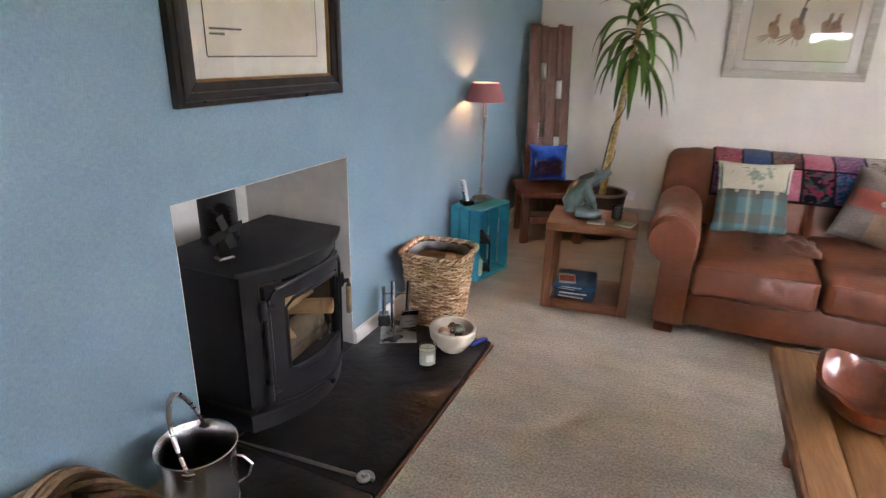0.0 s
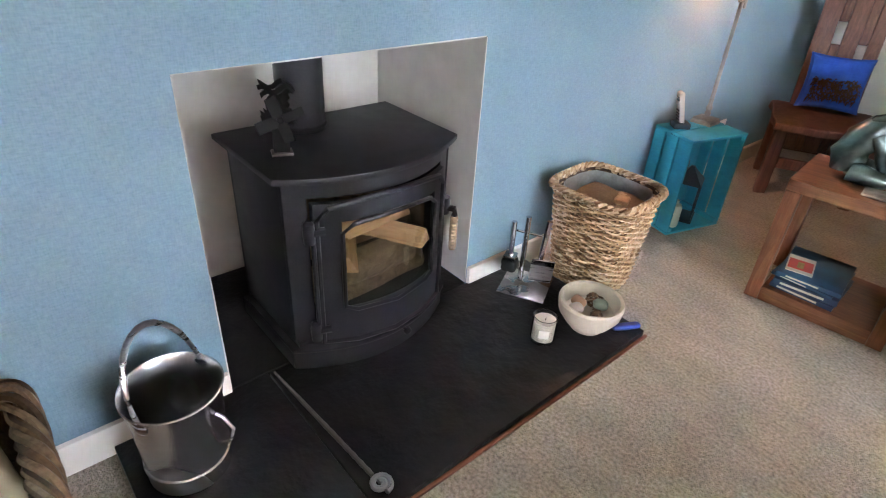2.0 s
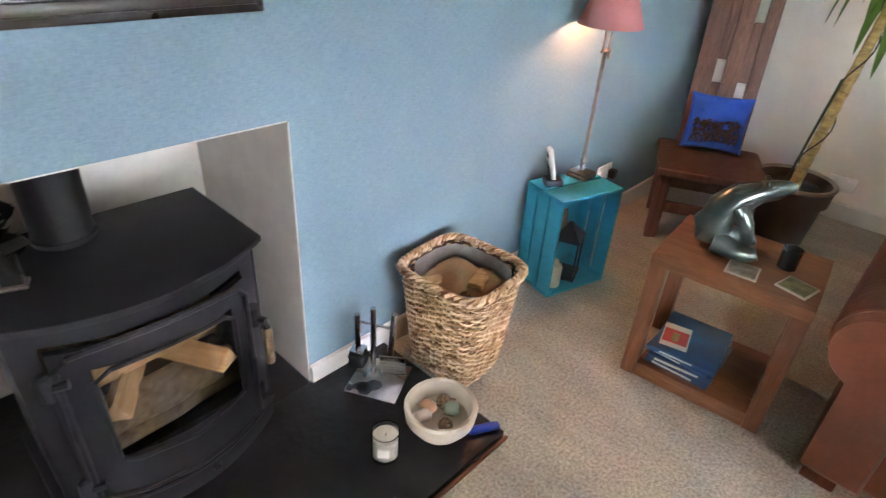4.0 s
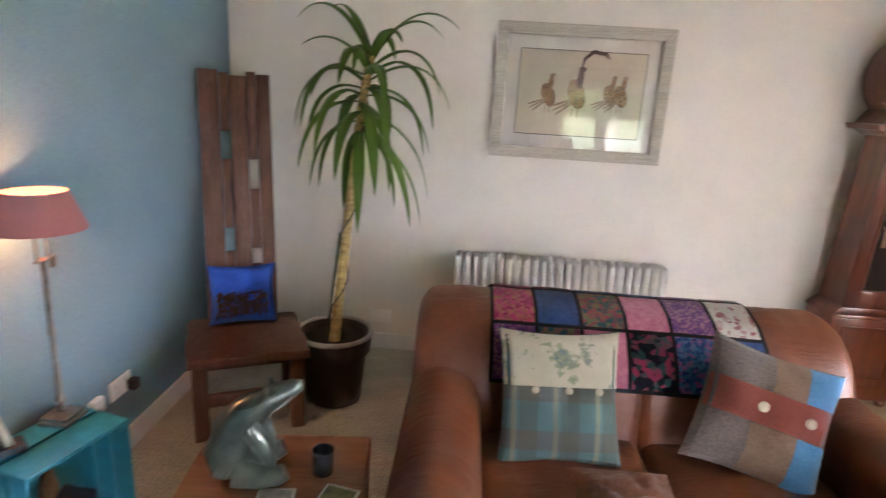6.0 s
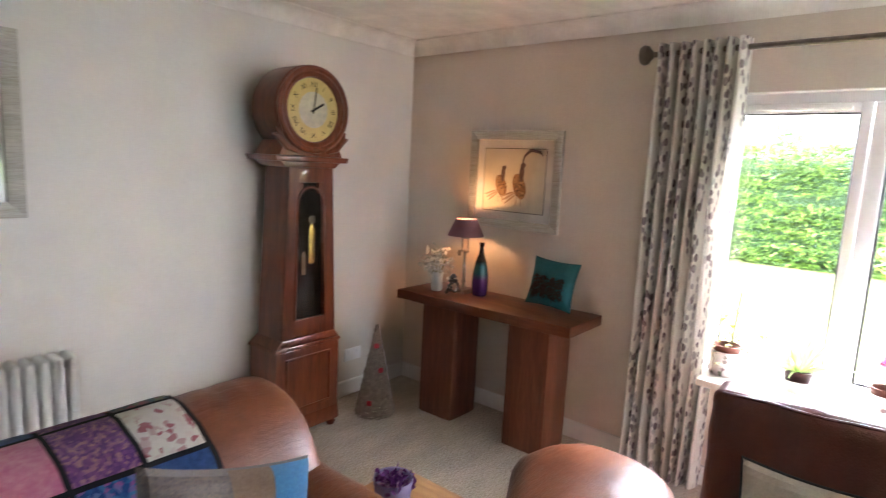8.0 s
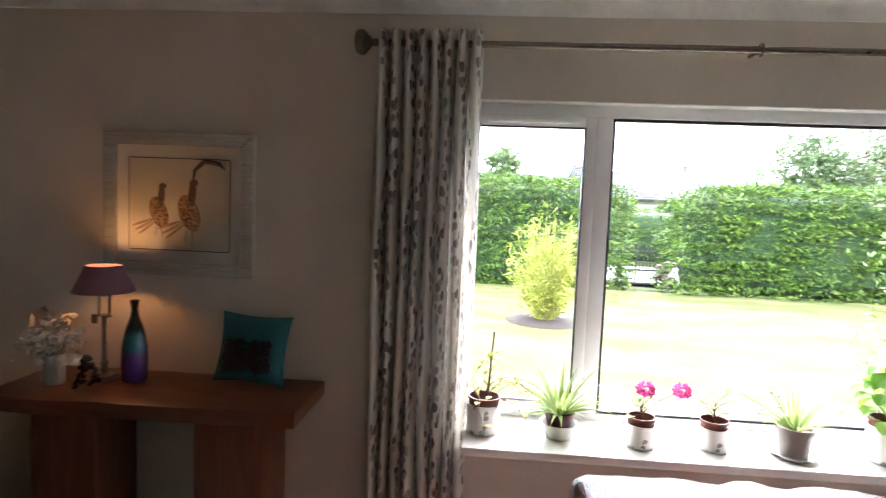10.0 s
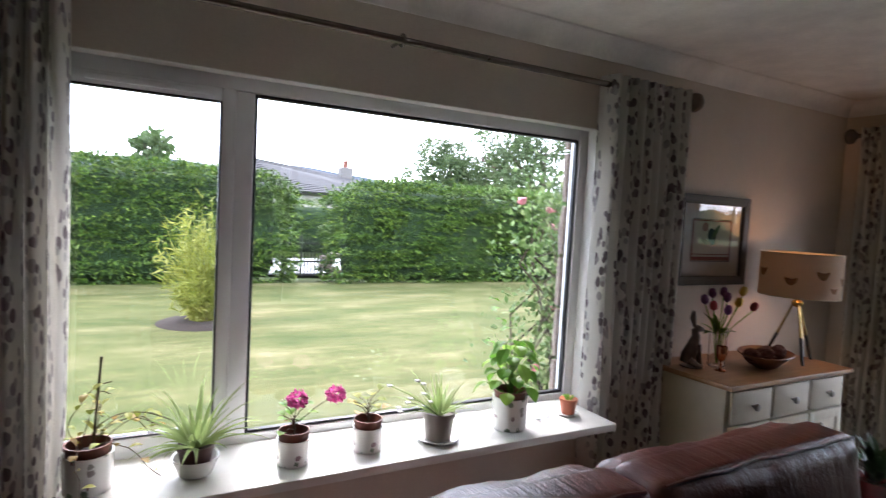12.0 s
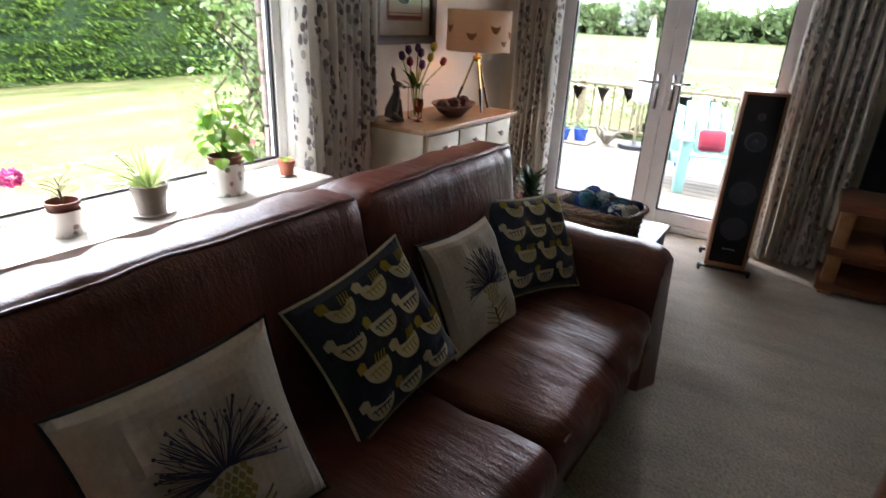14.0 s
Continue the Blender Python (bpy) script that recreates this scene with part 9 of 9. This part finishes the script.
tul = [mat("purple_tulip", (0.13, 0.025, 0.10), (0.08, 0.012, 0.07), 30, 0.5), mat("yellow_tulip", (0.62, 0.46, 0.04), (0.55, 0.38, 0.03), 30, 0.5), mat("red_tulip", (0.38, 0.03, 0.035), (0.28, 0.02, 0.03), 30, 0.5), mat("violet_tulip", (0.20, 0.05, 0.22), None, 30, 0.5)]
heads = [((0.02, 0.10, 0.345), 0), ((0.03, 0.03, 0.375), 0), ((-0.02, -0.02, 0.36), 0), ((-0.04, -0.085, 0.335), 1), ((-0.03, -0.13, 0.39), 1), ((-0.05, -0.20, 0.31), 2), ((-0.05, 0.01, 0.30), 3), ((0.0, 0.055, 0.315), 2), ((0.03, -0.06, 0.38), 0)]
for (x, y, z), c in heads:
    tube([(0.01 * x, 0.01 * y, 0.02), (x * 0.35, y * 0.35, 0.2), (x, y, z - 0.015)], 0.003, 5, sm)
    hd = bmesh.new()
    lathe([(0.004, -0.022), (0.017, -0.012), (0.020, 0.004), (0.016, 0.022), (0.011, 0.028), (0.008, 0.02), (0.002, 0.0)], 9, hd, Matrix.Translation((x, y, z)) @ pose(0, 0, 0, -y * 160, x * 160, 0))
    part("tulip", hd, tul[c], tv)
for i in range(8):
    a = q.uniform(0, 6.28)
    broad_leaf(Vector((0.02 * math.cos(a), 0.02 * math.sin(a), 0.17)), Vector((0.09 * math.cos(a), 0.11 * math.sin(a), q.uniform(0.16, 0.29))), 0.016, lf)
part("stems", sm, M["fresh"], tv)
part("leaves", lf, M["yucca"], tv, "", 0)
gb = thing("goblet", "small copper goblet beside the tulip vase", "goblet", pose(4.555, -1.745, 0.84))
part("cup", lathe([(0.028, 0.0), (0.028, 0.004), (0.006, 0.012), (0.005, 0.045), (0.02, 0.06), (0.027, 0.09), (0.026, 0.125), (0.024, 0.125), (0.02, 0.07), (0.003, 0.06)], 24), mat("copper", (0.50, 0.22, 0.12), None, 20, 0.25, 1.0), gb)
wb = thing("fruit_bowl", "shallow wooden bowl of dark woven balls", "bowl", pose(4.53, -2.075, 0.84, 0, 0, 20))
part("bowl", lathe([(0.06, 0.0), (0.07, 0.004), (0.12, 0.045), (0.165, 0.075), (0.162, 0.079), (0.115, 0.052), (0.06, 0.014), (0.003, 0.012)], 36, m=Matrix.Diagonal((0.8, 1.15, 1, 1))), M["sheesham"], wb)
for i, (x, y) in enumerate(((0.03, 0.08), (-0.04, 0.05), (0.02, 0.0), (-0.03, -0.05), (0.04, -0.07), (0.0, -0.11), (-0.01, 0.12))):
    ball = thing("woven_ball", "dark reddish woven ball in the bowl", "ball", pose(4.53 + x, -2.075 + y, 0.84 + 0.062 + 0.012 * (i % 2)), "woven balls")
    b = bmesh.new()
    for k in range(9):
        mm = Euler((k * 0.7, k * 1.1, k * 0.4)).to_matrix().to_4x4()
        tube([(0.033 * math.cos(t), 0.033 * math.sin(t), 0.004 * math.sin(3 * t)) for t in [j * math.pi / 9 for j in range(18)]], 0.005, 5, b, closed=True, m=mm)
    merge(b, lathe([(0.004, -0.03), (0.022, -0.02), (0.03, 0.0), (0.022, 0.02), (0.004, 0.03)], 12))
    part("weave", b, mat("burgundy_raffia", (0.12, 0.04, 0.04), (0.2, 0.09, 0.07), 40, 0.7) if i == 0 else bpy.data.materials["burgundy_raffia"], ball)

tl = thing("tripod_lamp", "tripod table lamp with a lit cream drum shade", "lamp", pose(4.575, -2.40, 0.84))
for i in range(3):
    a = radians(20 + i * 120)
    c, s = math.cos(a), math.sin(a)
    part("leg", tube([(0.14 * c, 0.14 * s, 0.0), (0.085 * c, 0.085 * s, 0.14)], [0.007, 0.009], 10), M["black_frame"], tl, "black lower leg")
    part("leg_top", tube([(0.085 * c, 0.085 * s, 0.14), (0.018 * c, 0.018 * s, 0.32)], [0.007, 0.006], 10), M["brass"], tl, "brass upper leg")
part("head", lathe([(0.012, 0.30), (0.03, 0.315), (0.03, 0.33), (0.012, 0.34), (0.012, 0.40)], 16), M["brass"], tl)
part("shade", shade_mesh(0.20, 0.20, 0.365, 0.60, 48), lamp_shade_mat("cream_drum_shade", (0.58, 0.48, 0.36), (0.64, 0.54, 0.42), 0.22), tl, "cream drum shade")
for zz in (0.365, 0.60):
    part("shade_rim", tube([(0.2 * math.cos(a), 0.2 * math.sin(a), zz) for a in [i * math.pi / 20 for i in range(40)]], 0.003, 5, closed=True), M["cream_print"], tl)
sp = bmesh.new()
for i in range(3):
    a = i * 2.094
    tube([(0.01 * math.cos(a), 0.01 * math.sin(a), 0.40), (0.198 * math.cos(a), 0.198 * math.sin(a), 0.37)], 0.002, 5, sp)
part("spider", sp, M["brass"], tl)
M["shade_print"] = mat("brown_shade_print", (0.20, 0.11, 0.055), (0.32, 0.19, 0.10), 60, 0.9)
for i, (a, z, s) in enumerate(((150, 0.50, 1.0), (192, 0.47, 1.0), (108, 0.46, 0.9), (228, 0.52, 0.9), (170, 0.42, 0.7), (270, 0.47, 1.0), (60, 0.5, 1.0))):
    b = bmesh.new()
    pts = []
    for t in range(16):
        th_ = 2 * math.pi * t / 16
        du, dv = 0.035 * s * math.cos(th_), 0.02 * s * math.sin(th_) + 0.012 * s * math.cos(th_ * 2)
        aa = radians(a) + du / 0.2
        pts.append(b.verts.new((0.2035 * math.cos(aa), 0.2035 * math.sin(aa), z + dv)))
    b.faces.new(pts)
    part("printed_motif", thicken(b, 0.001), M["shade_print"], tl, "", 0)

# potted plant in the corner by the sideboard
fp = thing("floor_plant", "dark leafy plant in a red pot beside the sideboard", "potted plant", pose(4.30, -2.82, 0.0))
part("pot", lathe([(0.075, 0.0), (0.08, 0.004), (0.105, 0.19), (0.108, 0.20), (0.10, 0.20), (0.09, 0.17), (0.004, 0.165)], 28), mat("red_glaze", (0.16, 0.025, 0.025), None, 14, 0.25), fp)
q = random.Random(17)
lv = bmesh.new()
for i in range(34):
    a, h = i * 2.4, q.uniform(0.20, 0.44)
    o = Vector((0.04 * math.cos(a), 0.04 * math.sin(a), 0.17))
    broad_leaf(o + Vector((0, 0, (h - 0.17) * 0.4)), Vector((q.uniform(0.08, 0.15) * math.cos(a), q.uniform(0.08, 0.15) * math.sin(a), h)), 0.022, lv)
    tube([(0.0, 0.0, 0.16), o + Vector((0, 0, (h - 0.17) * 0.4))], 0.002, 4, lv)
part("leaves", lv, leaf_mat("dark_house_leaf", [(0.0, (0.012, 0.03, 0.012)), (1.0, (0.035, 0.075, 0.025))], 0.35, 0.2), fp, "", 0)

# ---- by the garden doors ----
bx = thing("storage_box", "low blue-grey painted box table beside the sofa end", "box")
part("body", box(3.21, 3.72, -2.21, -1.55, 0.0, 0.38, 0.006), mat("grey_blue_paint", (0.16, 0.185, 0.21), (0.13, 0.155, 0.18), 14, 0.45, bump=0.06), bx)
part("lid", box(3.195, 3.735, -2.225, -1.535, 0.382, 0.405, 0.006), bpy.data.materials["grey_blue_paint"], bx)
yb = wicker_basket("yarn_basket", "rectangular willow basket heaped with blue and white yarn", pose(3.46, -1.80, 0.4055, 0, 0, -8), 0.34, 0.26, 0.38, 0.30, 0.16, 13, M["wicker_dark"], 22, 0.013, 0.0065)
ycol = [(0.03, 0.13, 0.20), (0.02, 0.05, 0.22), (0.50, 0.48, 0.42), (0.05, 0.17, 0.24), (0.10, 0.10, 0.11), (0.02, 0.03, 0.10), (0.36, 0.42, 0.45)]
ymats = [mat("yarn_%s" % "abcdefg"[i], c, None, 90, 0.95, bump=0.5) for i, c in enumerate(ycol)]
q = random.Random(21)
Ty = pose(3.46, -1.80, 0.4055, 0, 0, -8)
for i in range(20):
    x, y = q.uniform(-0.145, 0.145), q.uniform(-0.10, 0.10)
    yn = thing("yarn_ball", "soft ball of yarn in the basket", "yarn", Ty @ pose(x, y, 0.135 + 0.05 * (1 - (x / 0.16) ** 2) + q.uniform(-0.01, 0.02), q.uniform(0, 180), q.uniform(0, 180), 0), "yarn balls")
    b = lathe([(0.004, -0.035), (0.024, -0.026), (0.036, 0.0), (0.024, 0.026), (0.004, 0.035)], 12)
    for k in range(5):
        mm = Euler((k * 0.8, k * 0.5, 0)).to_matrix().to_4x4()
        tube([(0.037 * math.cos(t), 0.037 * math.sin(t), 0.008 * math.sin(2 * t)) for t in [j * math.pi / 7 for j in range(14)]], 0.004, 4, b, closed=True, m=mm)
    part("wool", b, ymats[i % 7], yn)
part("filling", box(-0.15, 0.15, -0.11, 0.11, 0.02, 0.12, 0.01), ymats[5], yb)

spk = thing("floor_speaker", "tall floor-standing loudspeaker with black grille and cherry sides", "loudspeaker", pose(2.955, -2.90, 0.0, 0, 0, 8))
M["cherry"] = wood("cherry_veneer", (0.28, 0.11, 0.045), (0.38, 0.16, 0.07), (0.46, 0.21, 0.095), 2, 0.8, 0.35)
M["grille"] = mat("black_grille", (0.010, 0.010, 0.011), (0.016, 0.016, 0.017), 200, 0.9, bump=0.2, spec=0.12)
part("cabinet", box(-0.115, 0.115, -0.17, 0.15, 0.04, 1.09, 0.006), M["cherry"], spk)
part("grille", box(-0.096, 0.096, 0.15, 0.166, 0.075, 1.075, 0.006), M["grille"], spk, "black front baffle")
for z, r in ((0.30, 0.07), (0.52, 0.07), (0.82, 0.055), (0.96, 0.02)):
    part("driver", lathe([(r, 0.0), (r * 1.04, 0.004), (r * 0.95, 0.006), (r * 0.85, 0.0), (r * 0.3, -0.006), (r * 0.22, 0.003), (0.002, 0.006)], 28, m=Matrix.Translation((0, 0.168, z)) @ pose(0, 0, 0, -90, 0, 0)), M["gasket"], spk)
part("badge", box(-0.035, 0.035, 0.166, 0.168, 0.165, 0.172), M["pewter"], spk, "small silver nameplate bar")
for x in (-0.14, 0.14):
    for y in (-0.16, 0.15):
        part("spike_foot", lathe([(0.006, 0.0), (0.012, 0.012), (0.012, 0.03), (0.006, 0.04)], 10, m=Matrix.Translation((x, y, 0))), M["gasket"], spk)
part("outrigger", box(-0.15, 0.15, 0.135, 0.165, 0.025, 0.042, 0.003), M["gasket"], spk)
part("outrigger", box(-0.15, 0.15, -0.175, -0.145, 0.025, 0.042, 0.003), M["gasket"], spk)

M["tv_board"] = wood("dark_red_board", (0.066, 0.019, 0.009), (0.135, 0.042, 0.019), (0.21, 0.078, 0.036), 0, 0.8, 0.4)
ts2 = thing("tv_stand", "chunky reddish hardwood television stand with open shelves", "tv stand")
for z0, z1 in ((0.03, 0.075), (0.245, 0.285), (0.50, 0.555)):
    part("shelf", box(1.30, 2.455, -3.24, -2.80, z0, z1, 0.005), M["tv_board"], ts2)
for x in (1.35, 2.40):
    for y in (-3.19, -2.86):
        for z0, z1 in ((0.0, 0.03), (0.075, 0.245), (0.285, 0.50)):
            part("post", box(x - 0.035, x + 0.035, y - 0.035, y + 0.035, z0, z1, 0.004), M["oak"], ts2)
part("back_panel", box(1.32, 2.43, -3.25, -3.242, 0.03, 0.54), M["sheesham"], ts2)
tvs = thing("television", "large black flat television on the stand", "television")
part("screen", box(1.33, 2.385, -3.06, -3.03, 0.585, 1.22, 0.006), M["gasket"], tvs)
part("bezel", box(1.335, 2.38, -3.029, -3.026, 0.59, 1.215), mat("glossy_screen", (0.006, 0.006, 0.007), None, 10, 0.08, bump=0), tvs)
part("foot", box(1.62, 2.10, -3.14, -2.94, 0.555, 0.568, 0.003), M["gasket"], tvs)
part("neck", box(1.80, 1.92, -3.075, -3.045, 0.565, 0.60, 0.003), M["gasket"], tvs)
bxs = thing("media_box", "black media box on the television stand shelf", "media box")
part("case", box(1.75, 2.18, -3.16, -2.90, 0.2855, 0.345, 0.004), M["gasket"], bxs)
